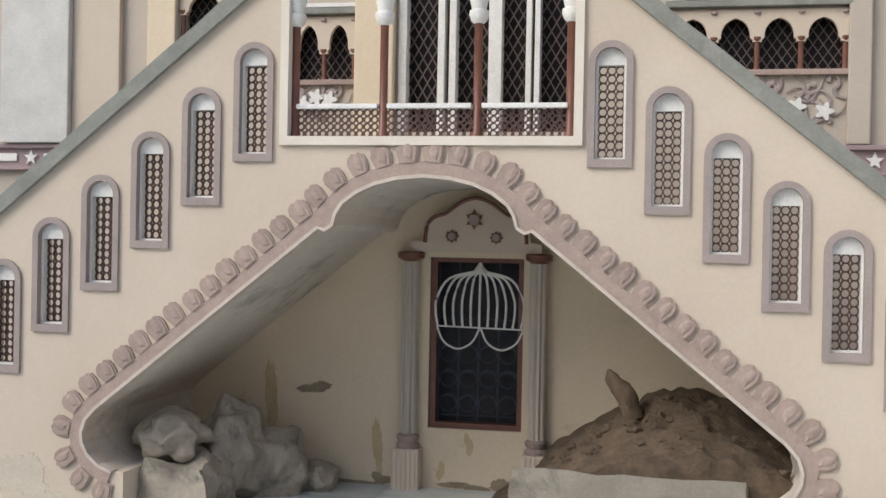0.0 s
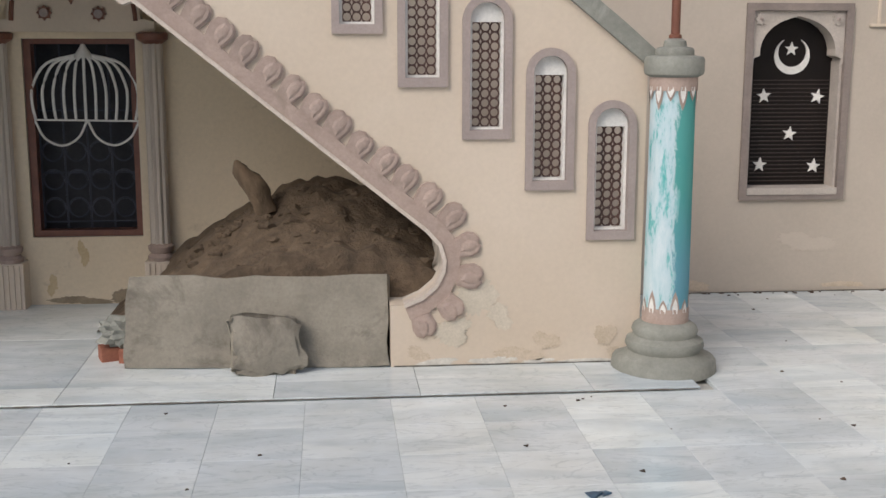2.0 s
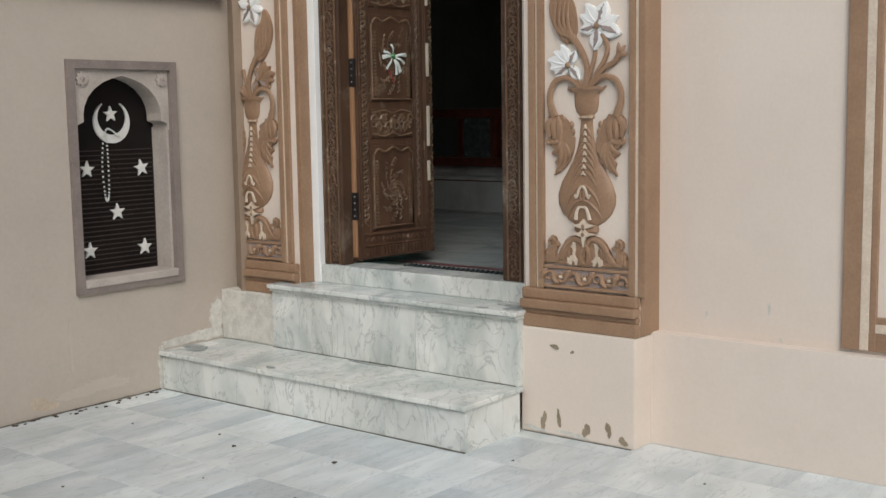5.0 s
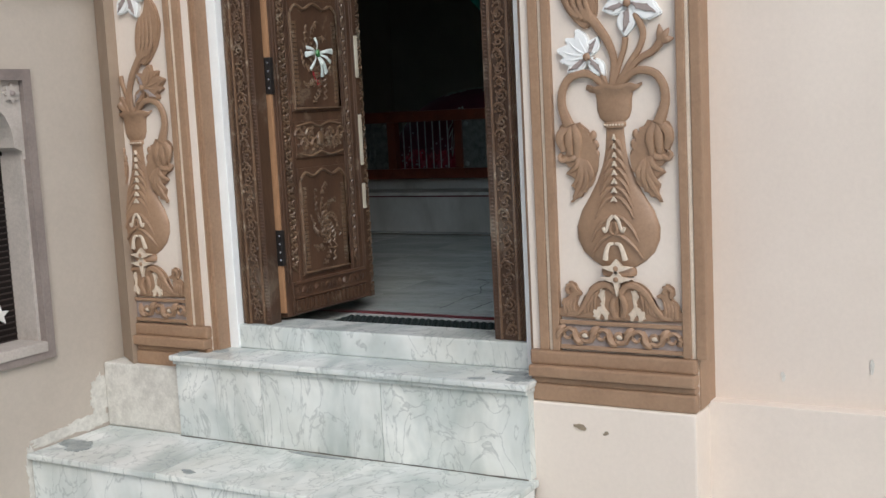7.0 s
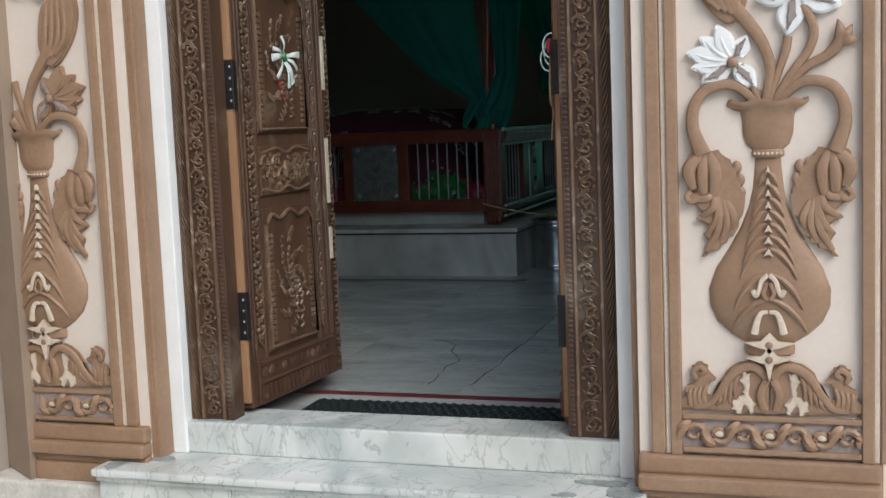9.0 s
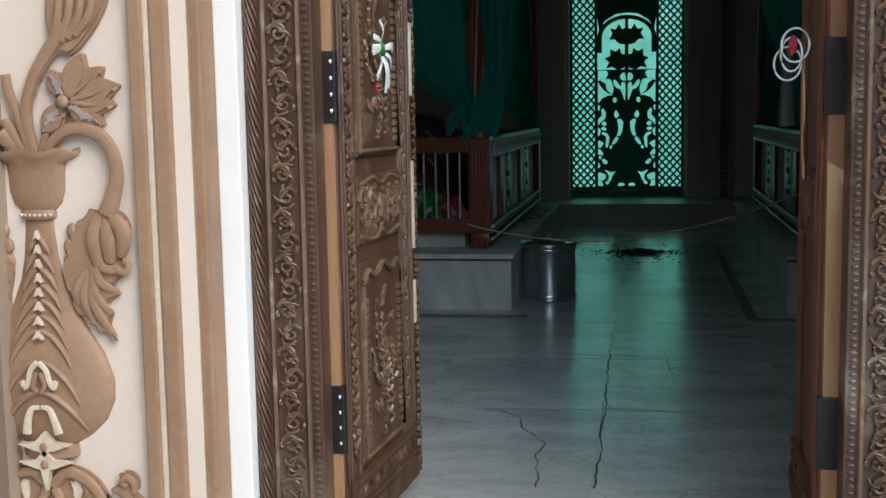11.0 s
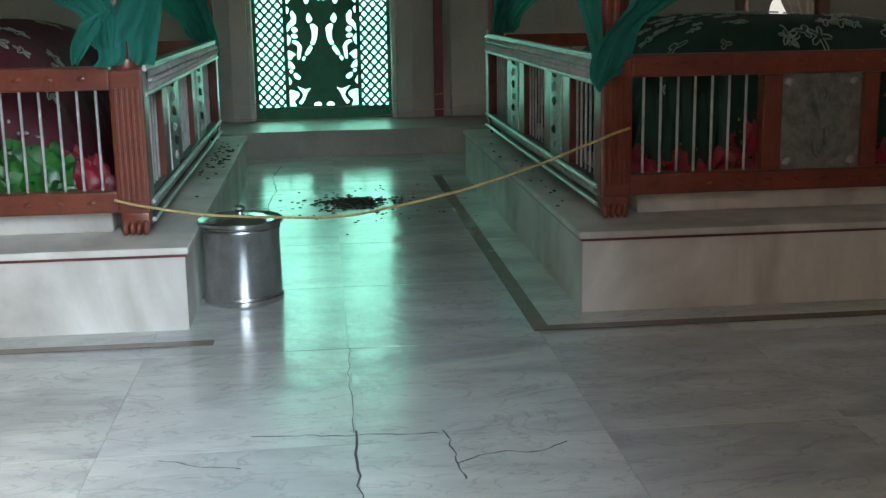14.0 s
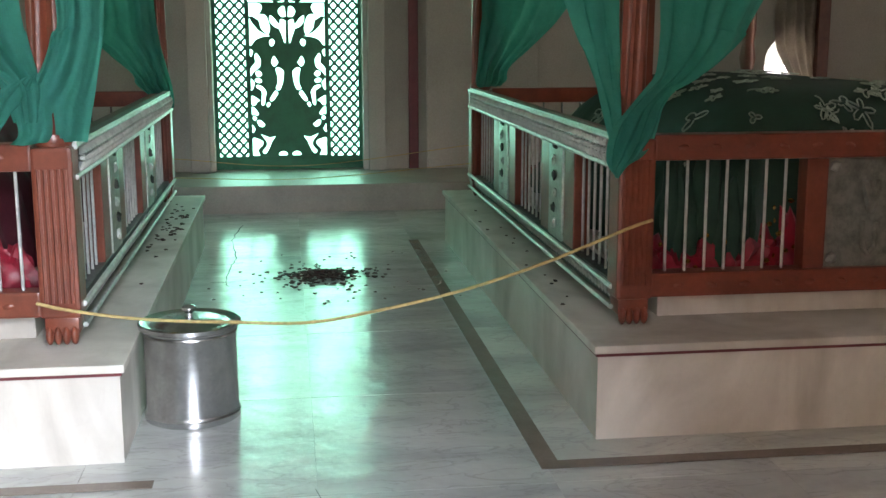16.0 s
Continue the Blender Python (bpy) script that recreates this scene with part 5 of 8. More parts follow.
    # lilies: long pointed petals, some with a tan groove
    LILIES = (((-0.078, 1.611), ((62, 0.070, 1), (212, 0.086, 1), (-49, 0.082, 1), (112, 0.098, 0), (140, 0.100, 0), (165, 0.112, 0), (185, 0.098, 0))),
              ((0.062, 1.768), ((261, 0.102, 1), (340, 0.112, 1), (20, 0.100, 0), (70, 0.105, 1), (122, 0.112, 0), (150, 0.100, 0), (190, 0.088, 1))),
              ((-0.030, 1.985), ((250, 0.10, 1), (310, 0.10, 1), (20, 0.10, 0), (80, 0.10, 1), (140, 0.10, 0), (195, 0.09, 0))))
    for n_lily, ((cu, cv), petals) in enumerate(LILIES):
        paint = low_lily if n_lily == 0 else "jamb_white"
        if yc - m * cu > ymax - 0.02:
            continue
        fl = part("lily", blob(bmesh.new(), P(cu, cv, 0.030), (0.007, 0.013, 0.013), 2), M["tan"], t, "tan lily centre", True)
        for k, (deg, L, groove) in enumerate(petals):
            a = radians(deg)
            turn = lambda p, q: (cu + (p * math.cos(a) - q * math.sin(a)) * L, cv + (p * math.sin(a) + q * math.cos(a)) * L)
            w = 0.30 if groove else 0.24
            loop = [turn(p, q * w) for p, q in ((0.06, 0.25), (0.28, 0.75), (0.50, 1.0), (0.70, 0.85), (0.86, 0.45), (1.0, 0.0), (0.86, -0.5), (0.70, -0.9), (0.50, -1.0), (0.28, -0.7), (0.06, -0.25))]
            if not inside(loop):
                continue
            cut(loop, 0.0, 0.020 + 0.0012 * (k % 4), paint, "petal", fl, "white painted petal" if paint == "jamb_white" else "")
            if groove:
                cut([turn(p, q) for p, q in ((0.12, 0.02), (0.30, 0.09), (0.55, 0.11), (0.72, 0.06), (0.84, 0.0), (0.72, -0.05), (0.55, -0.07), (0.30, -0.06))], 0.018, 0.0262, "mauve", "groove", fl, "taupe petal groove")
            else:
                line([(*turn(0.15, 0), 0.022), (*turn(0.5, 0.03), 0.024), (*turn(0.8, 0), 0.021)], 0.0045, "crease", fl, paint, lambda q: 1.2 - q)
    return t


urn_relief(5.10, 9)
urn_relief(7.17, 7.250, -1, "tan")
solid("corner_strip", plate([[(WX, 7.404), (5.195, 7.404), (5.082, 7.236), (WX, 7.243)]], "z", 0.48, 3.3), M["corner"], "plain splayed corner return beside the pilaster, shade painted in brownish", "strip", kind="structure")


# ---- steps and door ----
step1 = thing("marble_step", (4.64, 6.4, 0), "lower white marble doorstep with worn edges", "step", kind="structure")
part("riser", boxes((4.66, 5.06, 5.40, 7.40, 0, 0.182)), M["marble_step"], step1)
for ya, yb in ((5.39, 6.05), (6.053, 6.73), (6.733, 7.405)):
    part("tread", boxes((4.64, 5.08, ya, yb, 0.182, 0.205), bevel=0.005), M["marble_step"], step1)
step2 = thing("marble_step", (5.05, 6.2, 0.205), "upper white marble doorstep with moulded nosing", "step", kind="structure")
for ya, yb in ((5.41, 6.0), (6.003, 6.55), (6.553, 6.98)):
    part("riser_slab", boxes((5.06, 5.26, ya, yb, 0.205, 0.505)), M["marble_step"], step2)
part("tread", boxes((5.025, 5.30, 5.40, 6.985, 0.522, 0.545), bevel=0.007), M["marble_step"], step2)
part("nosing", boxes((5.04, 5.26, 5.405, 6.98, 0.505, 0.522), bevel=0.006), M["marble_step"], step2)
solid("threshold", boxes((5.235, 5.42, 5.475, 6.795, 0.545, 0.64), bevel=0.006), M["marble_step"], "white marble door threshold with chipped corner", "threshold", kind="structure")
solid("corner_patch", boxes((5.075, 5.30, 6.985, 7.404, 0.205, 0.478), bevel=0.01), M["stain_white"], "patched plaster between steps and wall", "plaster", kind="structure")

door_frame = thing("door_frame", (5.30, DC, 0.64), "carved dark wooden door frame with rope moulding", "door frame")
for s in (1, -1):
    f = lambda a, b: (min(DC + s * a, DC + s * b), max(DC + s * a, DC + s * b))
    y0, y1 = f(0.505, 0.648)
    jamb = part("jamb", boxes((5.262, 5.33, y0, y1, 0.64, 3.2), bevel=0.004), M["teak"], door_frame)
    bm = bmesh.new()
    yr = DC + s * 0.630
    z = 0.66
    while z < 2.7:
        blob(bm, (5.262, yr, z), (0.009, 0.018, 0.013), 1)
        for v in bm.verts[-42:]:
            v.co.z += s * (v.co.y - yr) * 0.9
        z += 0.025
    part("rope_moulding", bm, M["teak_worn"], jamb, "worn twisted rope carving", True)
    bm = bmesh.new()
    for edge in (0.605, 0.535):
        tube(bm, [(5.26, DC + s * edge, 0.645), (5.26, DC + s * edge, 3.1)], 0.006, 5)
    yv = DC + s * 0.57
    tube(bm, [(5.259, yv + 0.015 * math.sin((0.66 + 0.01 * q) * 2 * math.pi / 0.092), 0.66 + 0.01 * q) for q in range(205)], 0.0042, 5)
    z = 0.68
    k = 0
    while z < 2.7:
        sg = 1 if k % 2 else -1
        tube(bm, [(5.258 - 0.0002 * q, yv + sg * (0.004 + (0.021 - 0.0012 * q) * math.cos(q * 0.52 + 0.4)), z + (0.021 - 0.0012 * q) * math.sin(q * 0.52 + 0.4)) for q in range(15)], 0.0036, 5, lambda q: 1.15 - 0.4 * q)
        for q in range(4):
            a = 0.9 + 1.35 * q + k
            tube(bm, smooth_path([(5.260, yv + sg * 0.012 + 0.012 * math.cos(a), z + 0.014 * math.sin(a)), (5.2555, yv + sg * 0.006 + 0.021 * math.cos(a + 0.3), z + 0.022 * math.sin(a + 0.3)), (5.260, yv + 0.024 * math.cos(a + 0.7), z + 0.026 * math.sin(a + 0.7))], 3), 0.0042, 5, lambda q: 1.1 - 0.7 * q)
        z += 0.046
        k += 1
    part("scroll_carving", bm, M["teak_worn"], jamb, "", True)
    bm = bmesh.new()
    z = 0.66
    while z < 2.7:
        blob(bm, (5.261, DC + s * 0.519, z), (0.004, 0.008, 0.005), 1)
        z += 0.0135
    part("bead_row", bm, M["teak"], jamb, "", True)
part("head", boxes((5.262, 5.40, DC - 0.648, DC + 0.648, 3.2, 3.38)), M["teak"], door_frame)


def door_leaf(hinge, turn, side, label, face_mat, carved=True):
    """A carved leaf: local x from the hinge to the tip, local y its thickness, the carved face at -y * side."""
    W, H0, H1, T = 0.565, 0.655, 2.75, 0.05
    leaf = thing("door_leaf", (0, 0, 0), label, "door")
    part("board", boxes((0.0, W, -T / 2, T / 2, H0, H1), bevel=0.004), face_mat, leaf)
    part("hinge_edge", boxes((-0.012, 0.0, -T / 2 + 0.004, T / 2 - 0.004, H0 + 0.02, H1)), M["raw"], leaf, "pale raw wood edge")
    fy = -side * T / 2

    def at(u, v, d=0.0):
        return (u, fy - side * d, v)

    for za in (0.87, 1.56, 2.3):
        hg = part("hinge", boxes((-0.016, 0.004, -T / 2 - 0.006, T / 2 + 0.006, za, za + 0.145), bevel=0.003), M["hinge"], leaf, "black iron hinge plate")
        for q in range(4):
            part("rivet", lathe(bmesh.new(), [(0.004, za + 0.02 + 0.033 * q), (0.005, za + 0.024 + 0.033 * q), (0.004, za + 0.028 + 0.033 * q)], -0.017, -T / 2 + 0.003, 8), M["steel"], hg)
    bm = bmesh.new()
    for u, rr in ((0.014, 0.004), (0.032, 0.005), (0.088, 0.005), (0.098, 0.003), (0.425, 0.004), (0.438, 0.006), (0.468, 0.004), (0.482, 0.006), (0.512, 0.004), (0.526, 0.005)):
        tube(bm, [at(u, H0 + 0.14, 0.003), at(u, H1 - 0.05, 0.003)], rr, 5)
    part("stile_moulding", bm, face_mat, leaf, "", True)
    for u0, am in ((0.06, 0.016), (0.453, 0.008)) if carved else ():
        bm = bmesh.new()
        k, v = 0, H0 + 0.2
        while v < 2.5:
            sg = 1 if k % 2 else -1
            tube(bm, smooth_path([at(u0 - sg * am, v - 0.022, 0.003), at(u0 + sg * am * 0.9, v, 0.007), at(u0 + sg * am * 0.8, v + 0.018, 0.007), at(u0, v + 0.013, 0.005)], 3), 0.0042, 5)
            blob(bm, at(u0 - sg * am * 0.6, v + 0.008, 0.003), (am * 0.4, 0.005, 0.007), 1, 0.4, k)
            v += 0.025
            k += 1
        part("vine_carving", bm, M["teak_worn"], leaf, "", True)
    bm = bmesh.new()
    v = H0 + 0.01 if carved else 3
    k = 0
    while v < 2.6:
        sg = 1 if k % 2 else -1
        tube(bm, smooth_path([(W + 0.002, fy * 0.2, v - 0.012), (W + 0.012, fy * 0.5, v + sg * 0.006), (W + 0.010, fy * 0.85 - side * 0.006, v + 0.010), (W + 0.001, fy - side * 0.008, v + sg * 0.008), (W - 0.012, fy - side * 0.006, v - 0.006 * sg)], 3), 0.0062 + 0.002 * math.sin(k * 1.7), 5, lambda q: 0.75 + 0.5 * math.sin(7 * q))
        blob(bm, (W + 0.004, fy * 0.75, v + 0.012), (0.010, 0.008, 0.006 + 0.003 * math.sin(k * 2.3)), 1, 0.9, k)
        v += 0.019 + 0.004 * math.sin(k * 0.9)
        k += 1
    if carved:
        part("astragal", bm, M["teak_left"], leaf, "lumpy carved meeting edge", True)
        for va, vb in ((1.05, 1.16), (1.24, 1.46), (1.62, 1.80), (2.0, 2.18)):
            part("bare_strip", boxes((W - 0.040, W - 0.016, min(fy, fy - side * 0.009), max(fy, fy - side * 0.009), va, vb), bevel=0.003), M["pale"], leaf, "bare bleached patch on the stile")
    else:
        part("edge_bead", tube(bm, [(W, 0, H0), (W, 0, H1)], 0.024, 8), face_mat, leaf, "plain rounded meeting edge", True)
    for za, zb, style in ((H0 + 0.155, H0 + 0.60, 0), (H0 + 0.64, H0 + 0.79, 1), (H0 + 0.83, H0 + 1.28, 0), (H0 + 1.32, H0 + 1.47, 1), (H0 + 1.51, H0 + 1.95, 0)):
        if not carved and style == 0:
            continue
        pn = part("panel", boxes((0.105, 0.415, min(fy, fy - side * 0.008), max(fy, fy - side * 0.008), za, zb), bevel=0.003), face_mat, leaf)
        bm = bmesh.new()
        if style == 0:
            cr = [at(0.115, za + 0.012, 0.010), at(0.115, zb - 0.05, 0.010), at(0.15, zb - 0.02, 0.011), at(0.20, zb - 0.035, 0.011), at(0.26, zb - 0.012, 0.011), at(0.32, zb - 0.035, 0.011), at(0.37, zb - 0.02, 0.011), at(0.405, zb - 0.05, 0.010), at(0.405, za + 0.012, 0.010), at(0.115, za + 0.012, 0.010)]
            tube(bm, cr[:2] + smooth_path(cr[1:8], 4)[1:-1] + cr[7:], 0.0065, 6)
            n = int((zb - za - 0.1) / 0.018)
            for k in range(n if carved else 0):
                for u in (0.137, 0.383):
                    box(bm, u - 0.009, u + 0.009, min(fy - side * 0.006, fy - side * 0.014), max(fy - side * 0.006, fy - side * 0.014), za + 0.03 + 0.018 * k, za + 0.042 + 0.018 * k)
            rnd = random.Random(int(za * 100))
            cu, cv = 0.26, (za + zb) / 2
            for k in range(74 if carved else 5):
                a = k * 0.77
                r = 0.010 + 0.0013 * k
                u1, v1 = cu + r * math.cos(a) * 0.9, cv - 0.02 + r * math.sin(a) * 1.7
                b2 = a + rnd.uniform(0.8, 2.2)
                tube(bm, smooth_path([at(u1, v1, 0.007), at(u1 + 0.016 * math.cos(b2), v1 + 0.02 * math.sin(b2), 0.013), at(u1 + 0.02 * math.cos(b2 + 1), v1 + 0.03 * math.sin(b2 + 0.8), 0.007)], 3), 0.0046, 5, lambda q: 1.2 - 0.6 * q)
            for k in range(6):
                blob(bm, at(cu, cv - 0.07 + 0.02 * k, 0.01), (0.022 - 0.002 * abs(k - 3), 0.008, 0.008), 1)
        else:
            for s in (1, -1):
                for q in range(4 if carved else 1):
                    c2u, c2v = 0.26 + s * (0.03 + 0.034 * q), (za + zb) / 2 + (0.02 if q % 2 else -0.02)
                    tube(bm, [at(c2u + (0.026 - 0.0016 * k) * math.cos(k * 0.55) * s, c2v + (0.030 - 0.0018 * k) * math.sin(k * 0.55), 0.009) for k in range(13)], 0.0065, 5)
            blob(bm, at(0.26, (za + zb) / 2, 0.008), (0.024, 0.012, 0.03), 2, 0.2)
            rnd = random.Random(int(za * 100))
            for k in range(60 if carved else 0):
                u1, v1, b2 = rnd.uniform(0.12, 0.40), (za + zb) / 2 + rnd.uniform(-0.05, 0.05), rnd.uniform(0, 6.28)
                tube(bm, smooth_path([at(u1, v1, 0.005), at(u1 + 0.012 * math.cos(b2), v1 + 0.012 * math.sin(b2), 0.012), at(u1 + 0.016 * math.cos(b2 + 1), v1 + 0.018 * math.sin(b2 + 0.8), 0.006)], 3), 0.0036, 5, lambda q: 1.2 - 0.6 * q)
            for s in (1, -1):
                tube(bm, smooth_path([at(0.115, (za + zb) / 2 + s * 0.055, 0.008), at(0.2, (za + zb) / 2 + s * 0.068, 0.01), at(0.26, (za + zb) / 2 + s * 0.052, 0.01), at(0.32, (za + zb) / 2 + s * 0.068, 0.01), at(0.405, (za + zb) / 2 + s * 0.055, 0.008)], 4), 0.0055, 5)
        part("panel_carving", bm, M["teak_worn"] if side > 0 else M["teak_red"], pn, "", True)
    foot = part("bottom_rail", boxes((0.03, 0.51, min(fy, fy - side * 0.012), max(fy, fy - side * 0.012), H0 + 0.005, H0 + 0.14), bevel=0.003), face_mat, leaf)
    bm = bmesh.new()
    for k in range(18):
        box(bm, 0.045 + 0.026 * k, 0.058 + 0.026 * k, min(fy - side * 0.012, fy - side * 0.022), max(fy - side * 0.012, fy - side * 0.022), H0 + 0.02, H0 + 0.065)
    for v in (0.012, 0.072, 0.132):
        tube(bm, [at(0.035, H0 + v, 0.014), at(0.505, H0 + v, 0.014)], 0.006, 5)
    for k in range(12):
        blob(bm, at(0.06 + 0.038 * k, H0 + 0.102, 0.014), (0.016, 0.008, 0.016), 1, 0.5, k)
    part("rail_carving", bm, face_mat, foot, "", True)
    leaf.matrix_basis = pose(hinge[0], hinge[1], 0, 0, 0, turn)
    return leaf


door_leaf((5.35, 6.645), -4.3, 1, "weathered carved wooden door leaf standing open inwards", M["teak_dark"])
door_leaf((5.35, 5.636), -3.0, -1, "reddish carved wooden door leaf standing open inwards", M["teak_red"], False)


bow = thing("ribbon_bow", (5.70, 6.565, 1.72), "clear plastic ribbon bow with red threads on the door leaf", "ribbon")
for k, (dx, dz, w) in enumerate(((-0.09, 0.0, 0.014), (0.10, 0.015, 0.014), (-0.06, -0.06, 0.010), (0.05, -0.075, 0.016), (0.085, -0.03, 0.010), (-0.02, 0.07, 0.009), (-0.08, 0.03, 0.008), (0.02, -0.09, 0.012))):
    pts = [(5.70, 6.562, 1.72), (5.70 + dx * 0.5, 6.545, 1.722 + dz * 0.5), (5.70 + dx, 6.55, 1.715 + dz)]
    part("strand", tube(bmesh.new(), smooth_path(pts, 4), w * 0.7, 8, lambda q: 0.35 + 0.9 * q, 0.25, (0, 1, 0)), M["plastic_white"], bow)
part("knot", blob(bmesh.new(), (5.70, 6.555, 1.722), (0.016, 0.012, 0.016), 2, 0.5, 3), M["brightgreen"], bow, "small green knot")
for k in range(4):
    c = Vector((5.69 + 0.008 * k, 6.562, 1.65 - 0.012 * k))
    part("red_thread", tube(bmesh.new(), [c + Vector((0.02 * math.cos(a), 0, 0.03 * math.sin(a))) for a in [2 * math.pi * q / 14 for q in range(15)]], 0.0022, 5), M["redthread"], bow)
bow.location += Vector((-0.085, 0.03, 0))
bangles = thing("hanging_bangles", (5.80, 5.655, 1.69), "white and red bangles with threads hanging on the door leaf", "bangles")
for k in range(3):
    c = Vector((5.80 + 0.01 * k, 5.656 + 0.006 * k, 1.70 - 0.018 * k))
    part("bangle", tube(bmesh.new(), [c + Vector((0.012 * math.cos(a), 0.026 * math.cos(a) * (1 if k != 1 else 0.75), 0.034 * math.sin(a))) for a in [2 * math.pi * q / 20 for q in range(21)]], 0.0022, 6), M["plastic_white"], bangles)
part("red_knot", blob(bmesh.new(), (5.80, 5.66, 1.70), (0.010, 0.010, 0.020), 2, 0.4, 4), M["redthread"], bangles)
for k in range(4):
    part("thread", tube(bmesh.new(), smooth_path([(5.76 - 0.006 * k, 5.646, 1.67), (5.755 - 0.01 * k, 5.646, 1.58 - 0.01 * k), (5.757, 5.645, 1.52), (5.75 - 0.008 * k, 5.645, 1.47 - 0.012 * k)], 4), 0.0024, 5), M["raw"], bangles)
black_cloth = solid("black_cloth", tube(bmesh.new(), smooth_path([(5.845, 5.658, 1.70), (5.85, 5.662, 1.64), (5.855, 5.662, 1.58), (5.85, 5.66, 1.535)], 4), 0.017, 8, lambda q: 0.6 + 0.5 * q, 0.5), M["rubber"], "black cloth strip hanging from the door edge", "cloth", base=(5.85, 5.66, 1.535))

bangles.location += Vector((-0.30, 0.045, 0))
black_cloth.location += Vector((-0.20, 0.035, 0))

# ---- room ----
FZ = 0.594
PZ = 0.876
solid("floor_room_base", boxes((5.42, 14.3, 0.4, 11.4, 0.3, FZ - 0.004)), M["grout"], "dark joints under the marble floor", "floor", kind="structure")
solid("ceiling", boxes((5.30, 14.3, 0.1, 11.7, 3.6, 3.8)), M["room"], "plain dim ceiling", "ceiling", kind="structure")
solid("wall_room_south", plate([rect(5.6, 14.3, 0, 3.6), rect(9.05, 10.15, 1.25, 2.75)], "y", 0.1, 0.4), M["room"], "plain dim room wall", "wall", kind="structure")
# The opening at x 9.05 to 10.15 is unseen, added for its lamp.
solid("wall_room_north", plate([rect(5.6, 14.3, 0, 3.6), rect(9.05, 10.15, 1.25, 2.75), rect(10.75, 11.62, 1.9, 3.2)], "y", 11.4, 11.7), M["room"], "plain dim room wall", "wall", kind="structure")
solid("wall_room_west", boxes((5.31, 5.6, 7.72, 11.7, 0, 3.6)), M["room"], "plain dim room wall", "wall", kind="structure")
FX = 13.865
WIN = rect(5.655, 6.695, 0.772, 2.95)
WIN2 = arch_loop(2.36, 2.68, 0.95, 1.68, 12, 0.06)
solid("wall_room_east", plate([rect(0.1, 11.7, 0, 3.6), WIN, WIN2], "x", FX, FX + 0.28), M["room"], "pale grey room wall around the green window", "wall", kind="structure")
solid("sill_step", boxes((13.06, FX, 0.4, 11.4, FZ - 0.02, 0.772), bevel=0.006), M["darkstone"], "low aged stone step along the end wall", "step", kind="structure")
for ya, yb, d, mt in ((5.50, 5.62, 0.10, "room"), (5.62, 5.655, 0.05, "marble_plat"), (6.695, 6.73, 0.05, "marble_plat"), (6.73, 6.86, 0.10, "room"), (5.26, 5.33, 0.03, "redline"), (4.4, 5.2, 0.05, "room"), (7.05, 7.7, 0.05, "room")):
    solid("wall_pier", boxes((FX - d, FX + 0.002, ya, yb, 0.774, 3.6), bevel=0.006), M[mt], "plain pier beside the end window" if mt == "room" else ("pale marble window jamb" if mt == "marble_plat" else "dark red painted strip on the end wall"), "pier", kind="structure")

# green window screen
scr = thing("green_screen_window", (FX + 0.08, 6.175, 0.773), "green pierced window screen with diamond lattice and vase motif", "window")
sx0, sx1 = FX + 0.07, FX + 0.09
part("bottom_rail", boxes((sx0, sx1, 5.655, 6.695, 0.773, 0.865)), M["greenboard"], scr)
for y in (5.668, 5.895, 6.455, 6.682):
    part("upright", boxes((sx0 - 0.005, sx1 + 0.005, y - 0.013, y + 0.013, 0.865, 2.95)), M["greenboard"], scr)
for ya, yb in ((5.681, 5.882), (6.468, 6.669)):
    bm = bmesh.new()
    n = 60
    cw = (yb - ya) / 3.0
    for j in range(n):
        for i in range(5):
            off = 0 if j % 2 == 0 else 0.5
            cy, cz = ya + cw * (i + off), 0.865 + (cw * 0.54) * (j + 0.2)
            for du in (-1, 1):
                y1, y2 = cy, cy + du * cw / 2
                z1, z2 = cz - cw * 0.54, cz
                if max(z1, z2) > 2.95 or min(y1, y2) < ya - 1e-4 or max(y1, y2) > yb + 1e-4:
                    continue
                dx, dz = y2 - y1, z2 - z1
                L = math.hypot(dx, dz)
                nx, nz = -dz / L * 0.0088, dx / L * 0.0088
                plate([[(y1 - nx, z1 - nz), (y2 - nx, z2 - nz), (y2 + nx, z2 + nz), (y1 + nx, z1 + nz)]], "x", sx0 + (0.002 if du > 0 else 0), sx0 + 0.012, bm)
    part("lattice", bm, M["greenboard"], scr, "green diamond lattice")
part("glass", boxes((sx1 + 0.02, sx1 + 0.024, 5.656, 6.694, 0.774, 2.949)), M["glass"], scr, "green tinted glass pane")
YC = 6.175
bm = bmesh.new()


DEPTH = [0.0]


def shape(pts, mirror=True):
    DEPTH[0] += 0.0006
    plate([[(YC - u, v) for u, v in pts]], "x", sx0 + DEPTH[0], sx1 + DEPTH[0], bm)
    if mirror:
        DEPTH[0] += 0.0006
        plate([[(YC + u, v) for u, v in pts]], "x", sx0 + DEPTH[0], sx1 + DEPTH[0], bm)


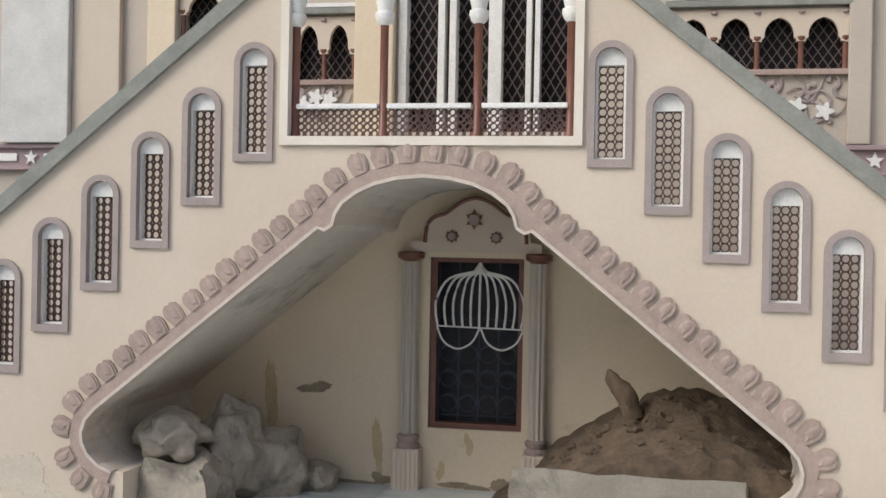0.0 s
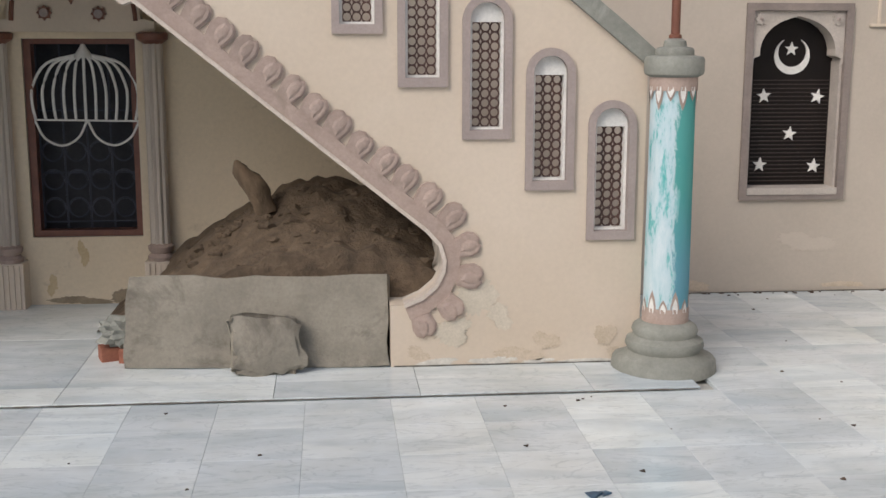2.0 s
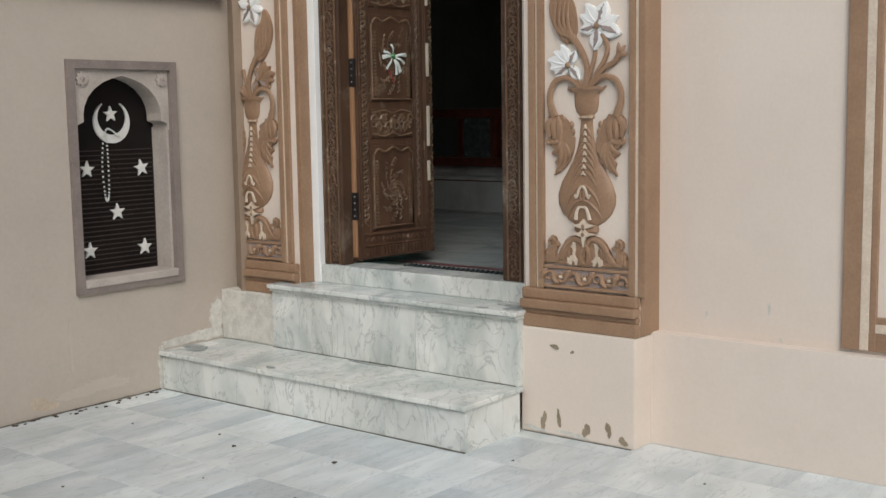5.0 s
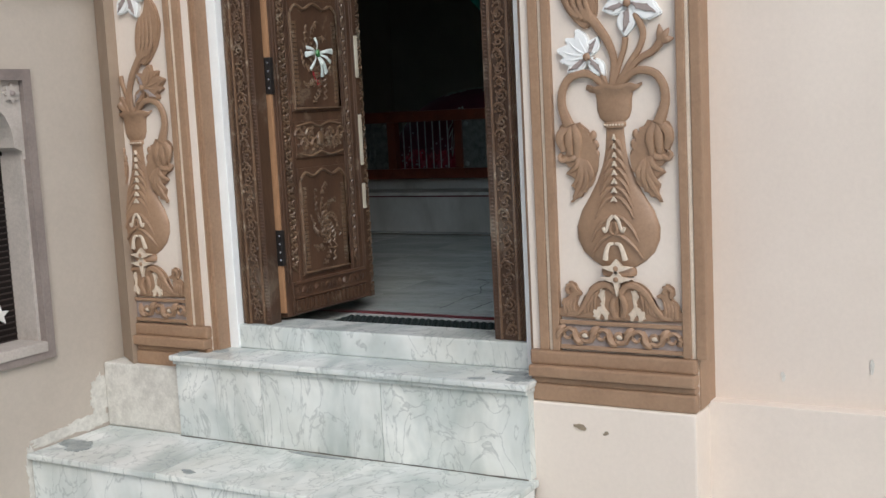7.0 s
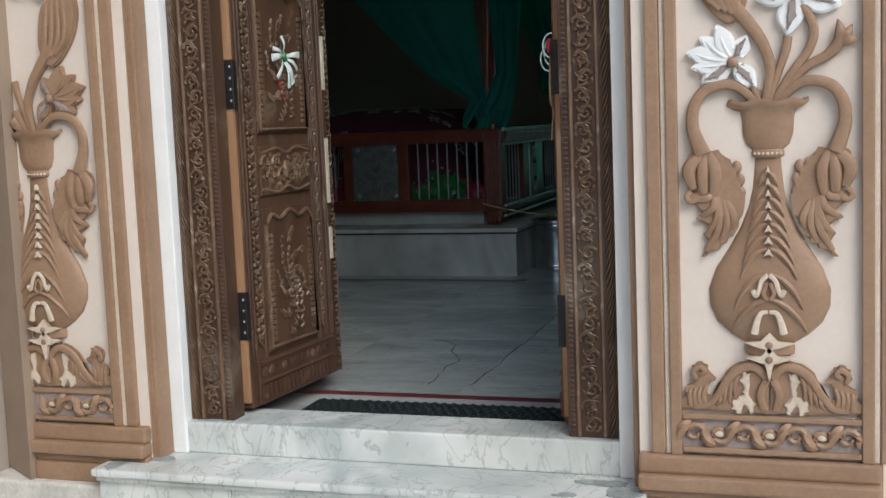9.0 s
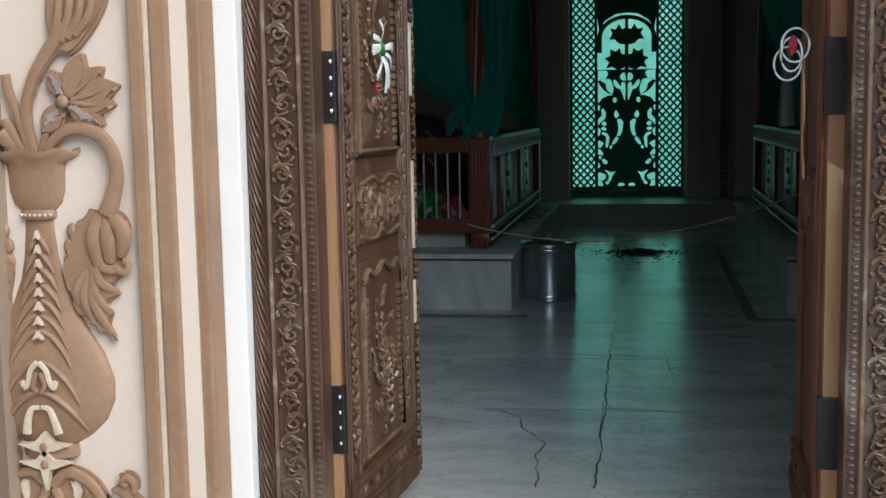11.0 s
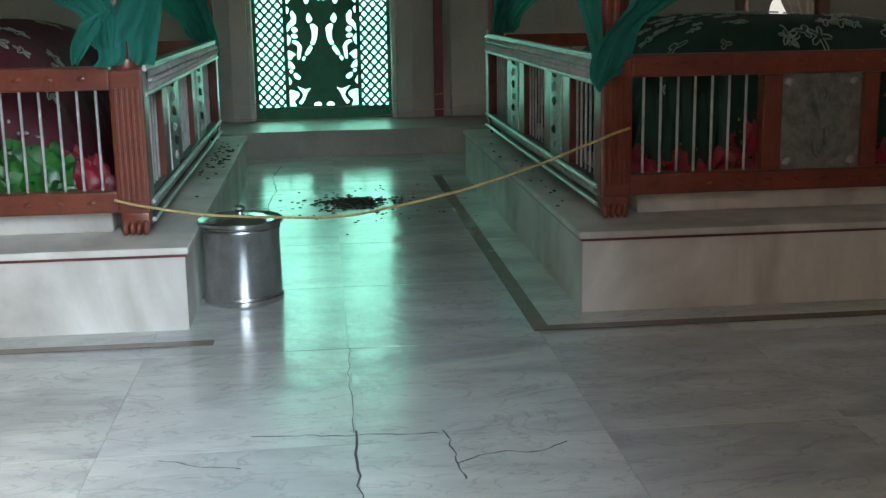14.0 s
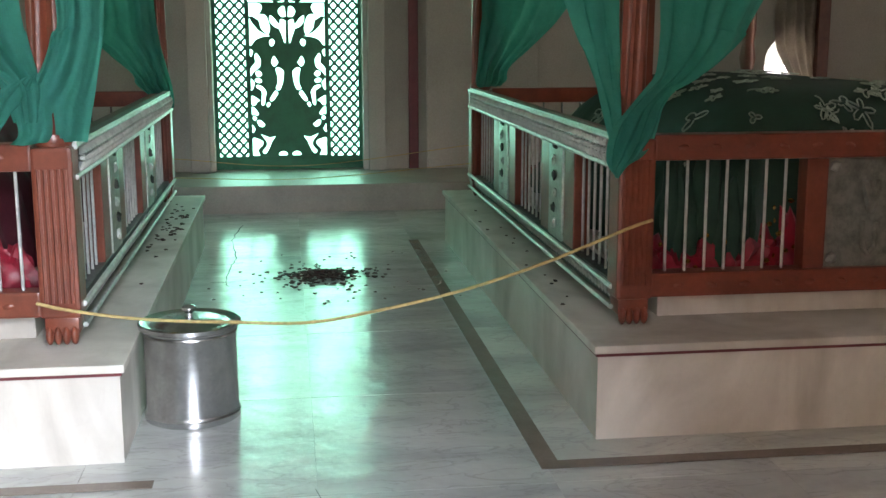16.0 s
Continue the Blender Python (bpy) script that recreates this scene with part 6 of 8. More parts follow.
CUTS = [[(0.016, 0.883), (0.037, 0.901), (0.070, 0.896), (0.078, 0.869), (0.030, 0.865)],
        [(0.218, 0.989), (0.275, 0.993), (0.275, 0.866), (0.210, 0.862), (0.227, 0.910), (0.195, 0.942), (0.190, 0.973)],
        [(0.098, 1.011), (0.144, 1.000), (0.204, 1.025), (0.167, 0.978), (0.164, 0.938), (0.195, 0.901), (0.173, 0.884), (0.144, 0.928), (0.127, 0.970)],
        [(0.170, 1.092), (0.201, 1.122), (0.227, 1.119), (0.213, 1.083), (0.184, 1.075)],
        [(0.227, 1.139), (0.244, 1.155), (0.258, 1.136), (0.241, 1.122)],
        [(0.241, 1.063), (0.272, 1.104), (0.274, 1.039), (0.252, 1.039)],
        [(0.213, 1.167), (0.238, 1.208), (0.271, 1.219), (0.271, 1.160), (0.244, 1.167), (0.230, 1.153)],
        [(0.201, 1.261), (0.237, 1.288), (0.270, 1.294), (0.270, 1.236), (0.237, 1.229), (0.223, 1.252)],
        [(0.127, 1.239), (0.144, 1.252), (0.158, 1.229), (0.144, 1.215)],
        [(0.155, 1.319), (0.180, 1.360), (0.218, 1.372), (0.227, 1.354), (0.190, 1.330), (0.190, 1.277), (0.191, 1.229), (0.170, 1.236), (0.164, 1.277)],
        [(0.235, 1.388), (0.270, 1.419), (0.271, 1.333), (0.247, 1.347)],
        [(0.184, 1.405), (0.210, 1.421), (0.235, 1.408), (0.218, 1.388), (0.190, 1.388)],
        [(0.181, 1.446), (0.195, 1.468), (0.221, 1.468), (0.227, 1.444), (0.204, 1.427)],
        [(0.190, 1.554), (0.218, 1.593), (0.233, 1.568), (0.227, 1.527), (0.267, 1.485), (0.267, 1.432), (0.235, 1.468), (0.195, 1.499)],
        [(0.241, 1.607), (0.267, 1.626), (0.267, 1.575), (0.250, 1.575)],
        [(0.067, 1.527), (0.096, 1.574), (0.116, 1.529), (0.093, 1.499)],
        [(0.030, 1.464), (0.058, 1.492), (0.087, 1.485), (0.076, 1.437), (0.076, 1.381), (0.090, 1.344), (0.061, 1.336), (0.039, 1.388)],
        [(0.073, 1.312), (0.093, 1.333), (0.133, 1.270), (0.121, 1.255), (0.096, 1.275)],
        [(0.087, 1.672), (0.104, 1.693), (0.127, 1.676), (0.118, 1.643), (0.096, 1.649)],
        [(0.116, 1.709), (0.195, 1.746), (0.244, 1.804), (0.267, 1.831), (0.267, 1.643), (0.223, 1.685), (0.165, 1.707)],
        [(0.010, 1.818), (0.044, 1.829), (0.053, 1.790), (0.090, 1.837), (0.118, 1.854), (0.116, 1.806), (0.078, 1.768), (0.056, 1.762), (0.033, 1.704), (0.013, 1.662)],
        [(0.133, 1.718), (0.118, 1.762), (0.138, 1.842), (0.173, 1.862), (0.244, 1.851), (0.195, 1.820), (0.181, 1.762)],
        [(0.007, 1.845), (0.013, 1.908), (0.033, 1.917), (0.061, 1.884), (0.041, 1.845)],
        [(0.195, 1.862), (0.170, 1.906), (0.195, 1.948), (0.264, 1.950), (0.267, 1.845), (0.233, 1.859)]]
CUTS = [[(min(max(p.x, 0.006), 0.262), min(max(p.y, 0.872), 1.938)) for p in smooth_path([(u, v, 0) for u, v in c + c[:1]], 2)][:-1] for c in CUTS]
plate([rect(YC - 0.267, YC + 0.267, 0.8655, 1.945)] + [[(YC + s * u, v) for u, v in c] for c in CUTS for s in (1, -1)], "x", sx0, sx1, bm)
shape([(0.0, 1.9455), (0.018, 1.9455), (0.014, 2.42), (0.0, 2.42)])
shape([(0.02, 1.96), (0.08, 1.94), (0.13, 1.97), (0.185, 1.96), (0.16, 2.01), (0.20, 2.05), (0.15, 2.07), (0.15, 2.13), (0.10, 2.11), (0.06, 2.14), (0.05, 2.09), (0.01, 2.08)])
shape([(0.0, 2.17), (0.07, 2.18), (0.11, 2.22), (0.16, 2.22), (0.13, 2.27), (0.15, 2.32), (0.10, 2.31), (0.07, 2.36), (0.04, 2.31), (0.0, 2.33)])
arc = [(0.267 * math.cos(radians(a)), 2.24 + 0.2 * math.sin(radians(a))) for a in range(0, 91, 10)]
arc2 = [(0.225 * math.cos(radians(a)), 2.24 + 0.165 * math.sin(radians(a))) for a in range(90, -1, -10)]
shape(arc + arc2 + [(0.225, 2.1), (0.25, 2.1), (0.267, 2.1)])
shape([(0.267, 2.42), (0.267, 2.95), (0.0, 2.95), (0.0, 2.46), (0.10, 2.45), (0.20, 2.39), (0.25, 2.30)])
part("vase_panel", bm, M["greenboard"], scr, "green cut-out vase and flower panel")

solid("backdrop_outside", boxes((16.4, 16.45, 3.0, 9.4, 0, 5.0)), M["daylight"], "bright white day beyond the window", "backdrop", kind="structure")

side_win = thing("green_lattice_window", (11.18, 11.5, 1.9), "green diamond lattice window high in the side wall", "window")
part("frame", plate([rect(10.75, 11.62, 1.9, 3.2), rect(10.79, 11.58, 1.94, 3.16)], "y", 11.45, 11.49), M["greenboard"], side_win)
part("lattice", lattice_strips(bmesh.new(), 10.79, 11.58, 1.94, 3.16, 0.075, 0.018, 11.46, 11.47, 50), M["greenboard"], side_win, "green diamond lattice")
part("glass", boxes((10.76, 11.61, 11.50, 11.504, 1.91, 3.19)), M["glass"], side_win, "green tinted glass pane")
solid("backdrop_side", boxes((10.2, 12.6, 12.4, 12.44, 0.5, 4.2)), M["daylight"], "bright white day beyond the side window", "backdrop", kind="structure")

# platforms
for nm, ya, yb in (("north", 6.655, 9.6), ("south", 2.4, 5.33)):
    pf = thing("tomb_platform", (10.3, (ya + yb) / 2, FZ), "raised pale marble tomb platform with dark red line", "platform", kind="structure")
    part("body", boxes((8.70, 11.92, ya, yb, FZ - 0.01, PZ - 0.034)), M["marble_plat"], pf)
    e = 0.012
    part("red_line", boxes((8.694, 11.926, ya - 0.006, yb + 0.006, PZ - 0.034, PZ - 0.024)), M["redline"], pf, "thin dark red stone line")
    part("top_slab", boxes((8.685, 11.935, ya - 0.014, yb + 0.014, PZ - 0.024, PZ), bevel=0.004), M["marble_plat"], pf)
    s = 1 if nm == "north" else -1
    q = 6.93 if nm == "north" else 5.06
    part("kerb", boxes((9.0, 11.6, min(q, q + s * 2.3), max(q, q + s * 2.3), PZ, 0.952), bevel=0.005), M["marble_plat"], pf, "low marble kerb under the rail")
for nm, bs in (("inlay_south", ((8.49, 8.545, 2.4, 5.535), (8.545, 11.95, 5.48, 5.535))), ("inlay_north", ((8.50, 8.55, 6.56, 9.6),))):
    solid(nm, boxes(*[(a, b, c, d, FZ + 0.002, FZ + 0.0045) for a, b, c, d in bs]), M["inlay"], "brown stone inlay strip in the floor", "inlay", kind="structure")
solid("door_line", boxes((5.80, 5.84, 5.2, 7.2, FZ + 0.002, FZ + 0.0045)), M["redline"], "dark red stone line inside the door", "inlay", kind="structure")


def railing(s, xa, xb, yo, depth, lb):
    """Carved rail round a tomb: front rail with steel bars, aisle side clad in pressed silver; s points away from the aisle."""
    r = thing("tomb_railing", (xa, yo, PZ), lb, "railing")
    Y = lambda d: yo + s * d
    def yy(a, b):
        return (min(Y(a), Y(b)), max(Y(a), Y(b)))
    # corner posts
    for x in (xa, xb - 0.11):
        y0, y1 = yy(0, 0.112)
        p = part("post", boxes((x, x + 0.112, y0, y1, 0.955, 1.44), bevel=0.01), M["railwood"], r, "", False)
        bm = bmesh.new()
        for k in range(5):
            tube(bm, [(x + 0.0, Y(0.02 + 0.018 * k), 1.0), (x + 0.0, Y(0.02 + 0.018 * k), 1.38)], 0.006, 5)
        part("fluting", bm, M["railwood"], p)
        bm = boxes((x + 0.008, x + 0.104, yy(0.008, 0.104)[0], yy(0.008, 0.104)[1], PZ + 0.03, 0.957), bevel=0.008)
        for k in range(4):
            blob(bm, (x + 0.012, Y(0.022 + 0.023 * k), PZ + 0.028), (0.02, 0.012, 0.028), 2)
        part("paw_foot", bm, M["railwood"], p, "carved paw foot", True)
    # front
    y0, y1 = yy(0.112, depth)
    fr = part("top_rail", boxes((xa + 0.02, xa + 0.095, y0, y1, 1.372, 1.45), bevel=0.008), M["railwood"], r)
    leaf_m = raw("carved_leaf", blob(bmesh.new(), (0, 0, 0), (0.006, 0.018, 0.010), 1, 0.3, 3), M["railwood"], True)
    for k in range(14):
        for zz in (1.412, 0.992):
            piece("carved_leaf", leaf_m, r, pose(xa + 0.018, Y(0.2 + 0.105 * k), zz, 12 if k % 2 else -12))
    br = part("bottom_rail", boxes((xa + 0.02, xa + 0.095, y0, y1, 0.955, 1.03), bevel=0.008), M["railwood"], r)
    n = 7
    y_m = 0.595
    for bay in range(2):
        o = 0.165 + bay * 0.93
        for k in range(n):
            part("bar", tube(bmesh.new(), [(xa + 0.055, Y(o + 0.0625 * k), 1.025), (xa + 0.055, Y(o + 0.0625 * k), 1.377)], 0.005, 6), M["bar_steel"], r, "slim steel bar", True)
        yA, yB = yy(o + 0.43, o + 0.50)
        part("mullion", boxes((xa + 0.025, xa + 0.09, yA, yB, 1.03, 1.372), bevel=0.006), M["railwood"], r)
        yA, yB = yy(o + 0.50, o + 0.80)
        pl = part("plate", boxes((xa + 0.045, xa + 0.065, yA, yB, 1.03, 1.372)), M["tarnish_plate"], r, "tarnished pressed metal panel")
        ym = Y(o + 0.65)
        bm = bmesh.new()
        for a in (70, 90, 110):
            tube(bm, smooth_path([(xa + 0.043, ym, 1.20), (xa + 0.035, ym + 0.03 * math.cos(radians(a)), 1.24), (xa + 0.043, ym + 0.07 * math.cos(radians(a)), 1.30)], 4), 0.012, 6, lambda q: 0.7 + 0.6 * math.sin(3 * q))
        for sg in (1, -1):
            tube(bm, smooth_path([(xa + 0.043, ym, 1.07), (xa + 0.038, ym + sg * 0.02, 1.10), (xa + 0.043, ym + sg * 0.022, 1.17)], 4), 0.009, 6)
        part("tulip", bm, M["tarnish_plate"], pl, "worn embossed tulip", True)
        for yq in (o + 0.53, o + 0.77):
            for zq in (1.06, 1.345):
                part("corner_knob", blob(bmesh.new(), (xa + 0.042, Y(yq), zq), (0.01, 0.02, 0.02), 1, 0.4), M["silver"], pl)
        yA, yB = yy(o + 0.80, o + 0.86)
        part("mullion", boxes((xa + 0.025, xa + 0.09, yA, yB, 1.03, 1.372), bevel=0.006), M["railwood"], r)
    # aisle side
    y0, y1 = yy(0.02, 0.09)
    x0, x1 = xa + 0.112, xb - 0.11
    part("side_top_rail", boxes((x0, x1, y0, y1, 1.385, 1.44), bevel=0.004), M["railwood"], r)
    sheet = part("silver_cap", boxes((xa + 0.05, x1, *yy(-0.008, 0.026), 1.44, 1.453), bevel=0.003), M["silver"], r, "pressed silver rail cap")
    for zz, rr in ((1.437, 0.008), (1.352, 0.008), (0.988, 0.009), (0.925, 0.008)):
        part("silver_bead", tube(bmesh.new(), [(xa + 0.05, Y(-0.002), zz), (x1 + 0.08, Y(-0.002), zz)], rr, 6), M["bar_steel"], r)
    part("silver_strip", boxes((x0, x1, *yy(0.006, 0.02), 1.352, 1.436)), M["silver_ground"], r, "blackened ground of the embossed strip")
    leaf_b = raw("embossed_leaf", tube(bmesh.new(), smooth_path([(-0.010, 0, -0.034), (0.004, -s * 0.006, -0.012), (0.010, -s * 0.008, 0.012), (0.022, 0, 0.034)], 3), 0.0095, 6, lambda q: 0.7 + 0.7 * math.sin(3.1 * q)), M["bar_steel"], True)
    x = x0 + 0.02
    while x < x1:
        piece("embossed_leaf", leaf_b, r, pose(x, Y(0.0), 1.395))
        x += 0.042
    part("side_low_rail", boxes((x0, x1, y0, y1, 0.925, 0.99), bevel=0.004), M["silver_ground"], r)
    boss = raw("embossed_boss", blob(bmesh.new(), (0, 0, 0), (0.013, 0.008, 0.022), 1, 0.3, 5), M["bar_steel"], True)
    x = x0 + 0.02
    while x < x1:
        piece("embossed_boss", boss, r, pose(x, Y(0.016), 0.957))
        x += 0.04
    L = x1 - x0
    for f0, f1, kind in ((0.0, 0.20, 0), (0.20, 0.255, 1), (0.255, 0.345, 2), (0.345, 0.40, 1), (0.40, 0.60, 0), (0.60, 0.655, 1), (0.655, 0.745, 2), (0.745, 0.80, 1), (0.80, 1.0, 0)):
        a, b = x0 + L * f0, x0 + L * f1
        if kind == 0:
            nb = 7
            for k in range(nb):
                xx = a + (b - a) * (k + 0.5) / nb
                part("side_bar", tube(bmesh.new(), [(xx, Y(0.05), 0.985), (xx, Y(0.05), 1.39)], 0.005, 6), M["bar_steel"], r, "slim steel bar", True)
        elif kind == 1:
            part("side_post", boxes((a, b, *yy(0.025, 0.085), 0.985, 1.388), bevel=0.005), M["railwood"], r)
        else:
            pp = part("side_plate", boxes((a + 0.01, b - 0.01, *yy(0.02, 0.05), 0.985, 1.388), bevel=0.005), M["silver"], r, "pressed silver panel")
            for k in range(6):
                part("plate_boss", blob(bmesh.new(), ((a + b) / 2 + 0.012 * math.sin(k * 2.1), Y(0.016), 1.04 + 0.06 * k), (0.016, 0.010, 0.018), 2, 0.8, k), M["silver_ground"] if k % 2 else M["bar_steel"], pp, "", True)
    # far side
    part("far_rail", boxes((xb - 0.09, xb - 0.02, *yy(0.112, depth), 1.372, 1.45), bevel=0.006), M["railwood"], r)
    for k in range(18):
        part("far_bar", tube(bmesh.new(), [(xb - 0.055, Y(0.2 + 0.1 * k), 1.02), (xb - 0.055, Y(0.2 + 0.1 * k), 1.377)], 0.0055, 6), M["steel"], r)
    part("far_low_rail", boxes((xb - 0.09, xb - 0.02, *yy(0.112, depth), 0.955, 1.03)), M["railwood"], r)
    part("outer_rail", boxes((xa + 0.02, xb - 0.02, *yy(depth, depth + 0.07), 1.372, 1.45)), M["railwood"], r)
    part("outer_low_rail", boxes((xa + 0.02, xb - 0.02, *yy(depth, depth + 0.07), 0.955, 1.03)), M["railwood"], r)
    return r


railing(-1, 8.90, 11.78, 5.222, 2.2, "red-brown wooden tomb railing with silver-clad aisle side and metal panels")
railing(1, 8.90, 11.78, 6.782, 2.2, "red-brown wooden tomb railing with steel bars and silver cap")


def canopy_post(x, y, lb):
    t = thing("canopy_post", (x, y, 1.44), lb, "post")
    bm = bmesh.new()
    seg, n = 30, 40
    rings = []
    for i in range(n + 1):
        z = 1.44 + (3.6 - 1.44) * i / n
        a = 0.6 * z
        rings.append([bm.verts.new((x + (0.046 + 0.0055 * math.cos(8 * th)) * math.cos(th + a), y + (0.046 + 0.0055 * math.cos(8 * th)) * math.sin(th + a), z)) for th in [2 * math.pi * k / seg for k in range(seg)]])
    for p, q in zip(rings, rings[1:]):
        for k in range(seg):
            bm.faces.new((p[k], p[(k + 1) % seg], q[(k + 1) % seg], q[k]))
    part("shaft", bm, M["railwood"], t, "twisted fluted shaft", True)
    part("collar", lathe(bmesh.new(), [(0.05, 1.441), (0.056, 1.455), (0.05, 1.475)], x, y, 20), M["railwood"], t, "", True)
    return t


POSTS = [(8.955, 5.166), (8.955, 6.838), (11.725, 5.166), (11.725, 6.838)]
for i, (x, y) in enumerate(POSTS):
    canopy_post(x, y, "twisted red-brown canopy post " + ("at the front corner of a tomb railing" if i < 2 else "at the far corner of a tomb railing"))
for yq, lb in ((3.69, "dark turned post behind the tomb"),):
    bm = bmesh.new()
    lathe(bm, [(0.04, 1.45), (0.05, 1.47), (0.03, 1.52), (0.045, 1.60), (0.032, 1.68), (0.04, 1.75), (0.04, 3.6)], 11.725, yq, 16)
    solid("canopy_post", bm, M["brownpaint"], lb, "post", smooth=True, base=(11.725, yq, 1.45))


def cloth_sheet(rows, xs, folds, seed, amp=0.009):
    """Hanging cloth: rows of (height, one edge, other edge) from the top down; xs are the depths of the two edges at the top and at the foot."""
    dense = smooth_path(rows, 5)
    bm = bmesh.new()
    nu, grid = 44, []
    for j, p in enumerate(dense):
        f = j / (len(dense) - 1)
        xa, xb = xs[0] + (xs[2] - xs[0]) * f, xs[1] + (xs[3] - xs[1]) * f
        row = []
        for i in range(nu + 1):
            g = i / nu
            w = abs(p.z - p.y)
            ripple = amp * min(1.0, 0.35 + w / 0.22) * (math.sin(2 * math.pi * folds * g + seed + 1.6 * noise.noise(Vector((g * 3, f * 2.5, seed)))) + 0.9 * noise.noise(Vector((g * folds * 3.4, f * 1.6, 2 * seed))))
            crumple = 0.016 * noise.noise(Vector((g * 4 + seed, p.x * 7, seed)))
            x = xa + (xb - xa) * g - 0.035 * math.sin(math.pi * g) * min(1, w / 0.2) + ripple + crumple
            y = p.y + (p.z - p.y) * g + 0.3 * ripple
            row.append(bm.verts.new((x, y, p.x + 0.012 * noise.noise(Vector((g * 4, f * 6, seed + 3))))))
        grid.append(row)
    for a, b in zip(grid, grid[1:]):
        for i in range(nu):
            bm.faces.new((a[i], a[i + 1], b[i + 1], b[i]))
    bmesh.ops.solidify(bm, geom=bm.faces[:], thickness=0.0015)
    return bm


def drape(post, lb, sheets, seed):
    """Gauze swept from the canopy to a post and tied there; sheets of (part name, rows of height over the rail and offsets from the post, depths, folds)."""
    t = thing("teal_drape", (post[0], post[1], 1.44), lb, "curtain", "canopy drapes")
    for k, (nm, rows, xs, folds) in enumerate(sheets):
        part(nm, cloth_sheet([(1.44 + dz, post[1] + a, post[1] + b) for dz, a, b in rows], [post[0] + x for x in xs], folds, seed + 1.7 * k), M["teal"], t, "", True)
    return t


drape((8.955, 5.166), "teal gauze drape swept across and tied round the canopy post", [
    ("sheet", [(1.1, 0.42, 0.06), (0.40, 0.188, 0.048), (0.24, 0.130, 0.047), (0.15, 0.104, 0.045), (0.07, 0.088, 0.045), (-0.01, 0.075, 0.045)], (0.15, 0.02, -0.02, -0.04), 3),
    ("tied_sheet", [(1.1, -0.02, -0.85), (0.40, -0.048, -0.402), (0.30, -0.048, -0.349), (0.235, -0.043, -0.284), (0.18, -0.030, -0.205), (0.135, 0.005, -0.125), (0.09, 0.045, -0.085), (0.05, 0.075, -0.070), (0.0, 0.096, -0.050), (-0.045, 0.102, -0.012), (-0.075, 0.097, 0.035), (-0.105, 0.078, 0.066)], (-0.06, 0.05, -0.085, -0.085), 4)], 1.0)
drape((8.955, 6.838), "teal gauze drape wrapped broadly round the canopy post above the rail", [
    ("sheet", [(1.1, 1.15, 0.10), (0.41, 0.47, 0.056), (0.305, 0.35, 0.039), (0.25, 0.26, 0.025), (0.195, 0.165, 0.012), (0.165, 0.120, 0.008), (0.12, 0.105, 0.010), (0.07, 0.085, 0.02)], (0.04, -0.05, -0.075, -0.085), 4),
    ("wrapped_sheet", [(1.1, 0.02, -0.22), (0.41, -0.039, -0.152), (0.305, -0.021, -0.145), (0.235, 0.0, -0.132), (0.195, 0.018, -0.125), (0.165, 0.039, -0.120), (0.13, 0.081, -0.113), (0.095, 0.088, -0.106), (0.06, 0.078, -0.099), (0.03, 0.080, -0.092), (0.012, 0.099, -0.088)], (-0.06, 0.06, -0.085, 0.02), 3),
    ("tail", [(0.19, 0.06, 0.02), (0.15, 0.12, 0.05), (0.10, 0.155, 0.085), (0.05, 0.165, 0.12), (0.02, 0.16, 0.14)], (-0.09, -0.09, -0.09, -0.09), 2)], 2.0)
drape((11.725, 5.166), "teal gauze drape gathered at the far canopy post", [
    ("sheet", [(1.1, 0.03, -0.95), (0.45, 0.010, -0.472), (0.33, 0.016, -0.373), (0.21, 0.024, -0.246), (0.115, 0.030, -0.142), (0.055, 0.036, -0.128), (0.02, 0.030, -0.090)], (-0.06, -0.04, -0.08, -0.08), 5)], 3.0)
drape((11.725, 6.838), "teal gauze drape gathered at the far canopy post", [
    ("sheet", [(1.1, 0.60, 0.0), (0.485, 0.349, 0.0), (0.305, 0.342, -0.013), (0.20, 0.233, -0.032), (0.097, 0.123, -0.058), (0.045, 0.103, -0.071), (-0.03, 0.013, -0.080), (-0.075, -0.045, -0.078)], (-0.06, -0.05, -0.08, -0.07), 5)], 4.0)


def tomb(yc, mat, lb, top, seed):
    t = thing("cloth_covered_tomb", (10.3, yc, 0.952), lb, "tomb")
    bm = bmesh.new()
    nx, ny = 44, 30
    grid = []
    for i in range(nx + 1):
        row = []
        for j in range(ny + 1):
            u, v = i / nx * 2 - 1, j / ny * 2 - 1
            h = (1 - abs(v) ** 3.5) * (1 - abs(u) ** 8)
            z = 0.955 + (top - 0.955) * h ** 0.6 + 0.014 * noise.noise(Vector((u * 6, v * 6, seed))) * (1.2 - h)
            fold = 0.03 * math.sin(u * 40 + 4 * noise.noise(Vector((u * 5, v, seed)))) * abs(v) ** 6
            row.append(bm.verts.new((10.3 + u * 1.15, yc + v * 0.78 + fold, max(z, 0.956))))
        grid.append(row)
    for i in range(nx):
        for j in range(ny):
            bm.faces.new((grid[i][j], grid[i + 1][j], grid[i + 1][j + 1], grid[i][j + 1]))
    part("cloth", bm, mat, t, "", True)
    return t, (lambda x, y: 0.955 + (top - 0.955) * max(0.0, (1 - abs((y - yc) / 0.78) ** 3.5) * (1 - abs((x - 10.3) / 1.15) ** 8)) ** 0.6)


